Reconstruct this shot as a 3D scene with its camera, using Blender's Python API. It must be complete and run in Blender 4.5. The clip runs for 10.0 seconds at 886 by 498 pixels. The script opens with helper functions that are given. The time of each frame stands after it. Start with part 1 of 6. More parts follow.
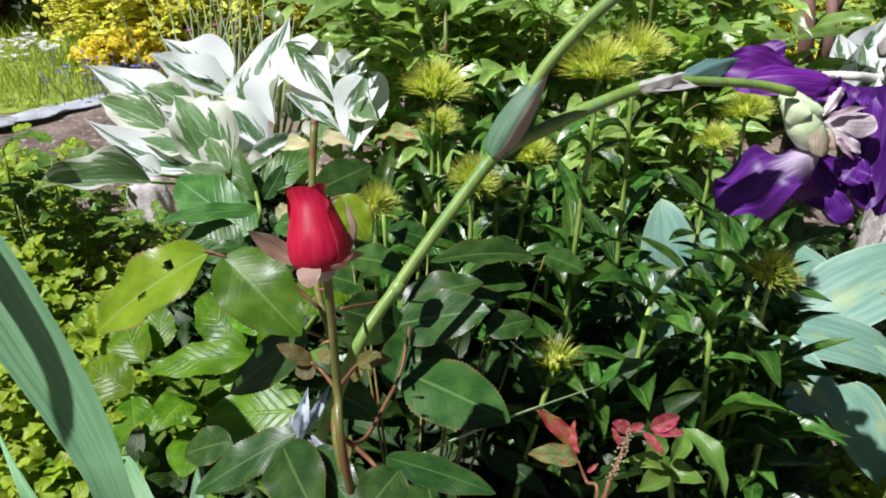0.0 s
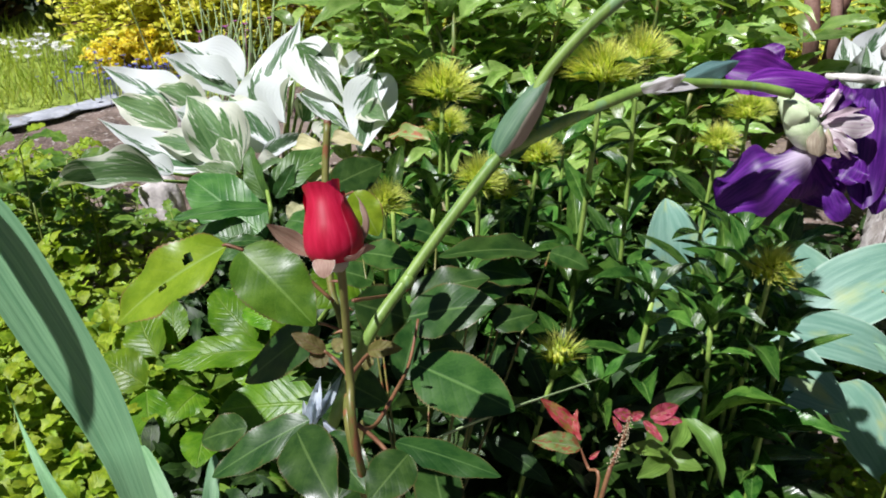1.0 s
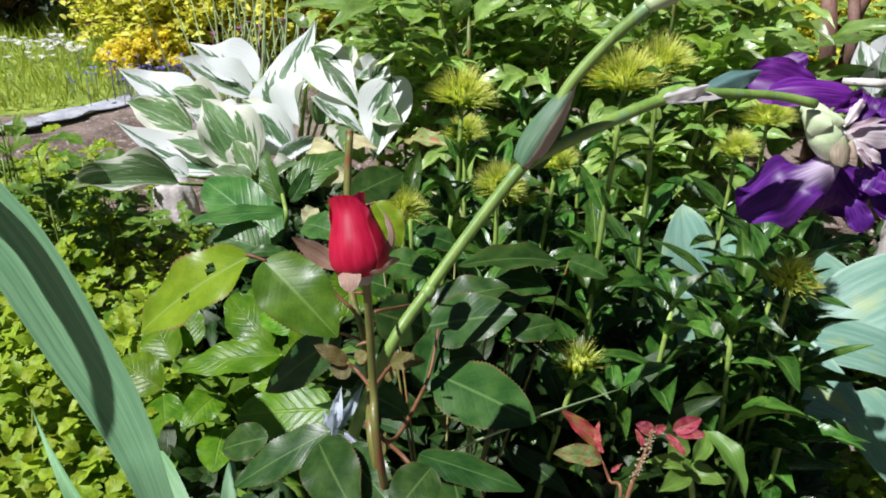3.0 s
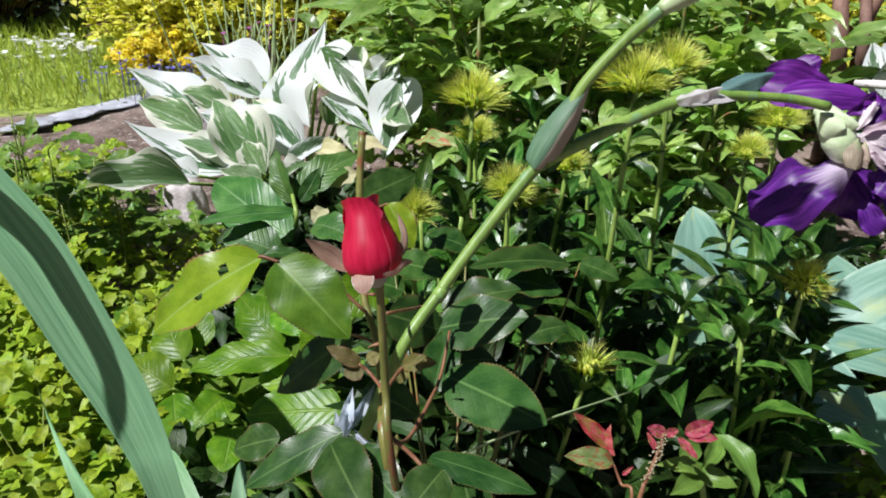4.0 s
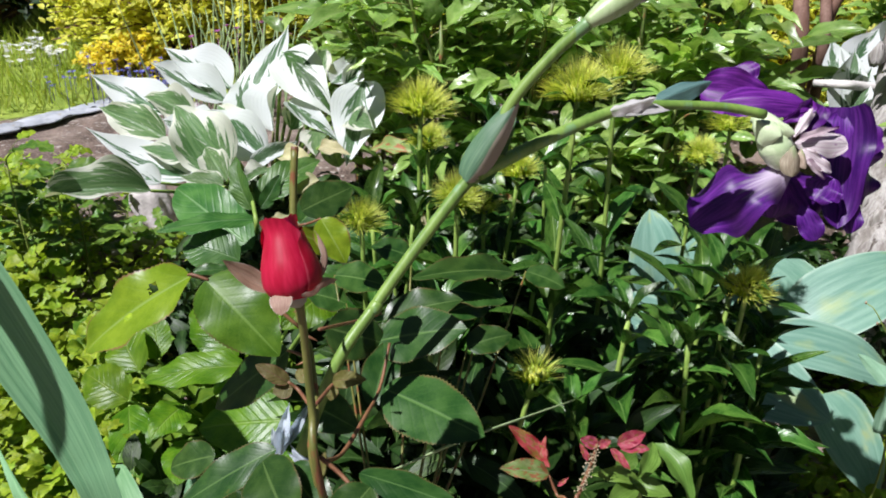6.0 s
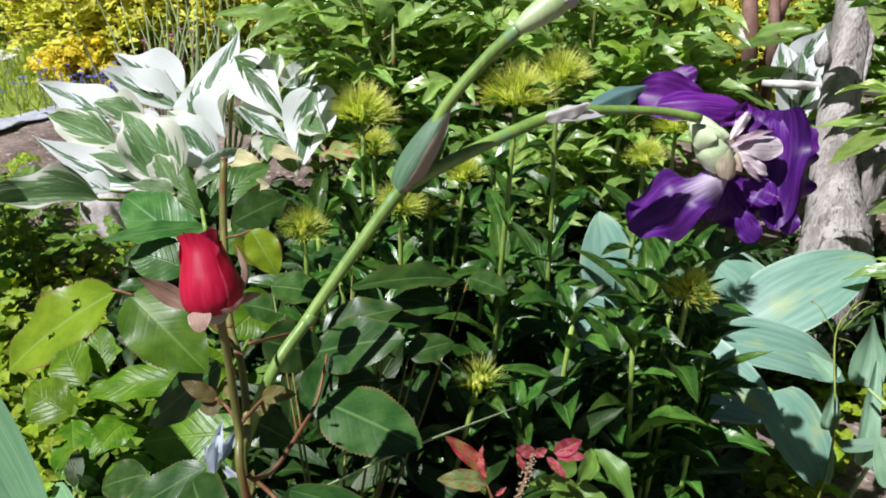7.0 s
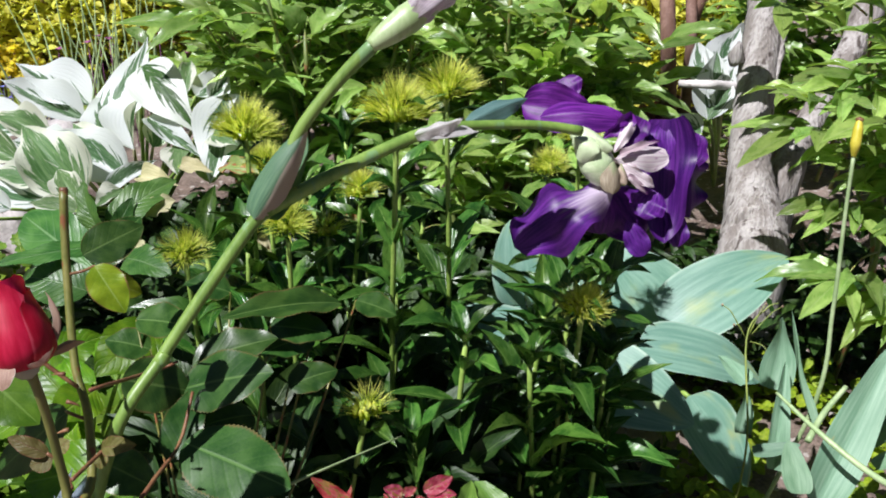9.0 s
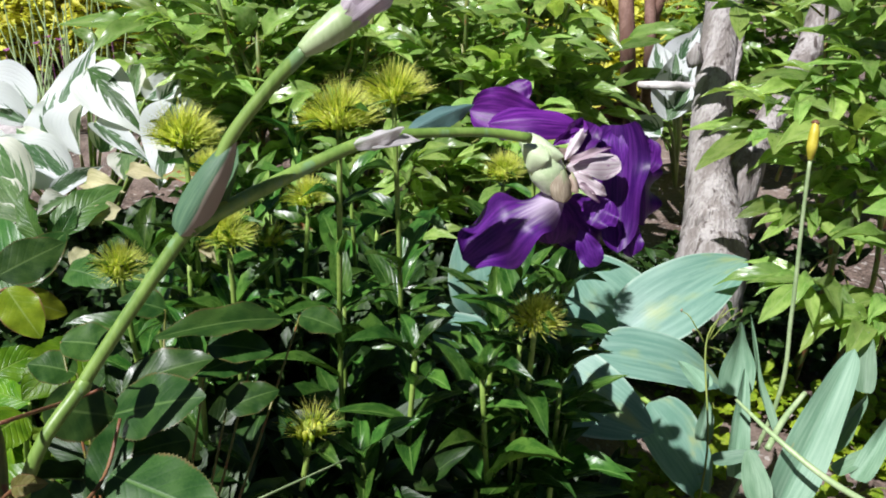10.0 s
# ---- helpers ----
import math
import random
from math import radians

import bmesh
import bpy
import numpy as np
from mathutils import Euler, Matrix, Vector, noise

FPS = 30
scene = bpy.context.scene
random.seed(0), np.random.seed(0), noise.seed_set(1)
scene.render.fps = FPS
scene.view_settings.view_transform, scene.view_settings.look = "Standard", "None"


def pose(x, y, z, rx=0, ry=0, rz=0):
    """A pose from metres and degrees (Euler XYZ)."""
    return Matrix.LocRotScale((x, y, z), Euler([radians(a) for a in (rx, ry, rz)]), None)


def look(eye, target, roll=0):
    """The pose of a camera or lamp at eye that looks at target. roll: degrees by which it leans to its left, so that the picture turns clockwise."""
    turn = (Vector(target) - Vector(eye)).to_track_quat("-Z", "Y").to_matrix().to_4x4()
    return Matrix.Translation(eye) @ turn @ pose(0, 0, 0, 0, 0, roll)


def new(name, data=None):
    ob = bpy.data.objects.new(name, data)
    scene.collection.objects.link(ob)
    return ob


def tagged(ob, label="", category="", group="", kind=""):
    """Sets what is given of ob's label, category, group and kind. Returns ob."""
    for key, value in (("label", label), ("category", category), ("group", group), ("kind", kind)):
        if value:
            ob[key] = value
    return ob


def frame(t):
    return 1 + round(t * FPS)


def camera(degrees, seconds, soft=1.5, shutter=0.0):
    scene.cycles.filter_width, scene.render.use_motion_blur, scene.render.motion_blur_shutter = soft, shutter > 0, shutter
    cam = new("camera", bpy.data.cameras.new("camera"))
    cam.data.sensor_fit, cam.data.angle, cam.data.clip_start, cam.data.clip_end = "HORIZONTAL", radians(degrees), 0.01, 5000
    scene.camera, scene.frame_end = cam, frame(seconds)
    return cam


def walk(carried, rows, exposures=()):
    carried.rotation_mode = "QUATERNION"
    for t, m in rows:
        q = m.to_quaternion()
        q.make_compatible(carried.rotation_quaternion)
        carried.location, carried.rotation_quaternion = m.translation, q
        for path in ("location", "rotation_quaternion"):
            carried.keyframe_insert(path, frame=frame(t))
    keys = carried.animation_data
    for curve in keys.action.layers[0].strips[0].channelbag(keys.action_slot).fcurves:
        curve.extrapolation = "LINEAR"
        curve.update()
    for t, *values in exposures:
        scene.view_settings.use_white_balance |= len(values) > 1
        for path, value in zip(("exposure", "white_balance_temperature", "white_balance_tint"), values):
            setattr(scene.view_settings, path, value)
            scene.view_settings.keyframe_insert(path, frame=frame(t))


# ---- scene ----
cam = camera(56.1, 10.0, soft=1.9)
PATH = [
    (0, (0.024, 0.031, 0.752), (-0.017, 1.842, -0.095), 1.8),
    (0.5, (0.024, 0.024, 0.751), (-0.023, 1.836, -0.094), 1.9),
    (1, (0.024, 0.01, 0.757), (-0.034, 1.822, -0.088), 1.8),
    (1.5, (0.026, -0.002, 0.764), (-0.039, 1.81, -0.081), 1.7),
    (2, (0.025, 0.001, 0.767), (-0.043, 1.812, -0.08), 1.6),
    (2.5, (0.02, 0.009, 0.765), (-0.05, 1.819, -0.082), 1.7),
    (3, (0.015, 0.014, 0.763), (-0.065, 1.825, -0.084), 1.8),
    (4.5, (0.012, 0.014, 0.766), (-0.092, 1.823, -0.081), 1.7),
    (5, (0.016, 0.013, 0.768), (-0.091, 1.821, -0.081), 1.6),
    (5.2, (0.018, 0.011, 0.768), (-0.086, 1.82, -0.077), 1.7),
    (6.3, (0.057, 0.025, 0.778), (0.018, 1.834, -0.074), 1.4),
    (6.5, (0.063, 0.027, 0.779), (0.036, 1.837, -0.072), 1.4),
    (7, (0.068, 0.029, 0.778), (0.085, 1.84, -0.069), 1.6),
    (7.5, (0.073, 0.029, 0.778), (0.122, 1.841, -0.067), 1.6),
    (8, (0.082, 0.032, 0.783), (0.154, 1.843, -0.063), 1.5),
    (8.5, (0.101, 0.044, 0.783), (0.2, 1.854, -0.063), 1.4),
    (9, (0.126, 0.061, 0.784), (0.256, 1.868, -0.064), 1.4),
    (9.5, (0.137, 0.076, 0.783), (0.313, 1.879, -0.065), 1.6),
    (10, (0.145, 0.088, 0.782), (0.351, 1.888, -0.065), 1.8),
]
walk(cam, [(t, look(eye, target, roll)) for t, eye, target, roll in PATH],
     exposures=((0.0, 0.46, 6120, 15), (10.0, 0.46, 6120, 15)))

# ---- daylight ----
SUN_DIR = Vector((-0.46, -0.34, 0.84)).normalized()   # towards the sun
world = bpy.data.worlds.new("sky")
scene.world = world
world.use_nodes = True
wn = world.node_tree
sky = wn.nodes.new("ShaderNodeTexSky")
sky.sky_type = "NISHITA"
sky.sun_disc = False
sky.sun_elevation = math.asin(SUN_DIR.z)
sky.sun_rotation = math.atan2(SUN_DIR.x, SUN_DIR.y)
wn.links.new(sky.outputs[0], wn.nodes["Background"].inputs[0])
wn.nodes["Background"].inputs[1].default_value = 0.0185
sun_data = bpy.data.lights.new("sun", "SUN")
sun_data.energy, sun_data.angle, sun_data.color = 5.0, radians(0.6), (1.0, 0.975, 0.93)
sun = new("sun", sun_data)
sun.matrix_world = look((-3.0, -2.5, 6.0), Vector((-3.0, -2.5, 6.0)) - SUN_DIR)

# ---- materials ----
class Nodes:
    """A small writer of node trees."""

    def __init__(self, name):
        self.mat = bpy.data.materials.new(name)
        self.mat.use_nodes = True
        self.tree = self.mat.node_tree
        self.bsdf = self.tree.nodes["Principled BSDF"]
        self.out = self.tree.nodes["Material Output"]

    def add(self, kind, **inputs):
        n = self.tree.nodes.new(kind)
        for k, v in inputs.items():
            self.set(n.inputs[k.replace("_", " ")], v)
        return n

    def set(self, sock, v):
        if isinstance(v, bpy.types.NodeSocket):
            self.tree.links.new(v, sock)
        elif isinstance(v, tuple) and len(v) == 3 and sock.type == "RGBA":
            sock.default_value = (*v, 1)
        else:
            sock.default_value = v

    def math(self, op, a, b=0.0, c=0.0):
        n = self.tree.nodes.new("ShaderNodeMath")
        n.operation = op
        for s, v in zip(n.inputs, (a, b, c)):
            self.set(s, v)
        return n.outputs[0]

    def mix(self, f, a, b, blend="MIX"):
        n = self.tree.nodes.new("ShaderNodeMix")
        n.data_type, n.blend_type = "RGBA", blend
        self.set(n.inputs[0], f)
        self.set(n.inputs[6], a)
        self.set(n.inputs[7], b)
        return n.outputs[2]

    def ramp(self, f, lo, hi):
        n = self.tree.nodes.new("ShaderNodeMapRange")
        n.interpolation_type = "SMOOTHSTEP"
        for i, v in enumerate((f, lo, hi, 0.0, 1.0)):
            self.set(n.inputs[i], v)
        return n.outputs[0]

    def noise(self, vec, scale, detail=3.0, w=None):
        n = self.tree.nodes.new("ShaderNodeTexNoise")
        if w is not None:
            n.noise_dimensions = "4D"
            self.set(n.inputs["W"], w)
        self.set(n.inputs["Vector"], vec)
        self.set(n.inputs["Scale"], scale)
        self.set(n.inputs["Detail"], detail)
        return n.outputs[0]

    def bump(self, height, strength, distance):
        n = self.add("ShaderNodeBump", Height=height, Strength=strength, Distance=distance)
        self.set(self.bsdf.inputs["Normal"], n.outputs[0])
        return n.outputs[0]


def leaf_mat(name, dark, light, vein, rough=0.42, through_light=0.25, veins=9, slant=2.5, kind="pinnate", relief=0.6,
             stain=None, stain_at=0.62, variegated=None, margin=1.2, edge=None, glow=None, base_tone=None, base_to=0.5, fine_lines=None, islands=False, coat=0.0, spread=0.5, spec=0.38, stain_scale=4.5, flames=10.0, side=None):
    """A leaf: veins along its own length, blotches, a colour of its own, some light let through."""
    n = Nodes(name)
    uv = n.add("ShaderNodeUVMap").outputs[0]
    sep = n.add("ShaderNodeSeparateXYZ", Vector=uv)
    u, v = sep.outputs[0], sep.outputs[1]
    a = n.math("ABSOLUTE", n.math("MULTIPLY_ADD", u, 2.0, -1.0))
    rnd = n.add("ShaderNodeNewGeometry").outputs["Random Per Island"] if islands else n.add("ShaderNodeObjectInfo").outputs["Random"]
    w = n.math("MULTIPLY", rnd, 37.0)
    if kind == "pinnate":
        p = n.math("MULTIPLY_ADD", a, -slant, n.math("MULTIPLY", v, float(veins)))
    else:
        p = n.math("MULTIPLY", u, float(veins))
    tri = n.math("MULTIPLY", n.math("PINGPONG", p, 0.5), 2.0)
    lines = n.math("SUBTRACT", 1.0, n.ramp(tri, 0.0, 0.13 if kind == "pinnate" else 0.5))
    rib = n.math("SUBTRACT", 1.0, n.ramp(a, 0.015, 0.07))
    stretch = n.add("ShaderNodeMapping", Vector=uv, Scale=(1.0, 1.6, 1.0) if kind == "pinnate" else (6.0, 1.0, 1.0)).outputs[0]
    big = n.noise(stretch, 3.0, 3.0, w)
    fine = n.noise(stretch, 38.0, 2.0, w)
    col = n.mix(n.ramp(n.math("MULTIPLY_ADD", n.math("SUBTRACT", fine, 0.5), 0.35, big), 0.3, 0.72), dark, light)
    if variegated:
        fingers = n.add("ShaderNodeCombineXYZ", X=n.math("MULTIPLY", n.math("MULTIPLY_ADD", a, -0.7, v), flames), Y=n.math("MULTIPLY", u, 3.2))
        core = fingers.outputs[0]
        flame = n.noise(core, 1.15, 4.0, w)
        shift = n.math("MULTIPLY_ADD", n.math("FRACT", n.math("MULTIPLY", rnd, 5.7)), 0.7, -1.35)
        off = n.math("ABSOLUTE", n.math("MULTIPLY_ADD", u, 2.0, shift))
        reach = n.math("ADD", n.math("MULTIPLY_ADD", flame, 2.2, n.math("MULTIPLY", off, 1.25)), n.math("MULTIPLY", rnd, 0.24))
        col = n.mix(n.ramp(reach, margin, margin + 0.08), col, variegated)
        col = n.mix(n.math("MULTIPLY", n.ramp(n.noise(core, 3.0, 2.0, w), 0.60, 0.68), n.ramp(reach, margin + 0.34, margin + 0.12)), col, n.mix(0.55, dark, variegated))
    col = n.mix(n.math("MULTIPLY", lines, fine_lines if fine_lines is not None else 0.22 if kind == "pinnate" else 0.10 if variegated else 0.28), col, vein)
    if kind == "pinnate":
        col = n.mix(n.math("MULTIPLY", rib, 0.75), col, vein)
    if base_tone:
        reach_b = n.math("ADD", n.math("MULTIPLY_ADD", n.math("SUBTRACT", big, 0.5), 0.5, v), n.math("MULTIPLY", a, 0.35))
        col = n.mix(n.ramp(reach_b, base_to, base_to - 0.35), col, base_tone)
    if side:
        tone, lo, hi = side
        edge_u = n.math("MULTIPLY_ADD", n.math("SUBTRACT", big, 0.5), 0.45, u)
        col = n.mix(n.ramp(edge_u, lo, hi), col, tone)
    if stain:
        s = n.ramp(n.noise(uv, stain_scale, 5.0, n.math("ADD", w, 9.0)), stain_at, stain_at + (0.06 if stain_scale > 4 else 0.20))
        col = n.mix(n.math("MULTIPLY", s, 0.75), col, stain)
    if edge:
        col = n.mix(n.ramp(n.math("MULTIPLY_ADD", big, 0.25, a), 1.04, 1.14), col, edge)
    hsv = n.add("ShaderNodeHueSaturation", Color=col)
    n.set(hsv.inputs["Hue"], n.math("MULTIPLY_ADD", rnd, 0.03, 0.485))
    n.set(hsv.inputs["Value"], n.math("MULTIPLY_ADD", n.math("FRACT", n.math("MULTIPLY", rnd, 7.3)), spread, 1.0 - 0.5 * spread))
    col = hsv.outputs[0]
    n.set(n.bsdf.inputs["Base Color"], col)
    n.set(n.bsdf.inputs["Roughness"], n.math("MULTIPLY_ADD", n.math("SUBTRACT", big, 0.5), 0.3, rough))
    n.set(n.bsdf.inputs["Coat Weight"], coat)
    n.set(n.bsdf.inputs["Specular IOR Level"], spec)
    h = n.math("MULTIPLY_ADD", fine, 0.25, n.math("SUBTRACT", n.math("MULTIPLY", n.ramp(tri, 0.0, 0.45), 0.35), n.math("MULTIPLY", rib, 0.9 if kind == "pinnate" else 0.0)))
    n.bump(h, relief, 0.0012)
    tr = n.add("ShaderNodeBsdfTranslucent", Color=n.mix(1.0, col, glow or (1.0, 1.0, 0.45), "MULTIPLY"))
    ms = n.add("ShaderNodeMixShader", Fac=through_light)
    n.tree.links.new(n.bsdf.outputs[0], ms.inputs[1])
    n.tree.links.new(tr.outputs[0], ms.inputs[2])
    n.tree.links.new(ms.outputs[0], n.out.inputs[0])
    return n.mat


def plain_mat(name, a, b, rough=0.6, scale=30.0, relief=0.4, dist=0.002, stretch=(1, 1, 1), third=None, third_at=0.6, clear=0.0):
    """A solid surface with two scales of variation, in metres."""
    n = Nodes(name)
    co = n.add("ShaderNodeTexCoord").outputs["Object"]
    m = n.add("ShaderNodeMapping", Vector=co, Scale=stretch).outputs[0]
    big, fine = n.noise(m, scale, 4.0), n.noise(m, scale * 7.0, 4.0)
    rnd = n.add("ShaderNodeObjectInfo").outputs["Random"]
    f = n.math("MULTIPLY_ADD", n.math("SUBTRACT", fine, 0.5), 0.6, big)
    col = n.mix(n.ramp(f, 0.32, 0.68), a, b)
    if third:
        col = n.mix(n.ramp(n.noise(m, scale * 2.3, 5.0), third_at, third_at + 0.1), col, third)
    hsv = n.add("ShaderNodeHueSaturation", Color=col, Value=n.math("MULTIPLY_ADD", rnd, 0.3, 0.85))
    n.set(n.bsdf.inputs["Base Color"], hsv.outputs[0])
    n.set(n.bsdf.inputs["Roughness"], n.math("MULTIPLY_ADD", fine, 0.2, rough - 0.1))
    n.set(n.bsdf.inputs["Coat Weight"], clear)
    n.bump(n.math("ADD", n.math("MULTIPLY", big, 0.6), n.math("MULTIPLY", fine, 0.5)), relief, dist)
    return n.mat


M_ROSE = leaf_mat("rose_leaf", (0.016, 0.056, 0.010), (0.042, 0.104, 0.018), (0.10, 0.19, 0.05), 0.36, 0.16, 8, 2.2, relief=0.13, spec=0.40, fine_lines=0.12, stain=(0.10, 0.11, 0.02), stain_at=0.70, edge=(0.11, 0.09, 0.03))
# sunlit copy of the rose leaf: the glow is put into its colour
M_ROSE_LIT = leaf_mat("lit_rose_leaf", (0.145, 0.220, 0.010), (0.235, 0.31, 0.018), (0.26, 0.35, 0.08), 0.34, 0.36, 8, 2.2, relief=0.12, spec=0.25, fine_lines=0.14, stain=(0.10, 0.14, 0.02), stain_at=0.66, edge=(0.20, 0.10, 0.05))
M_ROSE_RED = leaf_mat("red_rose_leaf", (0.38, 0.03, 0.06), (0.56, 0.13, 0.15), (0.5, 0.18, 0.16), 0.26, 0.3, 7, 2.0, stain=(0.25, 0.18, 0.03), stain_at=0.52, glow=(1.0, 0.5, 0.4))
M_ROSE_TINY = leaf_mat("bronze_rose_leaf", (0.13, 0.12, 0.03), (0.20, 0.18, 0.06), (0.25, 0.15, 0.08), 0.45, 0.3, 7, 2.0, edge=(0.28, 0.08, 0.06))
M_CANE = plain_mat("rose_cane", (0.12, 0.135, 0.028), (0.20, 0.19, 0.05), 0.42, 60, 0.3, 0.0008, (1, 1, 0.25), (0.21, 0.085, 0.035), 0.54)
M_TWIG = plain_mat("red_twig", (0.15, 0.055, 0.03), (0.22, 0.11, 0.05), 0.5, 90, 0.3, 0.0006)
M_PETAL = leaf_mat("rose_petal", (0.44, 0.006, 0.032), (0.58, 0.016, 0.058), (0.40, 0.006, 0.03), 0.46, 0.22, 14, 0.0, "parallel", 0.02, fine_lines=0.0, spread=0.25, spec=0.3, edge=(0.70, 0.10, 0.16), glow=(1.0, 0.2, 0.2))
M_SEPAL = leaf_mat("rose_sepal", (0.30, 0.17, 0.13), (0.42, 0.29, 0.22), (0.34, 0.27, 0.16), 0.6, 0.25, 9, 0.0, "parallel", 0.2, edge=(0.56, 0.52, 0.44))
M_IRIS_STEM = plain_mat("iris_stem", (0.14, 0.25, 0.045), (0.23, 0.36, 0.075), 0.44, 40, 0.25, 0.0008, (1, 1, 0.15), (0.18, 0.32, 0.13), 0.56)
M_SPATHE = leaf_mat("iris_spathe", (0.075, 0.16, 0.085), (0.14, 0.24, 0.13), (0.10, 0.18, 0.10), 0.42, 0.28, 22, 0.0, "parallel", 0.3, side=((0.44, 0.35, 0.30), 0.50, 0.66), stain=(0.22, 0.24, 0.16), stain_at=0.64)
M_BUD = plain_mat("iris_bud", (0.34, 0.47, 0.20), (0.48, 0.60, 0.32), 0.42, 50, 0.2, 0.0006, (1, 1, 0.3), (0.55, 0.60, 0.42), 0.6)
M_LILAC = leaf_mat("lilac_paper", (0.52, 0.44, 0.50), (0.74, 0.68, 0.72), (0.40, 0.32, 0.40), 0.65, 0.4, 20, 0.0, "parallel", 0.5, fine_lines=0.2, glow=(1, 0.9, 1))
M_BUDGREEN = plain_mat("iris_ovary", (0.42, 0.54, 0.30), (0.58, 0.66, 0.44), 0.42, 50, 0.2, 0.0006, (1, 1, 1), (0.62, 0.62, 0.50), 0.6)
M_PURPLE = leaf_mat("iris_petal", (0.046, 0.005, 0.110), (0.150, 0.024, 0.265), (0.03, 0.003, 0.09), 0.44, 0.22, 30, 0.0, "parallel", 0.12, fine_lines=0.05, spec=0.36, spread=0.6, glow=(0.8, 0.35, 1.0))
M_PURPLE_FADE = leaf_mat("iris_fall", (0.052, 0.006, 0.125), (0.160, 0.028, 0.28), (0.03, 0.003, 0.10), 0.43, 0.22, 30, 0.0, "parallel", 0.12, fine_lines=0.05, spec=0.38, base_tone=(0.56, 0.47, 0.60), base_to=0.60, glow=(0.8, 0.35, 1.0))
M_PURPLE_PALE = leaf_mat("iris_claw", (0.08, 0.012, 0.13), (0.17, 0.04, 0.26), (0.30, 0.12, 0.24), 0.5, 0.25, 6, 0.0, "parallel", 0.15, fine_lines=0.4, base_tone=(0.58, 0.46, 0.50), base_to=1.10, stain=(0.26, 0.10, 0.14), stain_at=0.66, glow=(0.8, 0.5, 1.0))
M_CLAW = leaf_mat("iris_pale_claw", (0.66, 0.56, 0.58), (0.84, 0.79, 0.78), (0.38, 0.14, 0.28), 0.46, 0.3, 7, 0.0, "parallel", 0.15, fine_lines=0.35, stain=(0.40, 0.18, 0.34), stain_at=0.62, glow=(1.0, 0.9, 0.95))
M_SWORD = leaf_mat("iris_blade", (0.145, 0.32, 0.155), (0.24, 0.44, 0.23), (0.09, 0.22, 0.09), 0.40, 0.2, 17, 0.0, "parallel", 0.35, fine_lines=0.12, spec=0.3, stain=(0.24, 0.36, 0.14), stain_at=0.7)
M_WHITE_HOSTA = leaf_mat("variegated_hosta", (0.05, 0.13, 0.045), (0.13, 0.24, 0.11), (0.55, 0.62, 0.54), 0.46, 0.34, 17, 0.0, "parallel", 0.55, spread=0.2, variegated=(0.77, 0.81, 0.81), margin=1.55, flames=7.0, glow=(1.0, 1.0, 0.75))
M_GREEN_HOSTA = leaf_mat("green_hosta", (0.075, 0.175, 0.05), (0.185, 0.31, 0.125), (0.42, 0.50, 0.36), 0.46, 0.34, 17, 0.0, "parallel", 0.6, spread=0.25, variegated=(0.72, 0.74, 0.64), margin=2.0, flames=7.0, glow=(1.0, 1.0, 0.6))
M_CORE_HOSTA = leaf_mat("dark_core_hosta", (0.022, 0.070, 0.010), (0.060, 0.135, 0.026), (0.30, 0.36, 0.22), 0.46, 0.34, 17, 0.0, "parallel", 0.5, spread=0.15, variegated=(0.74, 0.78, 0.74), margin=1.66, flames=9.0, glow=(1.0, 1.0, 0.7))
M_CREAM = leaf_mat("cream_hosta", (0.50, 0.48, 0.25), (0.66, 0.62, 0.38), (0.5, 0.5, 0.3), 0.5, 0.3, 15, 0.0, "parallel", 0.7, stain=(0.30, 0.22, 0.09), stain_at=0.62)
M_BLUE_HOSTA = leaf_mat("blue_hosta", (0.145, 0.295, 0.228), (0.240, 0.405, 0.318), (0.24, 0.40, 0.31), 0.42, 0.14, 26, 0.0, "parallel", 0.25, fine_lines=0.03, spread=0.2, stain=(0.36, 0.44, 0.15), stain_at=0.53, stain_scale=2.6, edge=(0.35, 0.50, 0.40))
M_TULIP = leaf_mat("tulip_leaf", (0.14, 0.27, 0.16), (0.24, 0.38, 0.25), (0.2, 0.32, 0.2), 0.46, 0.2, 30, 0.0, "parallel", 0.3, fine_lines=0.1, stain=(0.33, 0.30, 0.14), stain_at=0.7)
M_SW = leaf_mat("sweet_william_leaf", (0.020, 0.073, 0.010), (0.074, 0.172, 0.024), (0.17, 0.29, 0.07), 0.28, 0.20, 7, 3.0, relief=0.3, spec=0.42, spread=0.9)
M_SW_STEM = plain_mat("sweet_william_stem", (0.18, 0.30, 0.05), (0.30, 0.43, 0.09), 0.45, 60, 0.2, 0.0006)
M_BRISTLE = leaf_mat("bristle", (0.70, 0.76, 0.12), (0.90, 0.93, 0.32), (0.7, 0.72, 0.2), 0.5, 0.55, 3, 0.0, "parallel", 0.1, islands=True, base_tone=(0.42, 0.56, 0.02), base_to=0.75, glow=(1.0, 1.0, 0.45))
M_PEONY = leaf_mat("peony_leaf", (0.20, 0.35, 0.07), (0.37, 0.53, 0.14), (0.36, 0.48, 0.18), 0.29, 0.45, 7, 2.6, relief=0.4, spread=0.9, spec=0.8)
M_PEONY_STEM = plain_mat("peony_stem", (0.13, 0.19, 0.05), (0.22, 0.24, 0.06), 0.5, 60, 0.2, 0.0006, (1, 1, 0.3), (0.26, 0.11, 0.05), 0.55)
M_BROAD = leaf_mat("broad_leaf", (0.075, 0.185, 0.008), (0.165, 0.305, 0.014), (0.23, 0.36, 0.06), 0.33, 0.42, 9, 2.6, relief=0.7, fine_lines=0.26, spec=0.30, spread=0.75)
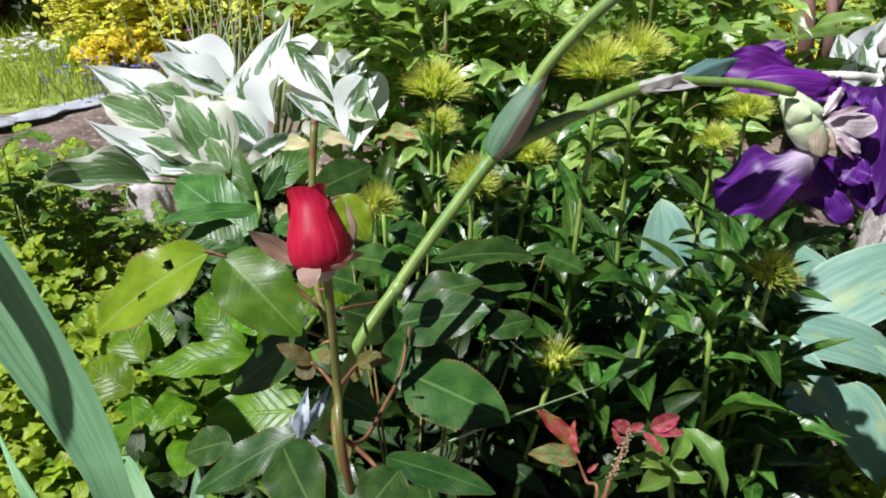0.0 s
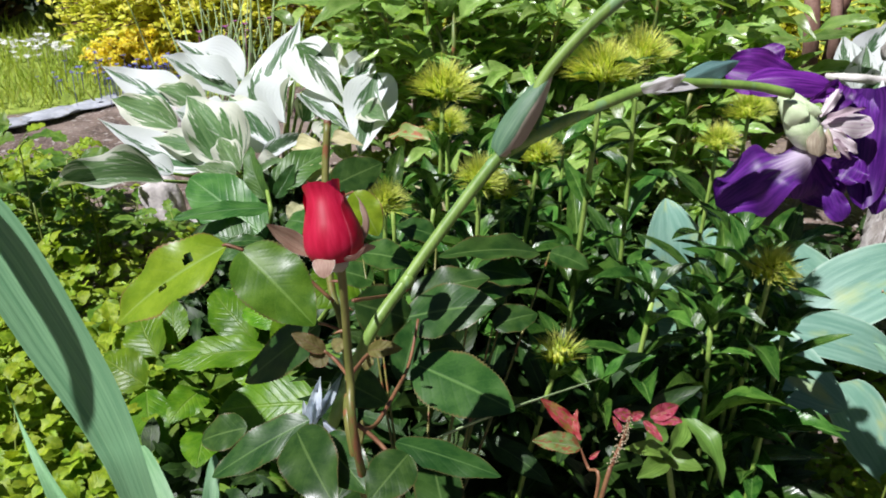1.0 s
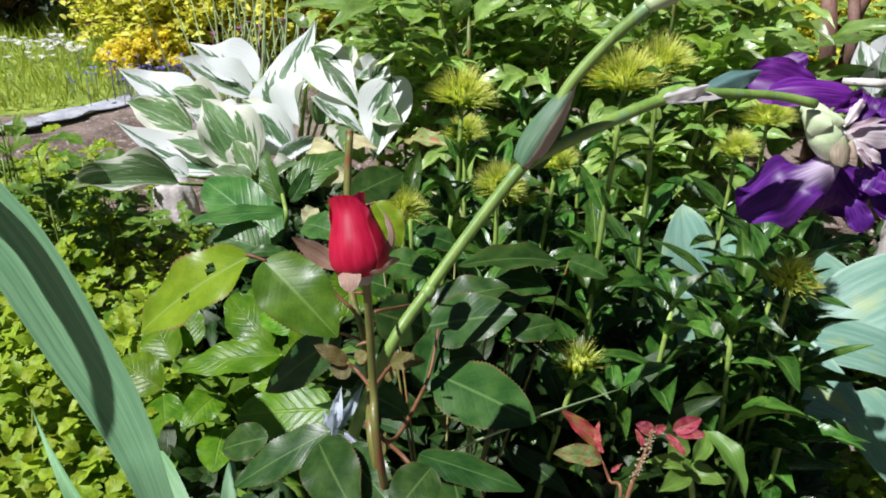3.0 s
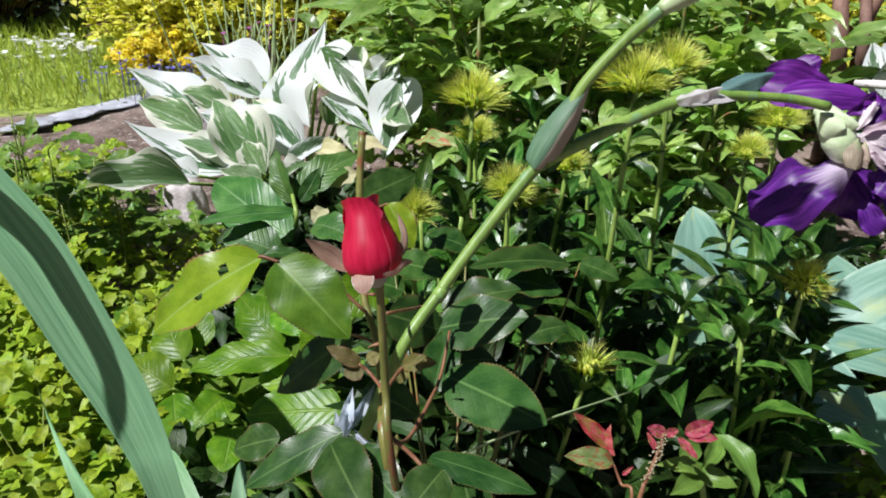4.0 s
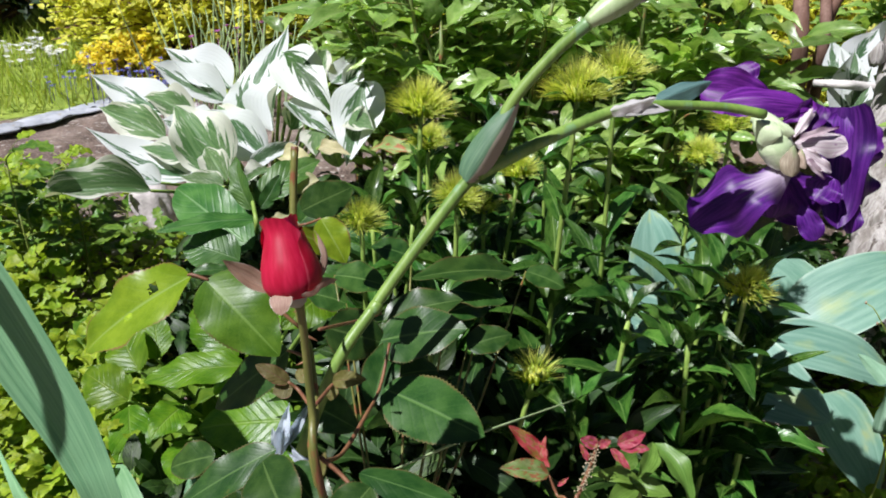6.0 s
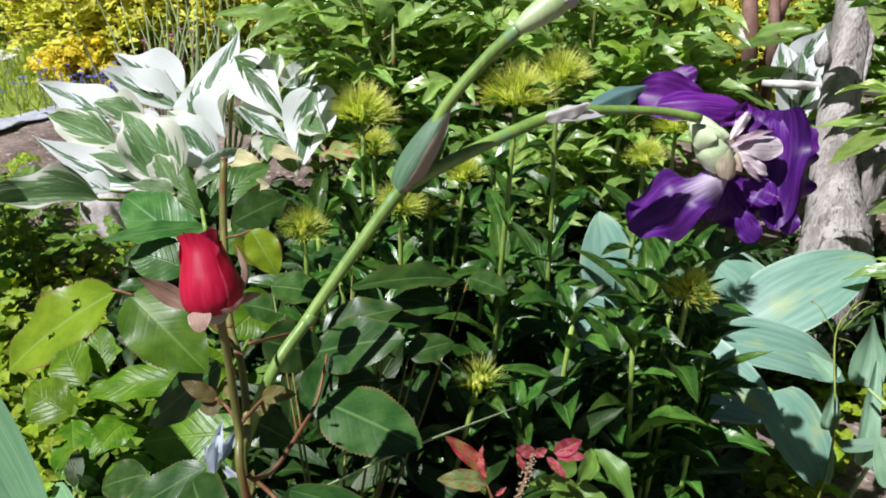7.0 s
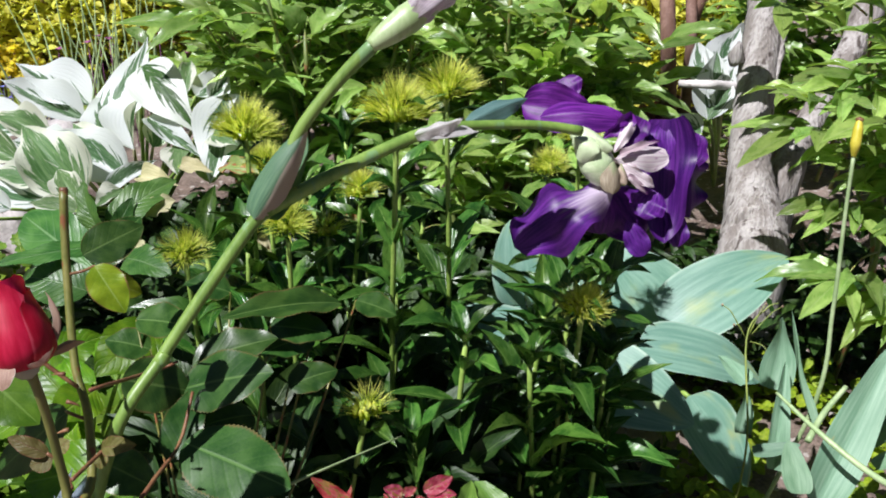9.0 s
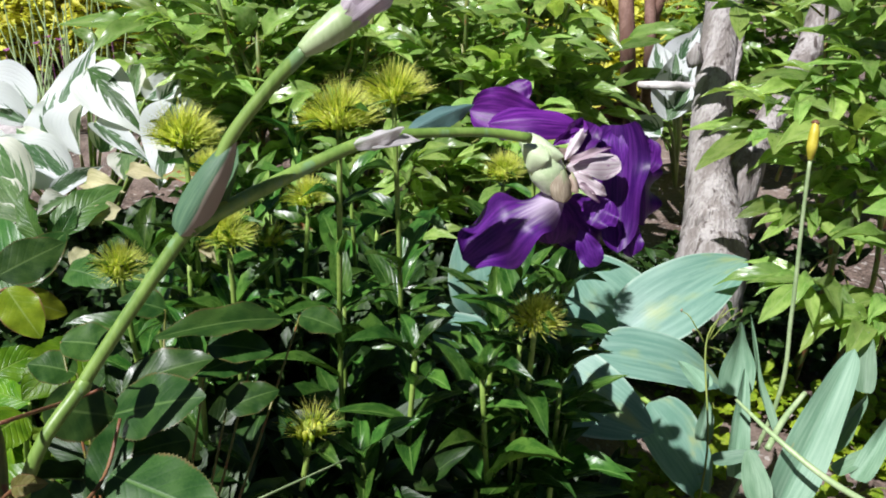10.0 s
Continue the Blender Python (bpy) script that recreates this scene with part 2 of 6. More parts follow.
M_BROAD_DARK = leaf_mat("toothed_leaf", (0.042, 0.125, 0.024), (0.095, 0.210, 0.042), (0.20, 0.33, 0.14), 0.38, 0.26, 10, 2.8, relief=0.9, fine_lines=0.30, spec=0.42)
M_WEED = leaf_mat("weed_leaf", (0.18, 0.29, 0.013), (0.36, 0.47, 0.026), (0.34, 0.46, 0.07), 0.45, 0.33, 5, 2.2, relief=0.5)
M_WEED_DARK = leaf_mat("dark_weed_leaf", (0.065, 0.15, 0.020), (0.16, 0.27, 0.030), (0.17, 0.28, 0.07), 0.42, 0.28, 5, 2.2, relief=0.4)
M_WEED_STEM = plain_mat("weed_stem", (0.16, 0.22, 0.04), (0.24, 0.28, 0.06), 0.5, 60, 0.2, 0.0006)
M_GRASS = leaf_mat("grass", (0.36, 0.46, 0.08), (0.58, 0.66, 0.19), (0.3, 0.4, 0.07), 0.55, 0.48, 3, 0.0, "parallel", 0.1, islands=True)
M_YELLOW = leaf_mat("golden_leaf", (0.62, 0.64, 0.06), (0.84, 0.83, 0.18), (0.6, 0.6, 0.08), 0.5, 0.5, 5, 2.0, relief=0.2, islands=True, glow=(1.0, 1.0, 0.6))
M_ORANGE = leaf_mat("orange_leaf", (0.78, 0.64, 0.04), (0.88, 0.80, 0.10), (0.6, 0.5, 0.08), 0.5, 0.5, 5, 2.0, relief=0.2, islands=True, glow=(1.0, 1.0, 0.6))
M_WOOD = plain_mat("weathered_wood", (0.25, 0.22, 0.20), (0.47, 0.44, 0.42), 0.85, 34, 1.0, 0.010, (1, 1, 0.12), (0.10, 0.08, 0.07), 0.58)
M_DRYWOOD = plain_mat("pale_dry_wood", (0.44, 0.41, 0.39), (0.62, 0.59, 0.57), 0.8, 40, 0.5, 0.003, (0.15, 1, 1), (0.28, 0.24, 0.22), 0.64)
M_BARK = plain_mat("red_bark", (0.13, 0.065, 0.045), (0.22, 0.13, 0.10), 0.75, 40, 0.7, 0.003, (1, 1, 0.3))
M_STONE = plain_mat("grey_stone", (0.38, 0.35, 0.34), (0.56, 0.52, 0.51), 0.85, 18, 0.6, 0.006, (1, 1, 1), (0.26, 0.22, 0.20), 0.62)
M_PALE = plain_mat("pale_edging", (0.30, 0.32, 0.36), (0.43, 0.45, 0.49), 0.85, 14, 0.5, 0.005, (1, 1, 1), (0.34, 0.32, 0.28), 0.64)
M_DRY = leaf_mat("dry_shred", (0.48, 0.55, 0.62), (0.66, 0.72, 0.78), (0.4, 0.45, 0.5), 0.5, 0.4, 6, 0.0, "parallel", 0.3, glow=(0.9, 0.95, 1.0))
M_LITTER = leaf_mat("dead_leaf", (0.24, 0.16, 0.11), (0.38, 0.28, 0.20), (0.3, 0.2, 0.15), 0.75, 0.15, 7, 2.2)
M_POD = plain_mat("yellow_pod", (0.48, 0.42, 0.03), (0.58, 0.50, 0.06), 0.45, 60, 0.2, 0.0005)
M_FLOWER_WHITE = leaf_mat("white_flower", (0.72, 0.72, 0.74), (0.82, 0.82, 0.82), (0.7, 0.7, 0.7), 0.5, 0.3, 4, 0.0, "parallel", 0.1, islands=True, glow=(1, 1, 1))
M_FLOWER_BLUE = leaf_mat("blue_flower", (0.12, 0.12, 0.42), (0.26, 0.24, 0.60), (0.2, 0.2, 0.5), 0.5, 0.3, 4, 0.0, "parallel", 0.1, islands=True, glow=(.7, .7, 1))
M_FLOWER_PINK = leaf_mat("mauve_flower", (0.25, 0.05, 0.19), (0.46, 0.18, 0.36), (0.4, 0.1, 0.3), 0.5, 0.3, 4, 0.0, "parallel", 0.1, islands=True, glow=(1, .7, 1))

M_PEONY_IN = leaf_mat("peony_inner_leaf", (0.20, 0.35, 0.07), (0.37, 0.53, 0.14), (0.36, 0.48, 0.18), 0.29, 0.45, 7, 2.6, relief=0.4, spread=0.9, spec=0.8, islands=True)
# the deep shade between the stems is put into this leaf colour
M_SW_SHADE = leaf_mat("shade_toned_undergrowth_leaf", (0.010, 0.030, 0.005), (0.030, 0.070, 0.010), (0.08, 0.14, 0.04), 0.46, 0.12, 7, 3.0, relief=0.3, islands=True)
M_WEED_IN = leaf_mat("weed_mass_leaf", (0.18, 0.29, 0.013), (0.36, 0.47, 0.026), (0.34, 0.46, 0.07), 0.45, 0.33, 5, 2.2, relief=0.5, islands=True)

M_LIGHT = leaf_mat("seedling_leaf", (0.09, 0.19, 0.025), (0.17, 0.29, 0.05), (0.3, 0.44, 0.12), 0.36, 0.3, 9, 0.0, "parallel", 0.2)
M_RED_EDGE = leaf_mat("red_edged_leaf", (0.16, 0.26, 0.06), (0.30, 0.36, 0.14), (0.4, 0.42, 0.25), 0.45, 0.25, 8, 2.2, stain=(0.36, 0.07, 0.04), stain_at=0.52, edge=(0.42, 0.06, 0.05))

M_BROAD_IN = leaf_mat("low_broad_leaf", (0.075, 0.165, 0.012), (0.15, 0.26, 0.022), (0.22, 0.38, 0.10), 0.50, 0.32, 9, 2.6, relief=0.5, islands=True, spec=0.16)

M_CHIVE = plain_mat("chive_leaf", (0.28, 0.40, 0.18), (0.42, 0.54, 0.28), 0.45, 30, 0.2, 0.0005)
M_BRACT = leaf_mat("brown_bract", (0.36, 0.28, 0.20), (0.58, 0.49, 0.38), (0.36, 0.24, 0.18), 0.6, 0.25, 12, 0.0, "parallel", 0.3, base_tone=(0.40, 0.46, 0.24), base_to=0.55)

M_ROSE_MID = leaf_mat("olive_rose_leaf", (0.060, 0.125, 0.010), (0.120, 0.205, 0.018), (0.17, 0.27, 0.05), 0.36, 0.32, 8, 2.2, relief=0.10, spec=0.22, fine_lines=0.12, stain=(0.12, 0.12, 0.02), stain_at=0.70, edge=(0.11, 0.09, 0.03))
M_WHITE_PAPER = leaf_mat("white_papery_spathe", (0.66, 0.64, 0.64), (0.84, 0.82, 0.82), (0.5, 0.44, 0.4), 0.7, 0.35, 20, 0.0, "parallel", 0.4, base_tone=(0.30, 0.40, 0.20), base_to=0.35, glow=(1, 0.95, 0.9))
M_BLUE_SPATHE = leaf_mat("blue_green_spathe", (0.09, 0.19, 0.17), (0.16, 0.28, 0.26), (0.15, 0.25, 0.22), 0.42, 0.15, 22, 0.0, "parallel", 0.3)

# near-black leaf colour that imitates the shadow over the lawn
M_SHADE_HEDGE = leaf_mat("shade_hedge_leaf", (0.010, 0.024, 0.008), (0.022, 0.048, 0.014), (0.03, 0.05, 0.02), 0.5, 0.1, 6, 2.2, relief=0.2, islands=True)

M_APHID = plain_mat("pale_aphid", (0.26, 0.22, 0.12), (0.42, 0.36, 0.24), 0.6, 300, 0.2, 0.0004)


def soil_mat():
    n = Nodes("soil")
    co = n.add("ShaderNodeTexCoord").outputs["Object"]
    big, mid, fine = n.noise(co, 2.2, 4.0), n.noise(co, 22.0, 5.0), n.noise(co, 160.0, 4.0)
    col = n.mix(n.ramp(n.math("MULTIPLY_ADD", n.math("SUBTRACT", mid, 0.5), 0.8, fine), 0.3, 0.7), (0.060, 0.040, 0.030), (0.20, 0.145, 0.118))
    col = n.mix(n.ramp(big, 0.45, 0.62), col, n.mix(0.5, col, (0.33, 0.26, 0.22)))
    col = n.mix(n.ramp(n.noise(co, 60.0, 2.0), 0.62, 0.66), col, (0.36, 0.32, 0.29))
    sep = n.add("ShaderNodeSeparateXYZ", Vector=co)
    lawn = n.math("SUBTRACT", sep.outputs[1], n.math("MULTIPLY_ADD", sep.outputs[0], 0.62, 3.40))
    lawn = n.math("MULTIPLY_ADD", n.math("SUBTRACT", mid, 0.5), 0.2, lawn)
    turf = n.mix(n.ramp(n.noise(co, 9.0, 5.0), 0.35, 0.65), (0.18, 0.26, 0.03), (0.30, 0.38, 0.055))
    col = n.mix(n.ramp(lawn, -0.03, 0.05), col, turf)
    n.set(n.bsdf.inputs["Base Color"], col)
    n.set(n.bsdf.inputs["Roughness"], 0.9)
    n.bump(n.math("ADD", mid, n.math("MULTIPLY", fine, 0.4)), 0.9, 0.012)
    return n.mat


M_SOIL = soil_mat()

# ---- building kit ----
PLACE = {}


def thing(name, at, label, category, group="", kind=""):
    """An Empty at the base of a thing, which takes its parts."""
    ob = new(name)
    ob.empty_display_size = 0.02
    ob.location = at
    PLACE[ob.name] = Matrix.Translation(at)
    return tagged(ob, label, category, group, kind)


def part(name, data, material, parent, label="", m=None, kind=""):
    """One mesh object under a thing or a part. data: a bmesh or a mesh that alike parts share."""
    if isinstance(data, bmesh.types.BMesh):
        me = bpy.data.meshes.new(name)
        data.to_mesh(me)
        data.free()
    else:
        me = data
    if material and not me.materials:
        me.materials.append(material)
    ob = new(name, me)
    m = m or Matrix.Identity(4)
    PLACE[ob.name] = m
    if parent:
        ob.parent = parent
        ob.matrix_parent_inverse = PLACE[parent.name].inverted()
    ob.matrix_basis = m
    return tagged(ob, label, kind=kind)


def raw_mesh(name, verts, faces, uvs, material=None):
    me = bpy.data.meshes.new(name)
    me.from_pydata([tuple(v) for v in verts], [], faces)
    layer = me.uv_layers.new(name="UVMap")
    idx = np.empty(len(me.loops), dtype=np.int32)
    me.loops.foreach_get("vertex_index", idx)
    layer.data.foreach_set("uv", np.asarray(uvs, dtype=np.float32)[idx].ravel())
    me.polygons.foreach_set("use_smooth", [True] * len(me.polygons))
    me.update()
    if material:
        me.materials.append(material)
    return me


SHAPES = {  # how the width grows and shrinks along the leaf: powers at base and tip
    "ovate": (0.55, 0.80), "lance": (0.80, 1.05), "hosta": (0.52, 1.28), "strap": (0.18, 0.55), "round": (0.50, 0.55), "petal": (0.8, 0.48), "blue": (0.33, 0.70),
    "needle": (0.3, 0.9), "sword": (0.05, 0.40), "obovate": (1.0, 0.65),
}


def leaf_grid(shape="ovate", n=10, m=4, fold=0.05, arch=0.06, droop=0.0, wave=0.0, waves=2.5, teeth=0.0, tooth_n=18, twist=0.0, lobes=0, cup=0.0, seed=0):
    """A leaf of length 1 along y and width 1 across x, as points, faces and uv."""
    r = random.Random(seed)
    pa, pb = SHAPES[shape]
    peak = (pa / (pa + pb)) ** pa * (pb / (pa + pb)) ** pb
    ph1, ph2 = r.uniform(0, 6.3), r.uniform(0, 6.3)
    pts, uvs, faces = [], [], []
    for i in range(n + 1):
        v = i / n
        vv = min(max(v, 0.0), 1.0)
        half = 0.5 * (vv ** pa) * ((1 - vv) ** pb) / peak if 0 < vv < 1 else 0.0
        if lobes:
            half *= 0.62 + 0.38 * abs(math.cos(math.pi * lobes * (vv ** 0.9)))
        if teeth:
            half *= 1 + teeth * ((v * tooth_n) % 1.0 - 0.5)
        if shape in ("sword", "strap") and i == 0:
            half = 0.32
        half = max(half, 0.006)
        for j in range(2 * m + 1):
            u = (j - m) / m
            s = abs(u)
            x = u * half
            edge = wave * math.sin(6.283 * waves * v + (ph1 if u < 0 else ph2)) * s * s * min(1, 5 * half)
            z = arch * 4 * v * (1 - v) - droop * v * v * v + droop * v + fold * s * half * 2 - cup * s * s * half * 2 + edge
            tw = twist * (v - 0.5)
            x, z = x * math.cos(tw) - 0.0 * z, z + x * math.sin(tw)
            y = v + (0.05 * s * s * half if shape == "hosta" else 0)
            pts.append((x, y, z))
            uvs.append((u * 0.5 + 0.5, v))
    k = 2 * m + 1
    for i in range(n):
        for j in range(2 * m):
            q = i * k + j
            faces.append((q, q + 1, q + k + 1, q + k))
    return pts, faces, uvs


def leaf_mesh(name, material, **kw):
    return raw_mesh(name, *leaf_grid(**kw), material)


def frame_of(base, tip, width, normal):
    """The pose and size that lay a unit leaf from base to tip, its face towards normal."""
    b, t = Vector(base), Vector(tip)
    y = t - b
    length = y.length
    y.normalize()
    z = Vector(normal) - y * Vector(normal).dot(y)
    if z.length < 1e-4:
        z = Vector((0.3, -0.5, 0.8)) - y * y.dot(Vector((0.3, -0.5, 0.8)))
    z.normalize()
    x = y.cross(z)
    m = Matrix((x, y, z)).transposed().to_4x4()
    m.translation = b
    return m @ Matrix.Diagonal((width, length, length, 1))


UP = (-0.1, -0.45, 0.9)


def leaf(parent, mesh, base, tip, width, normal=UP, label="", name="leaf"):
    return part(name, mesh, None, parent, label, frame_of(base, tip, width, normal))


def spline(points, steps):
    """A smooth line through points."""
    p = [Vector(q) for q in points]
    p = [2 * p[0] - p[1], *p, 2 * p[-1] - p[-2]]
    out = []
    for i in range(1, len(p) - 2):
        for s in range(steps):
            t = s / steps
            a, b, c, d = p[i - 1:i + 3]
            out.append(0.5 * (2 * b + (c - a) * t + (2 * a - 5 * b + 4 * c - d) * t * t + (3 * b - a - 3 * c + d) * t ** 3))
    out.append(p[-2])
    return out


def tube_data(points, radii, steps=6, sides=8, rough=0.0, seed=0, flat=1.0):
    line = spline(points, steps)
    r = random.Random(seed)
    n = len(line)
    pts, uvs, faces = [], [], []
    ref = Vector((0.31, 0.9, 0.17))
    for i, c in enumerate(line):
        d = (line[min(i + 1, n - 1)] - line[max(i - 1, 0)]).normalized()
        x = d.cross(ref).normalized()
        y = d.cross(x)
        f = i / (n - 1) * (len(radii) - 1)
        k = min(int(f), len(radii) - 2)
        rad = radii[k] * (1 - f + k) + radii[k + 1] * (f - k)
        for j in range(sides):
            a = 2 * math.pi * j / sides
            q = rad * (1 + rough * r.uniform(-1, 1))
            pts.append(c + x * math.cos(a) * q + y * math.sin(a) * q * flat)
            uvs.append((j / sides, i / (n - 1)))
    for i in range(n - 1):
        for j in range(sides):
            a, b = i * sides + j, i * sides + (j + 1) % sides
            faces.append((a, b, b + sides, a + sides))
    faces.append(tuple(range(sides))[::-1])
    faces.append(tuple((n - 1) * sides + j for j in range(sides)))
    return pts, faces, uvs


def tube(name, parent, material, points, radii, label="", steps=6, sides=8, rough=0.0, seed=0, flat=1.0):
    return part(name, raw_mesh(name, *tube_data(points, radii, steps, sides, rough, seed, flat), material), None, parent, label)


def ribbon(name, parent, material, points, widths, normal, steps=8, m=10, crease=0.06, at=-0.3, ripple=0.0, label=""):
    """A long blade of changing width along a smooth line, creased along its length."""
    line = spline(points, steps)
    n = len(line)
    pts, uvs, faces = [], [], []
    for i, c in enumerate(line):
        d = (line[min(i + 1, n - 1)] - line[max(i - 1, 0)]).normalized()
        x = d.cross(Vector(normal)).normalized()
        z = x.cross(d)
        v = i / (n - 1)
        w = float(np.interp(v, np.linspace(0, 1, len(widths)), widths))
        for j in range(2 * m + 1):
            u = (j - m) / m
            lift = crease * (math.sqrt((u - at) ** 2 + 0.03) - 0.17) + ripple * math.cos(u * 26) + 0.02 * math.sin(7 * v + 2 * u)
            pts.append(c + x * (u * w * 0.5) + z * (lift * w))
            uvs.append((u * 0.5 + 0.5, v))
    k = 2 * m + 1
    for i in range(n - 1):
        for j in range(2 * m):
            q = i * k + j
            faces.append((q, q + 1, q + k + 1, q + k))
    return part(name, raw_mesh(name, pts, faces, uvs, material), None, parent, label)


def joined(name, pieces, material):
    """Many small pieces (points, faces, uv) as one mesh."""
    pts, faces, uvs = [], [], []
    for p, f, u in pieces:
        k = len(pts)
        pts.extend(p)
        faces.extend(tuple(i + k for i in q) for q in f)
        uvs.extend(u)
    return raw_mesh(name, pts, faces, uvs, material)


def moved(piece, m):
    p, f, u = piece
    a = np.asarray([tuple(q) for q in p]) @ np.asarray(m.to_3x3()).T + np.asarray(m.translation)
    return a.tolist(), f, u


def tilt_dir(yaw, rise):
    return Vector((math.cos(yaw) * math.cos(rise), math.sin(yaw) * math.cos(rise), math.sin(rise)))


def blob(center, size, seed=0, rough=0.2, sub=2, scale=2.0):
    """A lumpy stone-like solid."""
    bm = bmesh.new()
    bmesh.ops.create_icosphere(bm, subdivisions=sub, radius=1.0)
    off = Vector((seed * 3.1, seed * 1.7, seed * 0.9))
    for v in bm.verts:
        k = 1 + rough * noise.noise(v.co * scale + off) + 0.4 * rough * noise.noise(v.co * scale * 3 + off)
        v.co = Vector((v.co.x * size[0], v.co.y * size[1], v.co.z * size[2])) * k + Vector(center)
    for f in bm.faces:
        f.smooth = True
    return bm

# ---- ground, lawn, edging ----
def build_ground():
    """One sheet to the horizon: finer near the bed, with small lumps."""
    xs = [-300, -60, -20, -8] + [-4 + 0.09 * i for i in range(78)] + [5, 10, 30, 80, 300]
    ys = [-300, -60, -12, -3, -1] + [-0.2 + 0.08 * i for i in range(80)] + [8, 14, 30, 80, 300]
    pts, faces, uvs = [], [], []
    for y in ys:
        for x in xs:
            near = max(0.0, 1 - max(abs(x) / 3.5, abs(y - 2) / 4))
            z = near * (0.030 * noise.noise(Vector((x * 5, y * 5, 0))) + 0.014 * noise.noise(Vector((x * 17, y * 17, 3)))) - 0.01
            pts.append((x, y, z))
            uvs.append((x, y))
    k = len(xs)
    for j in range(len(ys) - 1):
        for i in range(k - 1):
            q = j * k + i
            faces.append((q, q + 1, q + k + 1, q + k))
    me = raw_mesh("ground", pts, faces, uvs, M_SOIL)
    tagged(part("ground", me, None, None), "brown crumbly garden soil with green lawn beyond the bed", "ground", kind="structure")


build_ground()


def lawn_side(x):
    return 3.40 + 0.62 * x


def build_grass():
    """Turf past the pale edging, blade by blade."""
    r = random.Random(5)
    pieces = []
    blade = leaf_grid("needle", n=3, m=1, fold=0.02, arch=0.0, droop=-0.25)
    for _ in range(26000):
        y = 2.4 + 4.0 * r.random() ** 1.5
        x = r.uniform(-4.0, 0.2)
        if y < lawn_side(x) + r.uniform(0.0, 0.10):
            continue
        if r.random() > min((6.4 - y) / 1.5, (x + 4.0) / 1.2):   # the blades thin out far from the bed
            continue
        yaw, rise = r.uniform(0, 6.28), r.uniform(0.8, 1.5)
        tall = r.uniform(0.04, 0.10) * (1.7 if r.random() < 0.06 else 1.0)
        d = tilt_dir(yaw, rise)
        pieces.append(moved(blade, frame_of((x, y, -0.01), Vector((x, y, -0.01)) + d * tall, r.uniform(0.004, 0.008), (d.y, -d.x, 0.3))))
    tagged(part("lawn_grass", joined("lawn_grass", pieces, M_GRASS), None, None), "sunlit green lawn grass of uneven height", "grass", kind="stuff")


build_grass()


def build_edging():
    """Pale flat stones along the edge of the lawn."""
    r = random.Random(8)
    a, b = Vector((-1.424, 2.314, 0)), Vector((-0.873, 3.241, 0))
    d = b - a
    count = int(d.length / 0.15)
    edging = thing("edging", a, "pale grey flat edging stones between soil and lawn", "edging", kind="structure")
    side = Vector((-d.y, d.x, 0)).normalized()
    for i in range(count):
        c = a + d * ((i + 0.5) / count) + side * r.uniform(-0.012, 0.012)
        bm = blob((0, 0, 0), (0.095, 0.050, 0.006), i + 2, 0.45, 3, 1.6)
        for v in bm.verts:
            v.co.z = min(v.co.z, 0.010 + 0.3 * (v.co.z - 0.010) if v.co.z > 0.010 else v.co.z)
        m = Matrix.Translation((c.x, c.y, 0.002)) @ Matrix.Rotation(math.atan2(d.y, d.x) + r.uniform(-0.1, 0.1), 4, "Z")
        part("stone", bm, M_PALE, edging, m=m)


build_edging()


def build_rocks():
    spots = [
        ((-0.671, 1.746, 0), 0.040, 0.032, 0.060), ((-0.647, 1.613, 0), 0.045, 0.036, 0.030), ((-0.593, 1.659, 0), 0.045, 0.036, 0.026), ((-0.680, 1.574, 0), 0.035, 0.028, 0.022), ((-0.531, 1.615, 0), 0.030, 0.024, 0.020),
        ((-0.83, 2.465, 0), 0.07, 0.06, 0.05),
    ]
    for i, (c, sx, sy, sz) in enumerate(spots):
        ob = part("garden_stone", blob((0, 0, sz * 0.5), (sx, sy, sz), i + 20, 0.5, 3, 1.3), M_STONE, None, m=Matrix.Translation((c[0], c[1], 0)))
        tagged(ob, "rough pale grey garden stone lying on the soil", "stone", "stones beside the hosta")


build_rocks()


def build_daisies():
    """White and blue specks of flower in the turf and at the shrub's foot."""
    r = random.Random(12)
    petal = leaf_grid("petal", n=3, m=1, arch=0.05)

    def patch(name, label, center, spread, count, size, mat, height):
        pieces = []
        for _ in range(count):
            c = Vector(center) + Vector((r.gauss(0, spread[0]), r.gauss(0, spread[1]), 0))
            c.z = height * r.uniform(0.7, 1.3)
            for k in range(5):
                yaw = k * 1.2566 + r.uniform(-0.2, 0.2)
                d = tilt_dir(yaw, r.uniform(0.1, 0.7)) * size * r.uniform(0.8, 1.2)
                pieces.append(moved(petal, frame_of(c, c + d, size * 0.8, (0, 0, 1))))
            pieces.append(tube_data([(c.x, c.y, 0), c], [0.0015, 0.001], 1, 3))
        tagged(part(name, joined(name, pieces, mat), None, None), label, "flowers", kind="stuff")

    patch("white_flowers", "small white flowers scattered in the lawn", (-1.616, 3.28, 0), (0.22, 0.12), 70, 0.018, M_FLOWER_WHITE, 0.055)
    patch("white_flowers", "small white flowers scattered in the lawn", (-1.744, 3.176, 0), (0.12, 0.08), 16, 0.02, M_FLOWER_WHITE, 0.06)
    patch("blue_flowers", "tiny blue flowers under the golden shrub", (-1.115, 2.715, 0), (0.13, 0.05), 60, 0.011, M_FLOWER_BLUE, 0.10)
    patch("blue_flowers", "tiny blue flowers at the lawn's edge", (-1.343, 2.8, 0), (0.25, 0.05), 14, 0.009, M_FLOWER_BLUE, 0.05)
    patch("mauve_flowers", "mauve flowers among grassy leaves", (-0.672, 2.55, 0.269), (0.10, 0.10), 9, 0.014, M_FLOWER_PINK, 0.26)


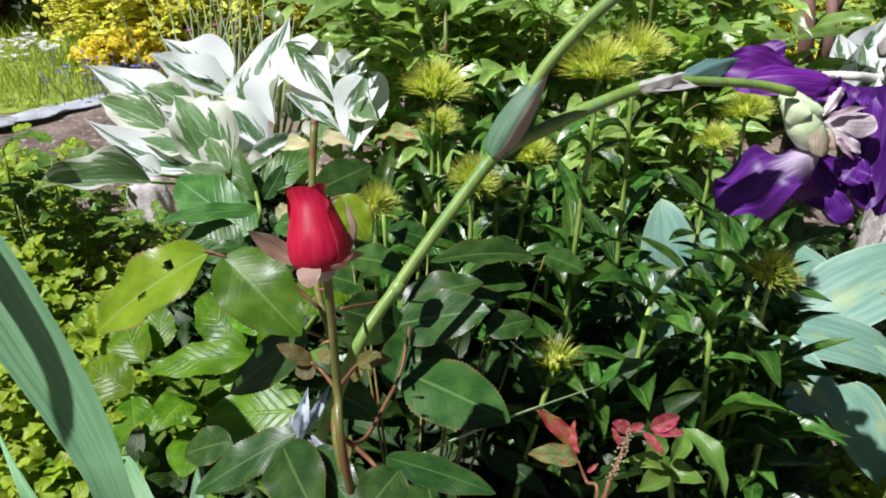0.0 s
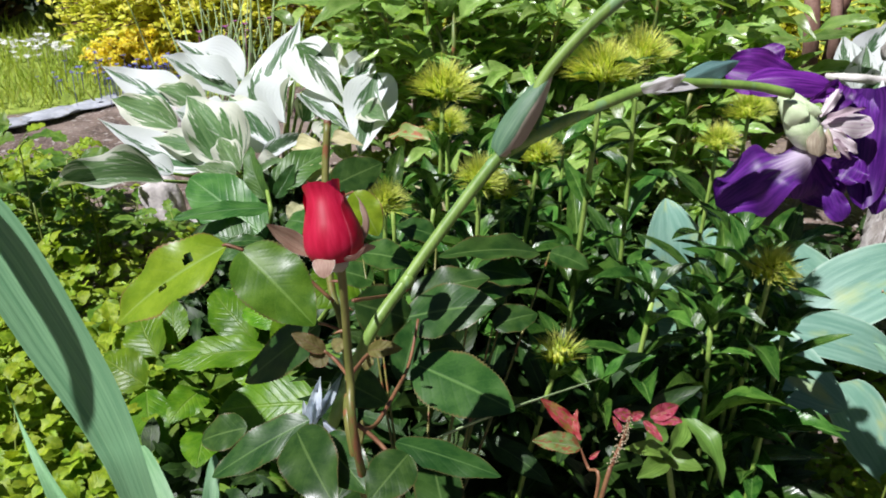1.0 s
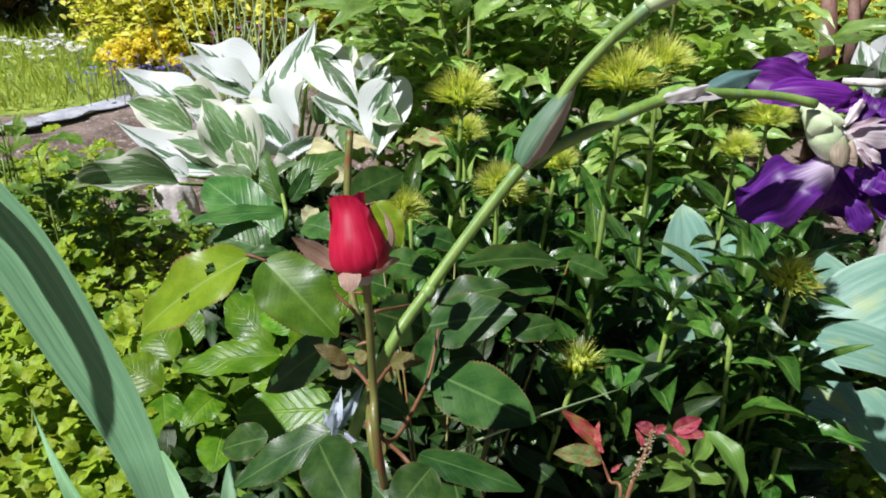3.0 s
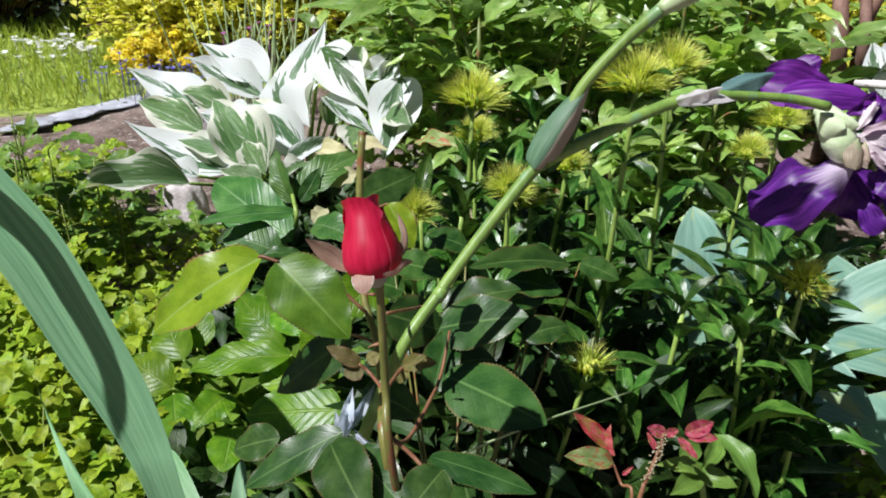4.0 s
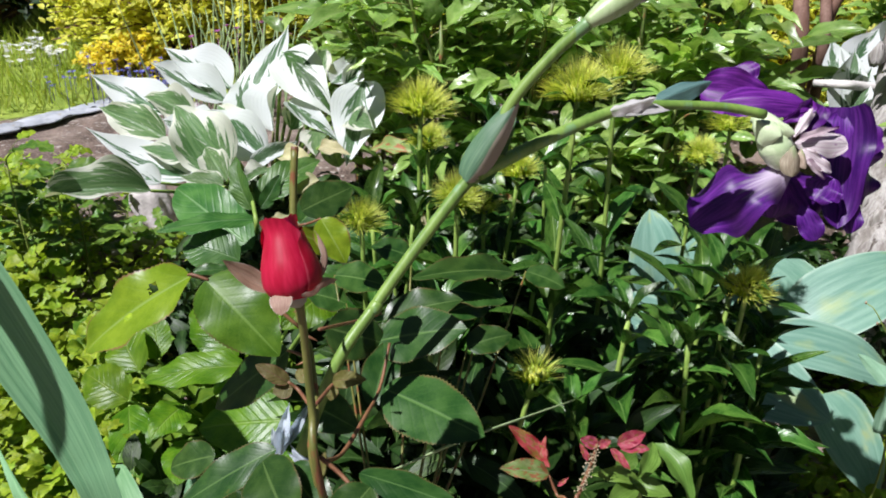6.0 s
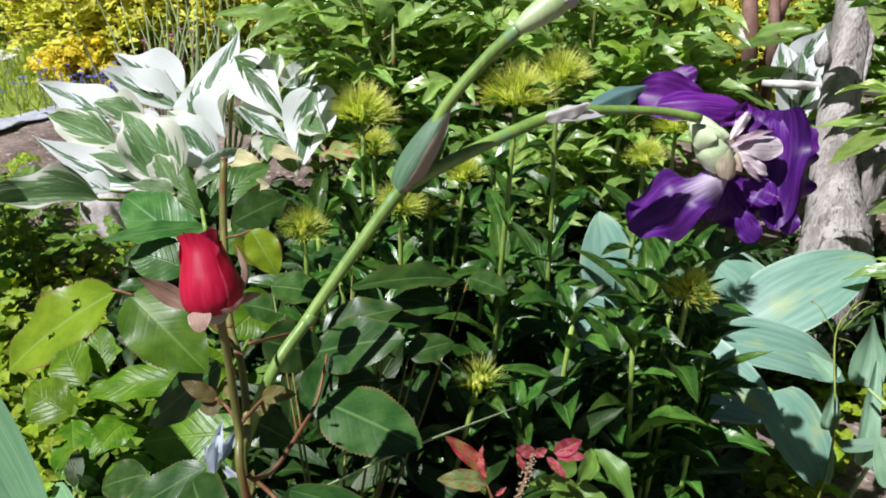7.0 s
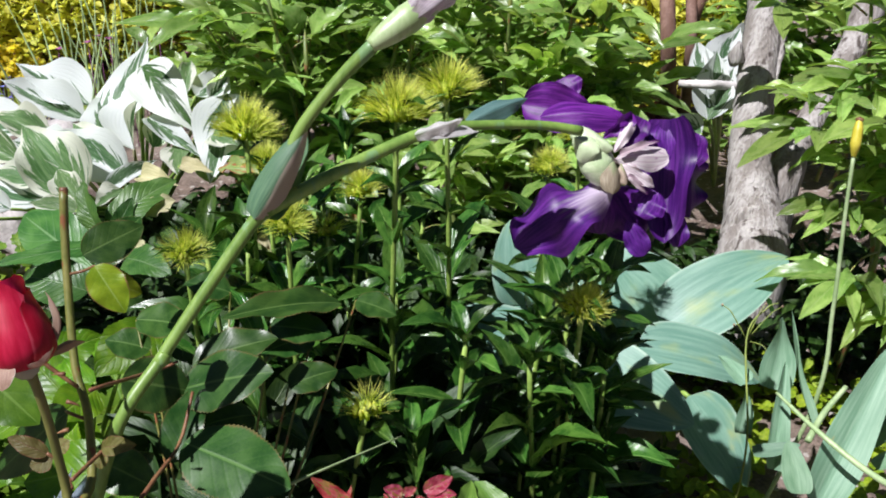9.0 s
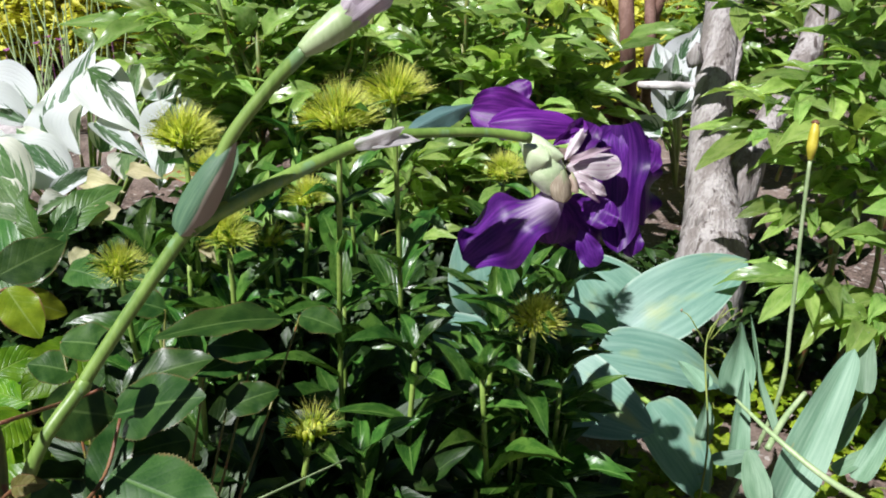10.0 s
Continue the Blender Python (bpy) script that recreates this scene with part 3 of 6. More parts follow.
build_daisies()


# ---- timber ----
def build_posts():
    base, top = Vector((0.746, 1.308, 0.168)), Vector((0.803, 1.562, 0.628))
    foot = Vector((base.x - 0.005, base.y - 0.01, -0.02))
    post = thing("wooden_post", (foot.x, foot.y, 0), "weathered grey wooden post, cracked, with a knot", "post")
    tube("trunk", post, M_WOOD, [foot, base, (0.751, 1.336, 0.23), (0.749, 1.387, 0.313), (0.76, 1.437, 0.399), (0.776, 1.487, 0.486), top],
         [0.066, 0.060, 0.052, 0.036, 0.033, 0.032, 0.031], steps=10, sides=26, rough=0.05, seed=4)
    part("knot", blob((0, 0, 0), (0.024, 0.010, 0.022), 3, 0.35, 3, 2.0), M_WOOD, post, m=Matrix.Translation((0.729, 1.311, 0.253)))
    part("knot", blob((0, 0, 0), (0.014, 0.014, 0.02), 7, 0.5, 2, 2.0), M_WOOD, post, m=Matrix.Translation((0.728, 1.472, 0.489)))
    tube("splinter", post, M_WOOD, [(0.812, 1.508, 0.55), (0.806, 1.479, 0.498), (0.793, 1.441, 0.438)], [0.010, 0.009, 0.002], sides=7, rough=0.2)
    stub = thing("wooden_post", (0.84, 1.47, 0), "weathered grey forked post leaning against the straight one", "post")
    tube("trunk", stub, M_WOOD, [(0.84, 1.47, -0.02), (0.838, 1.432, 0.268), (0.879, 1.48, 0.335), (0.930, 1.52, 0.404), (0.985, 1.56, 0.492), (1.041, 1.619, 0.608)],
         [0.036, 0.030, 0.026, 0.024, 0.026, 0.030], steps=8, sides=20, rough=0.07, seed=9)
    rail = thing("wooden_stick", (0.656, 1.527, 0.424), "pale dry stick lying level behind the post", "stick")
    tube("stick", rail, M_DRYWOOD, [(0.656, 1.528, 0.425), (0.695, 1.494, 0.432), (0.749, 1.517, 0.424), (0.924, 1.525, 0.413)], [0.007, 0.0085, 0.0085, 0.008], sides=8, rough=0.05)
    for i, r0 in enumerate((0.016, 0.012, 0.010)):
        low = Vector((0.991, 2.455, 0))
        sap = thing("shrub_trunk", (low.x + 0.05 * i, low.y, 0), "thin reddish brown shrub trunk behind the peony", "trunk", "shrub trunks")
        up = Vector((0.758, 1.851, 0.617)) if i else Vector((0.707, 1.857, 0.616))
        mid = Vector((0.71, 1.752, 0.394)) if i == 0 else Vector((0.759, 1.767, 0.39))
        if i == 2:
            up = Vector((0.842, 1.864, 0.617))
            mid = Vector((0.765, 1.801, 0.465))
        tube("trunk", sap, M_BARK, [(low.x + 0.02 * i, low.y, -0.02), mid, up], [r0 * 1.2, r0, r0 * 0.9], sides=9, rough=0.06, seed=i)


build_posts()

# ---- leaf shapes that alike leaves share ----
def family(count, name, material, **kw):
    out = []
    for i in range(count):
        k = dict(kw)
        for key in ("fold", "arch", "droop", "wave", "twist"):
            if isinstance(k.get(key), tuple):
                k[key] = random.Random(i * 13 + len(key)).uniform(*k[key])
        out.append(leaf_mesh(name, material, seed=i + 1, **k))
    return out


ROSE = family(4, "rose_leaf", M_ROSE, shape="ovate", n=54, m=5, fold=(-0.02, 0.10), arch=(0.02, 0.09), wave=(0.01, 0.03), teeth=0.10, tooth_n=27)
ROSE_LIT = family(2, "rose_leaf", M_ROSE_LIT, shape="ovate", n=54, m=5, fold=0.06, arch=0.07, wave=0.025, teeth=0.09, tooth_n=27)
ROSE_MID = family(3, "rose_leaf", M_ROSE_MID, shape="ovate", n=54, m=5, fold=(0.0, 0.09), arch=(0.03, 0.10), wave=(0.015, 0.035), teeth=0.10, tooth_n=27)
ROSE_RED = family(3, "red_leaf", M_ROSE_RED, shape="ovate", n=30, m=4, fold=(0.08, 0.2), arch=(-0.05, 0.12), wave=0.03, teeth=0.10, tooth_n=15)
ROSE_TINY = family(3, "bronze_leaf", M_ROSE_TINY, shape="ovate", n=16, m=3, fold=(0.0, 0.15), arch=(0.0, 0.15), wave=0.03)
HOSTA_W = family(6, "hosta_leaf", M_WHITE_HOSTA, shape="hosta", n=30, m=8, fold=(0.06, 0.30), arch=(-0.12, 0.08), wave=(0.02, 0.06), waves=1.6, twist=(-0.3, 0.3))
HOSTA_G = family(4, "hosta_leaf", M_GREEN_HOSTA, shape="hosta", n=30, m=8, fold=(0.08, 0.30), arch=(0.0, 0.2), wave=(0.04, 0.08), waves=1.9, twist=(-0.35, 0.35))
HOSTA_D = family(2, "hosta_leaf", M_CORE_HOSTA, shape="hosta", n=30, m=8, fold=(0.02, 0.10), arch=(0.08, 0.16), wave=(0.02, 0.05), waves=1.6, twist=(-0.2, 0.2))
HOSTA_C = family(3, "hosta_leaf", M_CREAM, shape="hosta", n=16, m=4, fold=(0.1, 0.3), arch=(-0.05, 0.15), wave=0.06, waves=2.0)
HOSTA_B = family(4, "hosta_leaf", M_BLUE_HOSTA, shape="blue", n=24, m=7, fold=(0.02, 0.10), arch=(0.05, 0.14), wave=(0.006, 0.02), waves=1.6)
TULIP = family(4, "tulip_leaf", M_TULIP, shape="strap", n=20, m=5, fold=(0.03, 0.10), arch=(-0.05, 0.12), wave=(0.01, 0.03), waves=1.5, twist=(-0.5, 0.5))
SW_LEAF = family(7, "lance_leaf", M_SW, shape="lance", n=8, m=2, fold=(0.03, 0.14), arch=(0.05, 0.22), wave=(0.0, 0.03), twist=(-0.5, 0.5))
PEONY = family(9, "peony_leaflet", M_PEONY, shape="lance", n=14, m=3, fold=(0.01, 0.12), arch=(0.03, 0.20), wave=(0.0, 0.04), twist=(-0.4, 0.4))
BROAD = family(4, "broad_leaf", M_BROAD, shape="ovate", n=24, m=5, fold=(0.0, 0.1), arch=(0.05, 0.18), wave=(0.02, 0.05), teeth=0.07, tooth_n=12)
BROAD_D = family(4, "broad_leaf", M_BROAD_DARK, shape="ovate", n=24, m=5, fold=(0.0, 0.1), arch=(0.05, 0.15), wave=(0.015, 0.04), teeth=0.05, tooth_n=12)
WEED = family(6, "weed_leaf", M_WEED, shape="round", n=12, m=3, fold=(-0.05, 0.15), arch=(0.02, 0.15), wave=(0.02, 0.07), lobes=2)
WEED_R = family(3, "weed_leaf", M_WEED, shape="round", n=8, m=3, fold=(-0.05, 0.15), arch=(0.02, 0.15), wave=(0.02, 0.05))
LITTER = family(3, "dead_leaf", M_LITTER, shape="ovate", n=8, m=2, fold=(0.1, 0.3), arch=(-0.1, 0.2), wave=0.06)


# ---- rose ----
BUD_Z = (0.0, 0.07, 0.16, 0.28, 0.42, 0.60, 0.78, 0.90, 1.0)
BUD_R = (0.58, 0.86, 1.0, 1.03, 0.98, 0.82, 0.65, 0.57, 0.58)


def revolve_petal(rad, turn0, turn1, open_top, flare, n=14, m=12, skew=0.0, seed=0, lip=0.0):
    """One petal wrapped round the bud's axis (z up, height 1)."""
    pts, faces, uvs = [], [], []
    r = random.Random(seed)
    ph = r.uniform(0, 6)
    for i in range(n + 1):
        v = i / n
        for j in range(m + 1):
            u = j / m
            a = turn0 + (turn1 - turn0) * u
            top = open_top * (1 - 0.22 * abs(2 * u - 1) ** 2.4) + 0.012 * math.sin(9 * u + ph)
            z = v * top
            k = rad * float(np.interp(z, BUD_Z, BUD_R))
            k += flare * max(0.0, (v - 0.80) / 0.2) ** 1.6 + lip * u * u * 0.10
            pts.append((k * math.cos(a) + skew * z, k * math.sin(a), z))
            uvs.append((u, v))
    for i in range(n):
        for j in range(m):
            q = i * (m + 1) + j
            faces.append((q, q + 1, q + m + 2, q + m + 1))
    return pts, faces, uvs


def build_rose():
    foot = (0.005, 0.455, 0)
    rose = thing("rose_bush", foot, "garden rose with one closed red bud above dark toothed leaves", "rose")
    bud_base, bud_top = Vector((-0.044, 0.401, 0.564)), Vector((-0.0535, 0.416, 0.604))
    tube("stem", rose, M_CANE, [foot, (-0.012, 0.452, 0.22), (-0.033, 0.391, 0.444), (-0.039, 0.404, 0.49), (-0.041, 0.405, 0.53), (-0.042, 0.402, 0.556), (-0.044, 0.401, 0.566)],
         [0.0034, 0.0030, 0.0025, 0.0024, 0.0023, 0.0023, 0.0046], "brownish green cane under the bud", sides=12)
    tube("stem", rose, M_CANE, [(-0.008, 0.468, 0.2), (-0.038, 0.408, 0.434), (-0.048, 0.456, 0.453), (-0.057, 0.488, 0.475), (-0.068, 0.509, 0.498), (-0.075, 0.541, 0.552), (-0.075, 0.556, 0.593)],
         [0.0034, 0.0030, 0.0027, 0.0026, 0.0026, 0.0026, 0.0026], "cut cane with a dry brown tip", sides=10)
    part("cane_tip", raw_mesh("cane_tip", *tube_data([(-0.075, 0.556, 0.592), (-0.075, 0.557, 0.595)], [0.0029, 0.0024], 2, 10), M_TWIG), None, rose, "dry brown cut end")
    # bud
    axis = (bud_top - bud_base)
    h = axis.length
    zz = axis.normalized()
    xx = Vector((1, 0, 0))
    xx = (xx - zz * xx.dot(zz)).normalized()
    yy = zz.cross(xx)
    m = Matrix((xx, yy, zz)).transposed().to_4x4()
    m.translation = bud_base
    m = m @ Matrix.Scale(h, 4)
    bud = part("bud", raw_mesh("bud", *revolve_petal(0.13, 0.0, 6.2832, 0.92, 0.0, 12, 24), M_PETAL), None, rose, "tightly closed red rose bud", m)
    rolls = [(0.345, 2.6, 5.75, 1.00, 0.05, 1, 0.05), (0.358, 5.45, 8.3, 0.84, 0.02, 2, 0.10), (0.325, 0.6, 3.6, 0.97, 0.04, 3, 0.15),
             (0.295, 3.9, 7.3, 0.99, 0.03, 4, 0.1), (0.262, 1.6, 5.2, 1.01, 0.02, 5, 0.1), (0.215, 4.6, 8.6, 1.0, 0.02, 6, 0.1), (0.15, 0.5, 4.6, 0.99, 0.02, 7, 0.3)]
    for rad, t0, t1, top, flare, seed, lip in rolls:
        part("petal", raw_mesh("petal", *revolve_petal(rad, t0, t1, top, flare, 16, 16, 0.0, seed, lip), M_PETAL), None, bud, "", m)
    # calyx and sepals
    hip = blob((0, 0, 0), (0.0068, 0.0068, 0.0075), 3, 0.05, 2)
    part("calyx", hip, M_SEPAL, rose, "swollen calyx", Matrix.Translation((-0.044, 0.401, 0.566)))
    sep = leaf_mesh("sepal", M_SEPAL, shape="lance", n=12, m=3, fold=0.16, arch=-0.10, wave=0.02)
    sep2 = leaf_mesh("sepal", M_SEPAL, shape="lance", n=12, m=3, fold=-0.12, arch=0.28, wave=0.02)
    sep3 = leaf_mesh("sepal", M_SEPAL, shape="strap", n=10, m=3, fold=-0.05, arch=0.12, wave=0.02)
    leaf(rose, sep, (-0.055, 0.399, 0.568), (-0.080, 0.398, 0.586), 0.0105, (0.3, -0.75, 0.55), name="sepal")
    leaf(rose, sep2, (-0.042, 0.395, 0.569), (-0.027, 0.396, 0.579), 0.0059, (0.3, -0.6, -0.7), name="sepal")
    leaf(rose, sep2, (-0.036, 0.408, 0.567), (-0.036, 0.418, 0.596), 0.0041, (0.9, -0.3, 0.1), name="sepal")
    leaf(rose, sep3, (-0.049, 0.391, 0.571), (-0.048, 0.384, 0.563), 0.0118, (0, -0.9, 0.3), name="sepal")
    leaf(rose, sep2, (-0.04, 0.415, 0.561), (-0.027, 0.431, 0.56), 0.0053, (0.1, -0.6, 0.7), name="sepal")
    # leaves
    R, S = ROSE, ROSE_LIT
    pts, faces, uvs = leaf_grid("ovate", n=54, m=9, fold=0.05, arch=0.06, wave=0.03, teeth=0.09, tooth_n=27, seed=4)
    holes = ((0.60, 0.26, 0.030), (0.57, 0.285, 0.022), (0.44, 0.50, 0.020), (0.43, 0.53, 0.016))
    faces = [f for f in faces if not any(abs(uvs[f[0]][0] - hu) < 2.6 * hr and abs(uvs[f[0]][1] - hv) < hr for hu, hv, hr in holes)]
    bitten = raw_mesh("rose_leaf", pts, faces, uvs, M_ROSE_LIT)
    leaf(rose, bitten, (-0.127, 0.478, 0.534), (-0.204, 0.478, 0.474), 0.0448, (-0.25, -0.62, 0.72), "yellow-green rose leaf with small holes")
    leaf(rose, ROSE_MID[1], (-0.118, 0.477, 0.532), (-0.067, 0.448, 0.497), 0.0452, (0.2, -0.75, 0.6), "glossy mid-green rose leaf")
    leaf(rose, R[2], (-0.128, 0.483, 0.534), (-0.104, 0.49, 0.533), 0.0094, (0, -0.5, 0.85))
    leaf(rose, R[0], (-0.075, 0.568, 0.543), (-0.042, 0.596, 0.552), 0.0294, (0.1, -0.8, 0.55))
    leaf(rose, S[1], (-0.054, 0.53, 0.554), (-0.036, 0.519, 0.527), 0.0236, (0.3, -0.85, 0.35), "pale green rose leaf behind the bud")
    leaf(rose, R[3], (-0.074, 0.5, 0.468), (-0.131, 0.504, 0.414), 0.0347, (-0.2, -0.6, 0.75))
    leaf(rose, R[0], (-0.021, 0.566, 0.438), (0.047, 0.545, 0.465), 0.0465, (0.05, -0.55, 0.83))
    leaf(rose, R[1], (-0.019, 0.59, 0.442), (0.043, 0.601, 0.458), 0.0377, (0.1, -0.3, 0.92))
    leaf(rose, R[2], (0.086, 0.667, 0.451), (0.001, 0.61, 0.47), 0.0291, (0.0, -0.45, 0.9))
    leaf(rose, R[3], (-0.011, 0.518, 0.428), (0.062, 0.485, 0.415), 0.0537, (0.12, -0.45, 0.88), "large dark rose leaf crossed by the iris shadow")
    leaf(rose, R[0], (-0.057, 0.551, 0.457), (-0.015, 0.566, 0.436), 0.0407, (0.0, -0.8, 0.6))
    leaf(rose, R[1], (-0.019, 0.512, 0.416), (-0.011, 0.567, 0.438), 0.0290, (0.0, -0.8, 0.6))
    leaf(rose, R[2], (-0.071, 0.527, 0.407), (-0.028, 0.504, 0.401), 0.0326, (-0.1, -0.6, 0.8))
    leaf(rose, R[0], (-0.071, 0.439, 0.433), (-0.134, 0.428, 0.392), 0.0288, (-0.2, -0.5, 0.85))
    leaf(rose, R[2], (-0.077, 0.428, 0.432), (-0.044, 0.371, 0.426), 0.0374, (-0.1, -0.7, 0.7))
    leaf(rose, R[1], (-0.062, 0.427, 0.429), (-0.026, 0.383, 0.425), 0.0306, (0.2, -0.7, 0.7))
    leaf(rose, R[3], (-0.013, 0.405, 0.446), (0.049, 0.384, 0.442), 0.0235, (0.3, -0.30, 0.9))
    leaf(rose, R[0], (-0.004, 0.386, 0.453), (-0.023, 0.358, 0.442), 0.0281, (0, -0.6, 0.8))
    leaf(rose, R[1], (-0.118, 0.459, 0.409), (-0.154, 0.469, 0.388), 0.0266, (-0.1, -0.6, 0.8))
    r = random.Random(17)
    for i in range(34):   # unseen lower leaves, down towards the soil, added to shade the plants behind
        q = Vector((r.uniform(-0.14, 0.16), r.uniform(0.38, 0.50), r.uniform(0.12, 0.33)))
        d = tilt_dir(r.uniform(0, 6.28), r.uniform(-0.3, 0.4)) * r.uniform(0.045, 0.07)
        leaf(rose, R[i % 4], q, q + d, d.length * 0.62, (r.uniform(-0.3, 0.3), r.uniform(-0.5, 0.1), 1))
        tube("twig", rose, M_TWIG, [(0.0, 0.455, q.z * 0.6), q.lerp(Vector((0.0, 0.455, q.z)), 0.4), q], [0.0016, 0.0013, 0.001], sides=5, steps=3)
    for b, t, w in (((0.032, 0.639, 0.446), (0.08, 0.638, 0.438), 0.034), ((0.063, 0.655, 0.428), (0.024, 0.621, 0.431), 0.032), ((-0.003, 0.667, 0.462), (-0.038, 0.669, 0.47), 0.03), ((0.098, 0.686, 0.443), (0.132, 0.673, 0.435), 0.03),
                    ((-0.059, 0.603, 0.474), (-0.018, 0.602, 0.467), 0.034), ((-0.049, 0.594, 0.454), (-0.081, 0.596, 0.461), 0.03), ((0.048, 0.603, 0.413), (0.085, 0.618, 0.418), 0.03), ((0.025, 0.576, 0.407), (-0.009, 0.555, 0.413), 0.034)):
        leaf(rose, R[int(w * 1000) % 4], b, t, w, (0.1, -0.35, 0.92))
        q = Vector(b)
        tube("twig", rose, M_CANE, [(0.0, 0.47, 0.25), q.lerp(Vector((0.0, 0.47, 0.22)), 0.45), q], [0.0015, 0.0011, 0.0008], sides=5, steps=4)
    # leaves behind the cut cane, seen late
    leaf(rose, R[2], (-0.087, 0.613, 0.513), (-0.058, 0.645, 0.538), 0.0285, (0.1, -0.8, 0.5))
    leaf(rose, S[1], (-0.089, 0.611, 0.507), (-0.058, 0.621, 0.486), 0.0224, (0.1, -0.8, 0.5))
    for b, t, w in (((-0.058, 0.433, 0.488), (-0.079, 0.436, 0.498), 0.010), ((-0.056, 0.432, 0.486), (-0.068, 0.43, 0.483), 0.012), ((-0.034, 0.443, 0.484), (-0.012, 0.436, 0.491), 0.011),
                    ((-0.033, 0.442, 0.482), (-0.035, 0.438, 0.473), 0.008), ((-0.054, 0.434, 0.49), (-0.047, 0.436, 0.495), 0.009), ((-0.034, 0.394, 0.45), (-0.032, 0.401, 0.464), 0.006)):
        leaf(rose, ROSE_TINY[int(w * 1000) % 3], b, t, w, (0, -0.7, 0.7), "small bronze leaflet")
    for pts, r0 in (([(-0.039, 0.41, 0.484), (-0.052, 0.431, 0.484), (-0.059, 0.433, 0.489)], 0.0012), ([(-0.039, 0.412, 0.488), (-0.034, 0.442, 0.482), (-0.028, 0.445, 0.487)], 0.0012),
                    ([(-0.034, 0.398, 0.459), (-0.028, 0.433, 0.437), (-0.019, 0.476, 0.434), (-0.014, 0.518, 0.428), (-0.01, 0.549, 0.447)], 0.0014),
                    ([(-0.034, 0.395, 0.465), (-0.022, 0.392, 0.456), (-0.011, 0.384, 0.449)], 0.0014), ([(-0.064, 0.498, 0.487), (-0.099, 0.499, 0.518), (-0.127, 0.478, 0.534)], 0.0013),
                    ([(-0.116, 0.477, 0.532), (-0.127, 0.478, 0.535), (-0.132, 0.481, 0.531)], 0.0011), ([(-0.058, 0.486, 0.472), (-0.069, 0.491, 0.473), (-0.075, 0.5, 0.468)], 0.0011),
                    ([(-0.074, 0.536, 0.545), (-0.065, 0.539, 0.546), (-0.054, 0.53, 0.554)], 0.001), ([(-0.047, 0.473, 0.502), (-0.027, 0.538, 0.473), (-0.015, 0.541, 0.477)], 0.0012)):
        tube("twig", rose, M_TWIG, pts, [r0, r0, r0 * 0.8], "thin reddish leaf stalk", sides=6)
    r = random.Random(3)
    for i in range(9):
        k = i / 8
        p = Vector((-0.034, 0.389, 0.45)).lerp(Vector((-0.071, 0.527, 0.596)), 0.35 + 0.6 * k)
        d = Vector((r.choice((-1, 1)), r.uniform(-0.6, 0.2), r.uniform(-0.3, 0.3))).normalized()
        if i < 3:
            tube("thorn", rose, M_TWIG, [p, p + d * 0.004, p + d * 0.0075 + Vector((0, 0, -0.001))], [0.0014, 0.0008, 0.0001], sides=5, steps=2)


build_rose()


def build_shred():
    """The pale shredded dry leaf caught by the cane."""
    ob = thing("dry_leaf_shred", (-0.075, 0.477, 0.408), "pale blue-grey shredded dry leaf caught on the rose", "dry leaf")
    me = family(3, "shred", M_DRY, shape="lance", n=10, m=2, fold=0.25, arch=0.12, wave=0.10, twist=1.2)
    for i, (b, t, w) in enumerate((((-0.078, 0.473, 0.399), (-0.073, 0.489, 0.433), 0.010), ((-0.074, 0.476, 0.406), (-0.058, 0.491, 0.435), 0.007), ((-0.071, 0.473, 0.411), (-0.049, 0.462, 0.397), 0.005),
                                   ((-0.078, 0.474, 0.403), (-0.084, 0.481, 0.418), 0.006), ((-0.072, 0.471, 0.406), (-0.058, 0.468, 0.397), 0.004), ((-0.077, 0.479, 0.413), (-0.064, 0.484, 0.422), 0.004))):
        leaf(ob, me[i % 3], b, t, w, (0.1, -0.8, 0.4), name="shred")


build_shred()


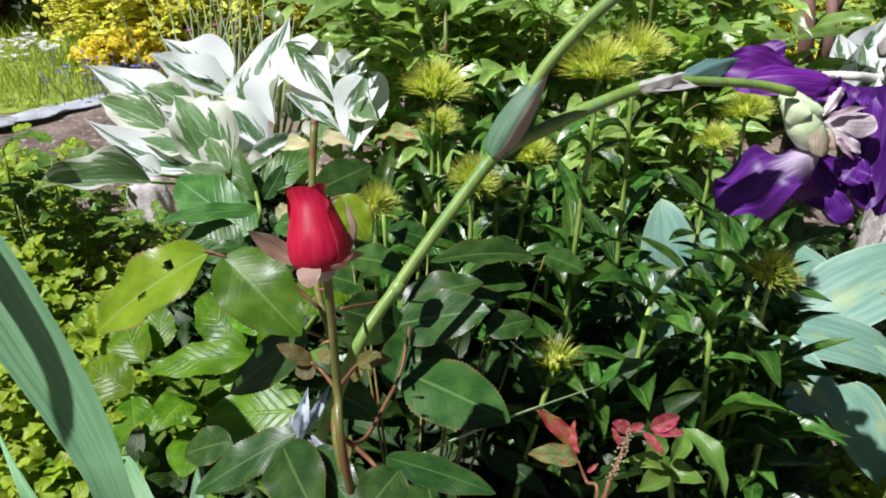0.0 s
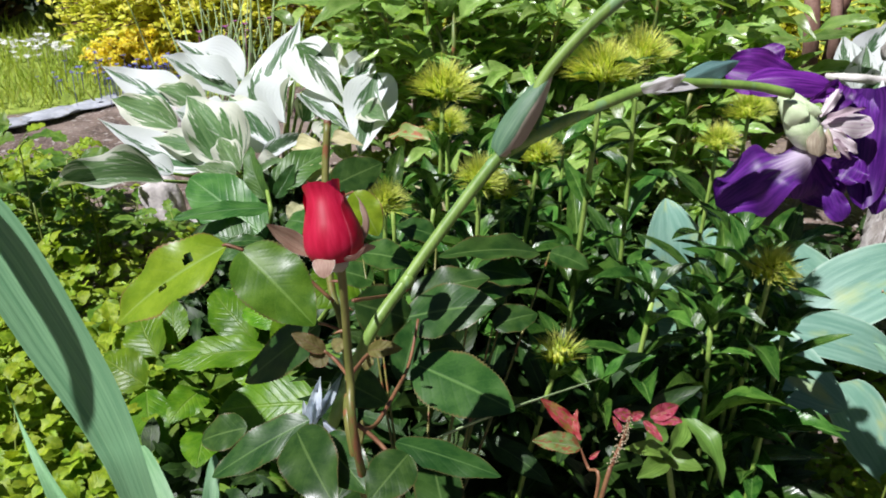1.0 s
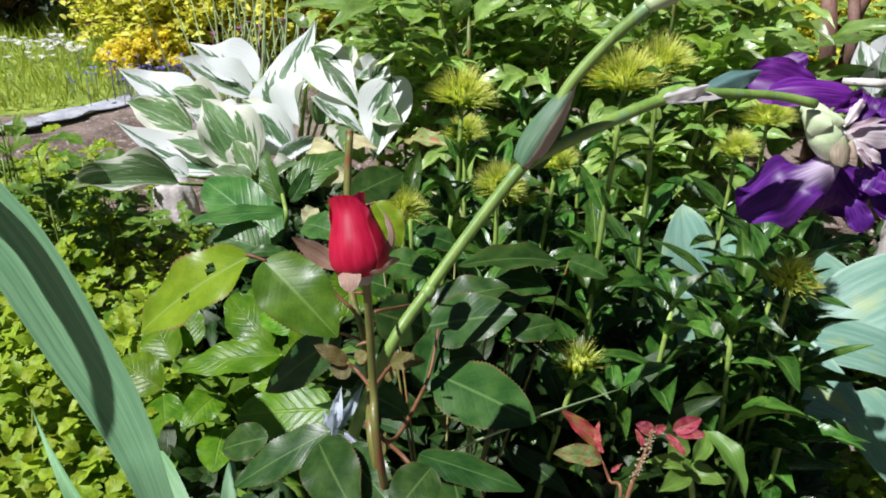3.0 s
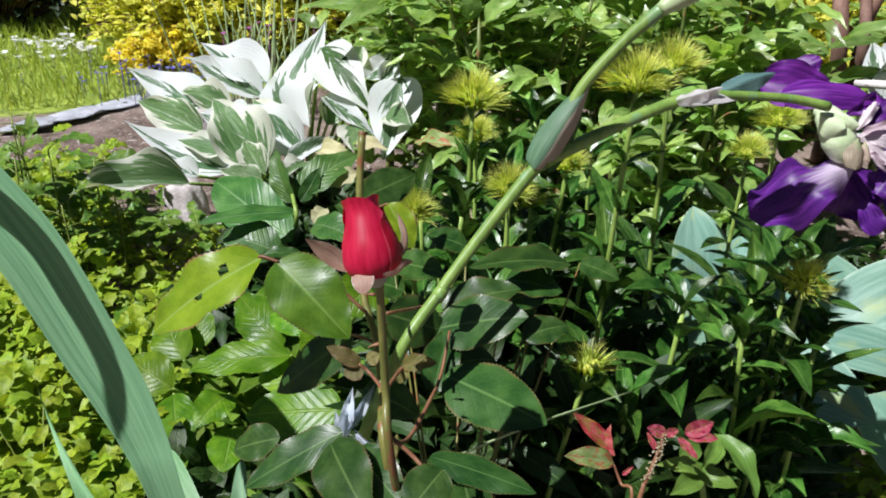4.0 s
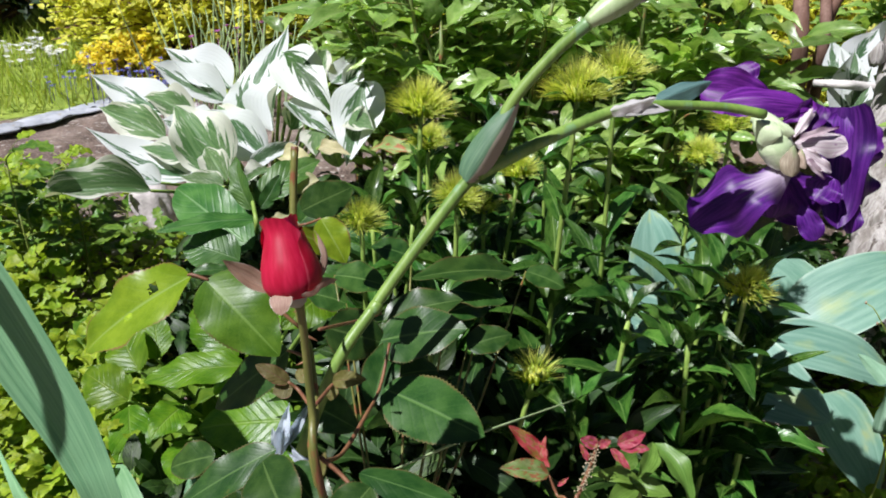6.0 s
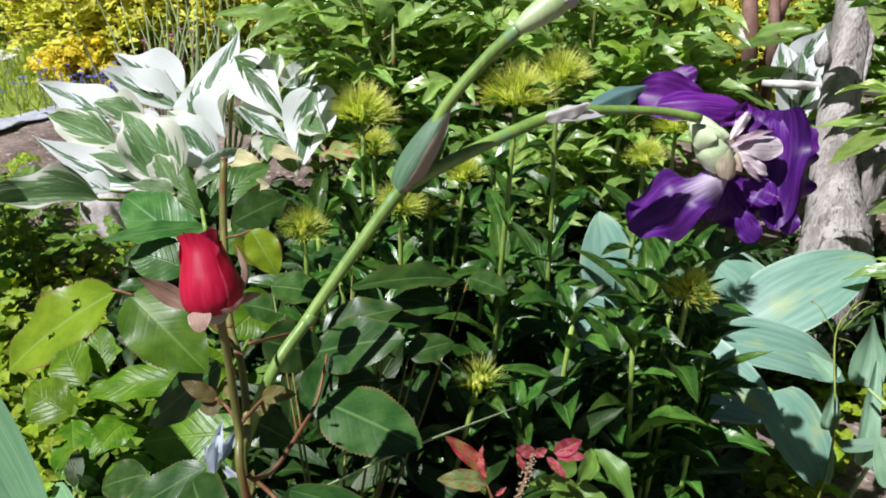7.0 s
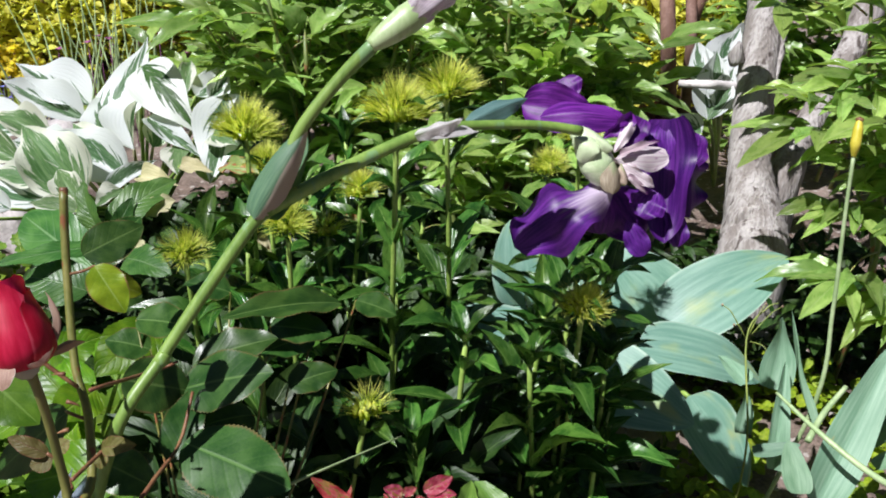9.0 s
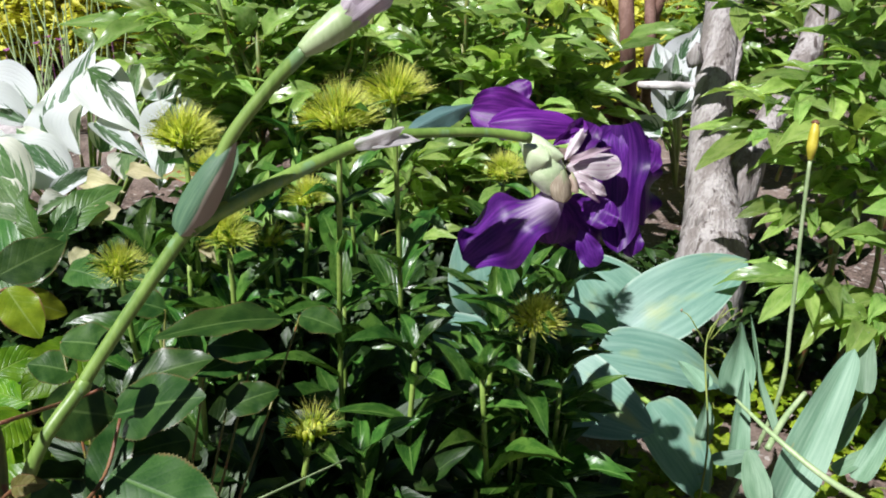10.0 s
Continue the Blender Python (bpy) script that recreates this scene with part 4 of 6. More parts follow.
# ---- drooping iris ----
def build_iris():
    foot = (-0.16, 0.47, 0)
    iris = thing("iris", foot, "bent iris with one hanging purple flower and a papery bud", "iris")
    fork = Vector((0.048, 0.551, 0.581))
    tube("stem", iris, M_IRIS_STEM, [foot, (-0.135, 0.475, 0.15), (-0.095, 0.483, 0.30), (-0.045, 0.484, 0.454), (-0.016, 0.514, 0.498), (0.014, 0.535, 0.539), (0.04, 0.549, 0.573), fork],
         [0.0054, 0.0052, 0.0047, 0.0042, 0.0040, 0.0041, 0.0044, 0.0048], "bright green round flower stalk", sides=14)
    tube("branch", iris, M_IRIS_STEM, [fork, (0.061, 0.559, 0.604), (0.071, 0.566, 0.629), (0.096, 0.571, 0.66), (0.119, 0.571, 0.683)],
         [0.0052, 0.0046, 0.0040, 0.0040, 0.0046], "upper branch", sides=12)
    tube("branch", iris, M_IRIS_STEM, [fork, (0.067, 0.566, 0.587), (0.112, 0.6, 0.6), (0.156, 0.626, 0.611), (0.189, 0.639, 0.611), (0.238, 0.654, 0.607), (0.272, 0.662, 0.6)],
         [0.0050, 0.0048, 0.0045, 0.0044, 0.0036, 0.0034, 0.0040], "side branch that carries the flower", sides=12)
    tube("node", iris, M_IRIS_STEM, [(-0.018, 0.512, 0.495), (-0.016, 0.513, 0.497), (-0.014, 0.515, 0.5)], [0.0044, 0.0049, 0.0044], "ring on the stalk", sides=14, steps=3)
    sp = leaf_mesh("spathe", M_SPATHE, shape="blue", n=24, m=8, fold=0.0, cup=0.15, arch=0.05, wave=0.010)
    sp_w = leaf_mesh("spathe", M_WHITE_PAPER, shape="ovate", n=20, m=6, fold=-0.20, arch=0.05, wave=0.05)
    sp_b = leaf_mesh("spathe", M_BLUE_SPATHE, shape="lance", n=20, m=6, fold=-0.12, arch=0.10, wave=0.02)
    leaf(iris, sp, (0.0425, 0.543, 0.579), (0.0755, 0.566, 0.632), 0.0215, (0.0, -0.98, 0.1), "green spathe with a withered papery margin", "spathe")
    leaf(iris, sp, (0.047, 0.558, 0.573), (0.074, 0.579, 0.622), 0.0185, (-0.1, 0.9, 0.2), "", "spathe")
    leaf(iris, sp_w, (0.144, 0.609, 0.613), (0.178, 0.621, 0.621), 0.0120, (-0.3, -0.8, 0.6), "white papery spathe", "spathe")
    leaf(iris, sp_w, (0.150, 0.611, 0.609), (0.190, 0.624, 0.611), 0.0066, (0.1, -0.9, -0.4), "", "spathe")
    leaf(iris, sp_b, (0.181, 0.647, 0.609), (0.232, 0.677, 0.621), 0.0180, (-0.1, -0.8, 0.6), "blue-green spathe leaf behind the stalk", "spathe")
    # second bud
    b0, b1 = Vector((0.116, 0.566, 0.682)), Vector((0.16, 0.581, 0.711))
    tube("bud", iris, M_BUD, [b0, b0.lerp(b1, 0.2), b0.lerp(b1, 0.5), b0.lerp(b1, 0.8), b1], [0.0042, 0.0072, 0.0094, 0.008, 0.003], "swollen green bud", sides=16)
    sp_l = leaf_mesh("spathe", M_LILAC, shape="ovate", n=20, m=6, fold=-0.12, arch=0.08, wave=0.06)
    leaf(iris, sp_l, b0.lerp(b1, 0.48) + Vector((0.003, -0.007, 0.0)), b1 + Vector((0.016, -0.003, 0.012)), 0.018, (0.4, -0.85, -0.1), "papery lilac bud tip", "spathe")
    leaf(iris, sp_l, b0.lerp(b1, 0.55) + Vector((-0.002, -0.006, 0.005)), b1 + Vector((0.008, -0.006, 0.018)), 0.014, (-0.3, -0.9, 0.3), "", "spathe")
    # flower
    def petal_mesh(shape, mat, **kw):
        return leaf_mesh("petal", mat, shape=shape, n=26, m=8, **kw)
    flower = tube("flower", iris, M_BUDGREEN, [(0.27, 0.683, 0.592), (0.275, 0.68, 0.591), (0.283, 0.674, 0.583), (0.289, 0.67, 0.571), (0.294, 0.669, 0.561), (0.298, 0.671, 0.553)],
                  [0.0042, 0.0082, 0.0125, 0.0138, 0.0105, 0.003], "hanging purple iris flower", sides=20)

    def cap(b, t, w, nrm, mat, seed, cup=0.40):
        leaf(flower, leaf_mesh("bract", mat, shape="obovate", n=16, m=6, fold=0.0, cup=cup, arch=0.08, wave=0.03, seed=seed), b, t, w, nrm, "", "bract")
    cap((0.268, 0.666, 0.594), (0.286, 0.656, 0.585), 0.0236, (-0.1, -0.8, 0.5), M_BUDGREEN, 1, 0.5)
    cap((0.284, 0.663, 0.595), (0.298, 0.66, 0.586), 0.0110, (0.2, -0.8, 0.6), M_BUDGREEN, 2)
    cap((0.299, 0.66, 0.577), (0.298, 0.649, 0.554), 0.0188, (0.2, -0.95, 0.2), M_BRACT, 3, 0.22)
    cap((0.306, 0.663, 0.574), (0.31, 0.655, 0.559), 0.0103, (0.5, -0.85, 0.2), M_BRACT, 4, 0.25)
    f1 = petal_mesh("petal", M_PURPLE, fold=-0.10, arch=0.14, wave=0.025, waves=1.8, seed=1)
    f2 = petal_mesh("petal", M_PURPLE, fold=0.10, arch=0.10, wave=0.05, waves=2.4, seed=2)
    f3 = petal_mesh("strap", M_PURPLE, fold=0.10, arch=-0.06, wave=0.08, waves=1.8, seed=3)
    f4 = petal_mesh("round", M_PURPLE, fold=-0.16, arch=0.06, wave=0.13, waves=2.6, seed=4)
    f6 = petal_mesh("petal", M_PURPLE, fold=0.14, arch=0.08, wave=0.06, waves=2.2, seed=9)
    f5 = petal_mesh("petal", M_PURPLE_FADE, fold=-0.10, arch=0.14, wave=0.15, waves=2.2, seed=7)
    claw = petal_mesh("petal", M_CLAW, fold=-0.10, arch=0.10, wave=0.06, waves=1.6, seed=5)
    claw2 = petal_mesh("strap", M_CLAW, fold=0.06, arch=0.08, wave=0.05, waves=2.0, seed=6)
    dim = petal_mesh("strap", M_PURPLE_PALE, fold=0.06, arch=0.05, wave=0.04, waves=2.0, seed=8)
    pl = lambda mesh, b, t, w, nrm, label="": leaf(flower, mesh, b, t, w, nrm, label, "petal")
    pl(f1, (0.321, 0.692, 0.598), (0.247, 0.7, 0.6), 0.0300, (-0.2, -0.62, 0.75), "purple petal arched over the ovary")
    pl(f2, (0.295, 0.715, 0.599), (0.236, 0.727, 0.603), 0.0392, (-0.35, -0.85, 0.35))
    pl(f2, (0.279, 0.731, 0.602), (0.269, 0.745, 0.619), 0.0324, (-0.1, -0.9, 0.3))
    pl(f6, (0.295, 0.685, 0.587), (0.321, 0.697, 0.604), 0.0133, (0.2, -0.9, 0.2))
    pl(claw, (0.303, 0.674, 0.579), (0.321, 0.692, 0.600), 0.0100, (-0.1, -0.9, 0.4), "white and lilac petal base")
    pl(f6, (0.314, 0.688, 0.576), (0.332, 0.704, 0.598), 0.0197, (-0.3, -0.9, 0.3))
    pl(claw, (0.303, 0.671, 0.574), (0.349, 0.68, 0.574), 0.0230, (-0.2, -0.75, 0.65), "white petal base with mauve streaks")
    pl(dim, (0.306, 0.669, 0.579), (0.341, 0.682, 0.586), 0.0065, (-0.1, -0.7, 0.7))
    pl(claw2, (0.308, 0.668, 0.568), (0.337, 0.669, 0.552), 0.0123, (-0.1, -0.85, 0.5))
    pl(dim, (0.313, 0.664, 0.564), (0.331, 0.665, 0.547), 0.0061, (-0.1, -0.9, 0.4))
    pl(f3, (0.355, 0.708, 0.596), (0.349, 0.662, 0.506), 0.0472, (-0.55, -0.82, 0.12), "large ruffled purple petal")
    pl(f4, (0.373, 0.717, 0.58), (0.379, 0.692, 0.516), 0.0460, (0.35, -0.85, 0.35))
    pl(f2, (0.356, 0.697, 0.56), (0.354, 0.711, 0.593), 0.0283, (-0.3, -0.9, 0.2))
    pl(f2, (0.369, 0.707, 0.546), (0.388, 0.731, 0.578), 0.0281, (0.2, -0.9, 0.3))
    pl(f4, (0.34, 0.673, 0.547), (0.325, 0.662, 0.53), 0.0312, (-0.5, -0.75, 0.45))
    pl(f6, (0.354, 0.682, 0.531), (0.363, 0.667, 0.5), 0.0200, (0.1, -0.95, 0.2))
    pl(f5, (0.305, 0.67, 0.552), (0.224, 0.647, 0.51), 0.0508, (-0.25, -0.7, 0.65), "broad purple petal hanging down")
    pl(f1, (0.302, 0.691, 0.54), (0.3, 0.68, 0.506), 0.0364, (0.1, -0.95, 0.1))
    pl(f4, (0.311, 0.698, 0.538), (0.339, 0.683, 0.501), 0.0462, (0.2, -0.95, 0.1))
    pl(f6, (0.319, 0.672, 0.522), (0.332, 0.657, 0.497), 0.0199, (-0.3, -0.85, 0.4), "bright torn petal tip")
    return iris


build_iris()


def build_sword():
    """Broad iris blades at the edge of the bed."""
    fan = thing("iris_fan", (-0.13, 0.47, 0), "glaucous green iris blades rising from the soil", "iris leaves")
    ribbon("blade", fan, M_SWORD, [(-0.15, 0.482, -0.01), (-0.197, 0.497, 0.18), (-0.227, 0.51, 0.309), (-0.242, 0.52, 0.349), (-0.260, 0.53, 0.383), (-0.283, 0.54, 0.420), (-0.307, 0.55, 0.460), (-0.335, 0.56, 0.500), (-0.40, 0.58, 0.575), (-0.47, 0.60, 0.65)],
           [0.020, 0.022, 0.028, 0.035, 0.042, 0.047, 0.050, 0.051, 0.038, 0.002], (0.12, -0.80, 0.5), m=14, crease=0.13, at=-0.35, ripple=0.005, label="broad iris blade")
    # an unseen bent-over neighbour, added so its shadow falls along the broad blade
    ribbon("blade", fan, M_SWORD, [(-0.47, 0.63, -0.01), (-0.50, 0.64, 0.30), (-0.49, 0.61, 0.54), (-0.452, 0.566, 0.604), (-0.393, 0.518, 0.615), (-0.383, 0.481, 0.614), (-0.384, 0.45, 0.612), (-0.396, 0.425, 0.614), (-0.404, 0.408, 0.614)],
           [0.016, 0.022, 0.026, 0.026, 0.024, 0.022, 0.016, 0.010, 0.001], (-0.1, 0.15, 1.0), m=4, label="unseen bent iris blade, added for its shadow")
    thin = leaf_mesh("blade", M_SWORD, shape="sword", n=24, m=3, fold=0.03, arch=0.05, twist=0.3)
    leaf(fan, thin, (-0.278, 0.529, 0.202), (-0.387, 0.622, 0.318), 0.0121, (0.2, -0.9, 0.2), "", "blade")
    leaf(fan, thin, (-0.218, 0.548, 0.188), (-0.289, 0.653, 0.23), 0.0314, (0.5, -0.8, 0.3), "", "blade")
    leaf(fan, thin, (-0.201, 0.571, 0.187), (-0.209, 0.638, 0.237), 0.0180, (0.3, -0.9, 0.2), "", "blade")


build_sword()


# ---- variegated hosta ----
def build_white_hosta(name_label, crown, leaves, group=""):
    h = thing("hosta", (crown[0], crown[1], 0), name_label, "hosta", group)
    for i, (b, t, w, nrm, kind) in enumerate(leaves):
        mesh = HOSTA_C[i % 3] if kind == "c" else HOSTA_D[i % 2] if kind == "d" else HOSTA_G[i % 4] if kind == "g" else HOSTA_W[i % 6]
        leaf(h, mesh, b, t, w * (1.0 if kind == "c" else 1.24), nrm, "cream withered leaf" if kind == "c" else "")
        bv, c = Vector(b), Vector((crown[0], crown[1], 0.0))
        mid = bv.lerp(c, 0.45) + Vector((0, 0, 0.03))
        tube("stalk", h, M_CREAM if i % 4 == 0 else M_SW_STEM, [c, mid, bv], [0.005, 0.004, 0.0028], sides=6, steps=4)
    return h


CROWN_W = (-0.398, 1.736, 0)
build_white_hosta("variegated hosta with broad white-edged leaves", CROWN_W, [
    ((-0.552, 1.612, 0.302), (-0.741, 1.676, 0.359), 0.0708, (-0.2, -0.6, 0.75), ""),
    ((-0.451, 1.645, 0.319), (-0.629, 1.721, 0.376), 0.0639, (-0.2, -0.6, 0.75), ""),
    ((-0.451, 1.685, 0.335), (-0.617, 1.775, 0.396), 0.0769, (-0.1, -0.5, 0.85), ""),
    ((-0.413, 1.621, 0.312), (-0.33, 1.696, 0.467), 0.0914, (-0.5, -0.8, 0.25), ""),
    ((-0.332, 1.528, 0.297), (-0.317, 1.604, 0.411), 0.0702, (-0.6, -0.75, 0.2), ""),
    ((-0.321, 1.6, 0.432), (-0.201, 1.49, 0.334), 0.0760, (0.1, -0.9, 0.40), "d"),
    ((-0.155, 1.517, 0.403), (-0.172, 1.385, 0.285), 0.0800, (-0.1, -0.9, 0.45), ""),
    ((-0.3, 1.534, 0.355), (-0.192, 1.449, 0.307), 0.0354, (0, -0.7, 0.7), ""),
    ((-0.55, 1.552, 0.269), (-0.701, 1.61, 0.309), 0.0613, (-0.2, -0.7, 0.65), "g"),
    ((-0.451, 1.44, 0.234), (-0.688, 1.516, 0.296), 0.0679, (-0.1, -0.55, 0.8), ""),
    ((-0.389, 1.407, 0.255), (-0.501, 1.484, 0.356), 0.0907, (0.35, -0.85, 0.3), "g"),
    ((-0.336, 1.469, 0.265), (-0.482, 1.536, 0.325), 0.0816, (-0.05, -0.7, 0.7), ""),
    ((-0.558, 1.404, 0.237), (-0.673, 1.444, 0.259), 0.0300, (-0.1, -0.6, 0.8), ""),
    ((-0.498, 1.324, 0.249), (-0.698, 1.287, 0.231), 0.0556, (0, -0.6, 0.8), "g"),
    ((-0.34, 1.386, 0.276), (-0.259, 1.409, 0.32), 0.0288, (-0.2, -0.8, 0.5), ""),
    ((-0.241, 1.651, 0.364), (-0.193, 1.72, 0.416), 0.0388, (0.1, -0.9, 0.3), ""),
    ((-0.209, 1.63, 0.364), (-0.178, 1.671, 0.402), 0.0348, (0.2, -0.9, 0.3), ""),
    ((-0.264, 1.671, 0.362), (-0.262, 1.739, 0.413), 0.0335, (0, -0.9, 0.3), "g"),
    ((-0.375, 1.355, 0.26), (-0.428, 1.416, 0.299), 0.0427, (0.1, -0.8, 0.5), "g"),
    ((-0.439, 1.503, 0.297), (-0.552, 1.548, 0.308), 0.0634, (0, -0.6, 0.8), ""),
    ((-0.386, 1.511, 0.289), (-0.453, 1.584, 0.33), 0.0555, (0.1, -0.8, 0.5), "g"),
    ((-0.221, 1.406, 0.311), (-0.16, 1.365, 0.313), 0.0294, (0.1, -0.7, 0.7), "c"),
    ((-0.281, 1.377, 0.301), (-0.21, 1.335, 0.301), 0.0376, (0.1, -0.7, 0.7), "c"),
    ((-0.466, 1.465, 0.265), (-0.581, 1.496, 0.269), 0.0488, (0, -0.6, 0.8), "g"),
    ((-0.299, 1.531, 0.301), (-0.288, 1.601, 0.356), 0.0424, (0.2, -0.9, 0.2), "g"),
    ((-0.399, 1.594, 0.301), (-0.426, 1.687, 0.36), 0.0670, (0.1, -0.8, 0.4), ""),
    ((-0.501, 1.59, 0.298), (-0.62, 1.642, 0.324), 0.0519, (0, -0.6, 0.8), "g"),
    ((-0.375, 1.332, 0.258), (-0.451, 1.337, 0.273), 0.0376, (0, -0.6, 0.8), "g"),
    ((-0.301, 1.349, 0.289), (-0.328, 1.28, 0.286), 0.0368, (0, -0.6, 0.8), "g"),
    ((-0.511, 1.404, 0.233), (-0.585, 1.409, 0.249), 0.0377, (0, -0.6, 0.8), ""),
    ((-0.176, 1.467, 0.345), (-0.125, 1.422, 0.34), 0.0463, (0.2, -0.8, 0.5), "g"),
    ((-0.246, 1.475, 0.319), (-0.227, 1.399, 0.296), 0.0395, (0.1, -0.8, 0.4), "g"),
], "variegated hostas")

CROWN_2 = (1.005, 2.124, 0)
build_white_hosta("second variegated hosta half hidden behind the post", CROWN_2, [
    ((0.76, 1.627, 0.423), (0.816, 1.678, 0.5), 0.0696, (0, -0.8, 0.5), ""), ((0.705, 1.495, 0.367), (0.731, 1.567, 0.479), 0.0612, (-0.2, -0.9, 0.3), ""), ((0.725, 1.5, 0.381), (0.761, 1.551, 0.452), 0.0469, (-0.2, -0.9, 0.3), ""),
    ((0.741, 1.599, 0.408), (0.723, 1.658, 0.481), 0.0522, (-0.2, -0.9, 0.3), ""),
    ((0.792, 1.668, 0.425), (0.909, 1.746, 0.477), 0.0673, (0.1, -0.7, 0.7), ""),
    ((0.738, 1.562, 0.375), (0.755, 1.636, 0.443), 0.0644, (0.1, -0.9, 0.2), ""),
    ((0.753, 1.634, 0.297), (0.686, 1.658, 0.331), 0.0496, (0, -0.8, 0.6), ""),
], "variegated hostas")


# ---- blue hosta ----
def build_blue_hosta():
    c = (0.519, 1.197, 0)
    h = thing("hosta", (c[0], c[1], 0), "glaucous blue-green hosta with large smooth leaves", "hosta", "blue hosta")
    rows = [
        ((0.516, 1.07, 0.181), (0.707, 1.12, 0.271), 0.0980, (-0.25, -0.55, 0.8)),
        ((0.556, 1.11, 0.157), (0.457, 1.19, 0.249), 0.1050, (-0.1, -0.6, 0.8)),
        ((0.465, 1.02, 0.187), (0.641, 1.0, 0.137), 0.0700, (0.05, -0.5, 0.85)),
        ((0.344, 0.98, 0.199), (0.502, 0.88, 0.157), 0.0980, (0.0, -0.75, 0.65)),
        ((0.528, 0.97, 0.136), (0.598, 0.9, 0.023), 0.0740, (0.2, -0.8, 0.6)),
        ((0.308, 1.02, 0.252), (0.286, 1.06, 0.357), 0.0700, (-0.1, -0.75, 0.65)),
        ((0.344, 1.05, 0.223), (0.373, 1.11, 0.296), 0.0720, (0.0, -0.75, 0.65)),
        ((0.342, 0.99, 0.199), (0.209, 1.0, 0.254), 0.0620, (-0.1, -0.6, 0.8)),
        ((0.456, 1.05, 0.168), (0.407, 1.1, 0.233), 0.0700, (-0.1, -0.6, 0.8)),
        ((0.327, 1.0, 0.216), (0.236, 1.03, 0.251), 0.0580, (-0.1, -0.55, 0.85)),
        ((0.347, 0.97, 0.181), (0.246, 0.97, 0.215), 0.0550, (0, -0.6, 0.8)),
        ((0.43, 0.97, 0.136), (0.344, 0.93, 0.136), 0.0550, (0, -0.5, 0.85)),
        ((0.401, 1.08, 0.207), (0.439, 1.16, 0.26), 0.0600, (0, -0.8, 0.5)),
    ]
    for i, (b, t, w, nrm) in enumerate(rows):
        leaf(h, HOSTA_B[i % 4], b, t, w * 1.15, nrm, "large blue-green leaf with yellowed patches" if i == 0 else "")
        bv, g = Vector(b), Vector((c[0], c[1], 0))
        tube("stalk", h, M_SW_STEM, [g, bv.lerp(g, 0.45) + Vector((0, 0, 0.02)), bv], [0.006, 0.005, 0.0035], sides=6, steps=4)


build_blue_hosta()


# ---- tulip leaves and seed stalk ----
def build_tulips():
    c = (0.709, 0.907, 0)
    t = thing("tulip", (c[0], c[1], 0), "faded tulip with broad grey-green leaves and a yellow seed pod", "tulip")
    tube("stem", t, M_CHIVE, [(c[0] - 0.12, c[1] - 0.05, 0), (0.631, 0.85, 0.21), (0.637, 0.87, 0.322), (0.636, 0.89, 0.432), (0.635, 0.9, 0.5)], [0.0030, 0.0027, 0.0024, 0.0022, 0.0021], "thin straight stalk", sides=8)
    tube("seed_pod", t, M_POD, [(0.635, 0.9, 0.499), (0.634, 0.9, 0.513), (0.636, 0.905, 0.528), (0.638, 0.91, 0.538)], [0.0026, 0.0058, 0.0054, 0.003], "yellow three-sided seed pod", sides=9)
    part("pod_tip", blob((0, 0, 0), (0.0045, 0.0045, 0.003), 2, 0.4, 2), M_TWIG, t, "dry brown pod tip", Matrix.Translation((0.638, 0.91, 0.538)))
    rows = [
        ((0.588, 0.735, 0.16), (0.696, 0.83, 0.301), 0.0520, (-0.3, -0.9, 0.35)),
        ((0.57, 0.8, 0.152), (0.589, 0.86, 0.261), 0.0220, (-0.3, -0.9, 0.2)),
        ((0.577, 0.86, 0.223), (0.612, 0.93, 0.28), 0.0420, (0.2, -0.85, 0.4)),
        ((0.615, 0.82, 0.201), (0.61, 0.91, 0.305), 0.0110, (0.5, -0.8, 0.2)),
        ((0.753, 0.87, 0.212), (0.775, 0.92, 0.267), 0.0250, (-0.5, -0.8, 0.2)),
        ((0.672, 0.8, 0.183), (0.751, 0.86, 0.215), 0.0200, (-0.3, -0.8, 0.5)),
        ((0.705, 0.78, 0.157), (0.769, 0.83, 0.224), 0.0220, (-0.4, -0.8, 0.4)),
        ((0.54, 0.8, 0.178), (0.588, 0.79, 0.195), 0.0180, (0, -0.4, 0.9)),
        ((0.557, 0.72, 0.187), (0.561, 0.77, 0.217), 0.0300, (-0.2, -0.9, 0.4)),
        ((0.568, 0.9, 0.203), (0.549, 0.95, 0.213), 0.0260, (0.2, -0.7, 0.6)),
        ((0.563, 0.88, 0.142), (0.579, 0.92, 0.189), 0.0200, (0.2, -0.8, 0.5)),
        ((0.682, 0.79, 0.162), (0.74, 0.8, 0.188), 0.0180, (0, -0.5, 0.9)),
    ]
    for i, (b, tip, w, nrm) in enumerate(rows):
        leaf(t, TULIP[i % 4], b, tip, w, nrm)
    fallen = thing("fallen_stalk", (0.59, 0.831, 0.227), "green fallen flower stalk lying across the tulip leaves", "stalk")
    tube("stalk", fallen, M_CHIVE, [(0.564, 0.82, 0.245), (0.58, 0.76, 0.241), (0.613, 0.71, 0.226), (0.661, 0.68, 0.206)], [0.0018, 0.0028, 0.0034, 0.0036], sides=9)
    tube("stalk", fallen, M_CHIVE, [(0.57, 0.75, 0.232), (0.599, 0.78, 0.245), (0.63, 0.8, 0.266)], [0.0036, 0.0034, 0.0026], sides=9)


build_tulips()


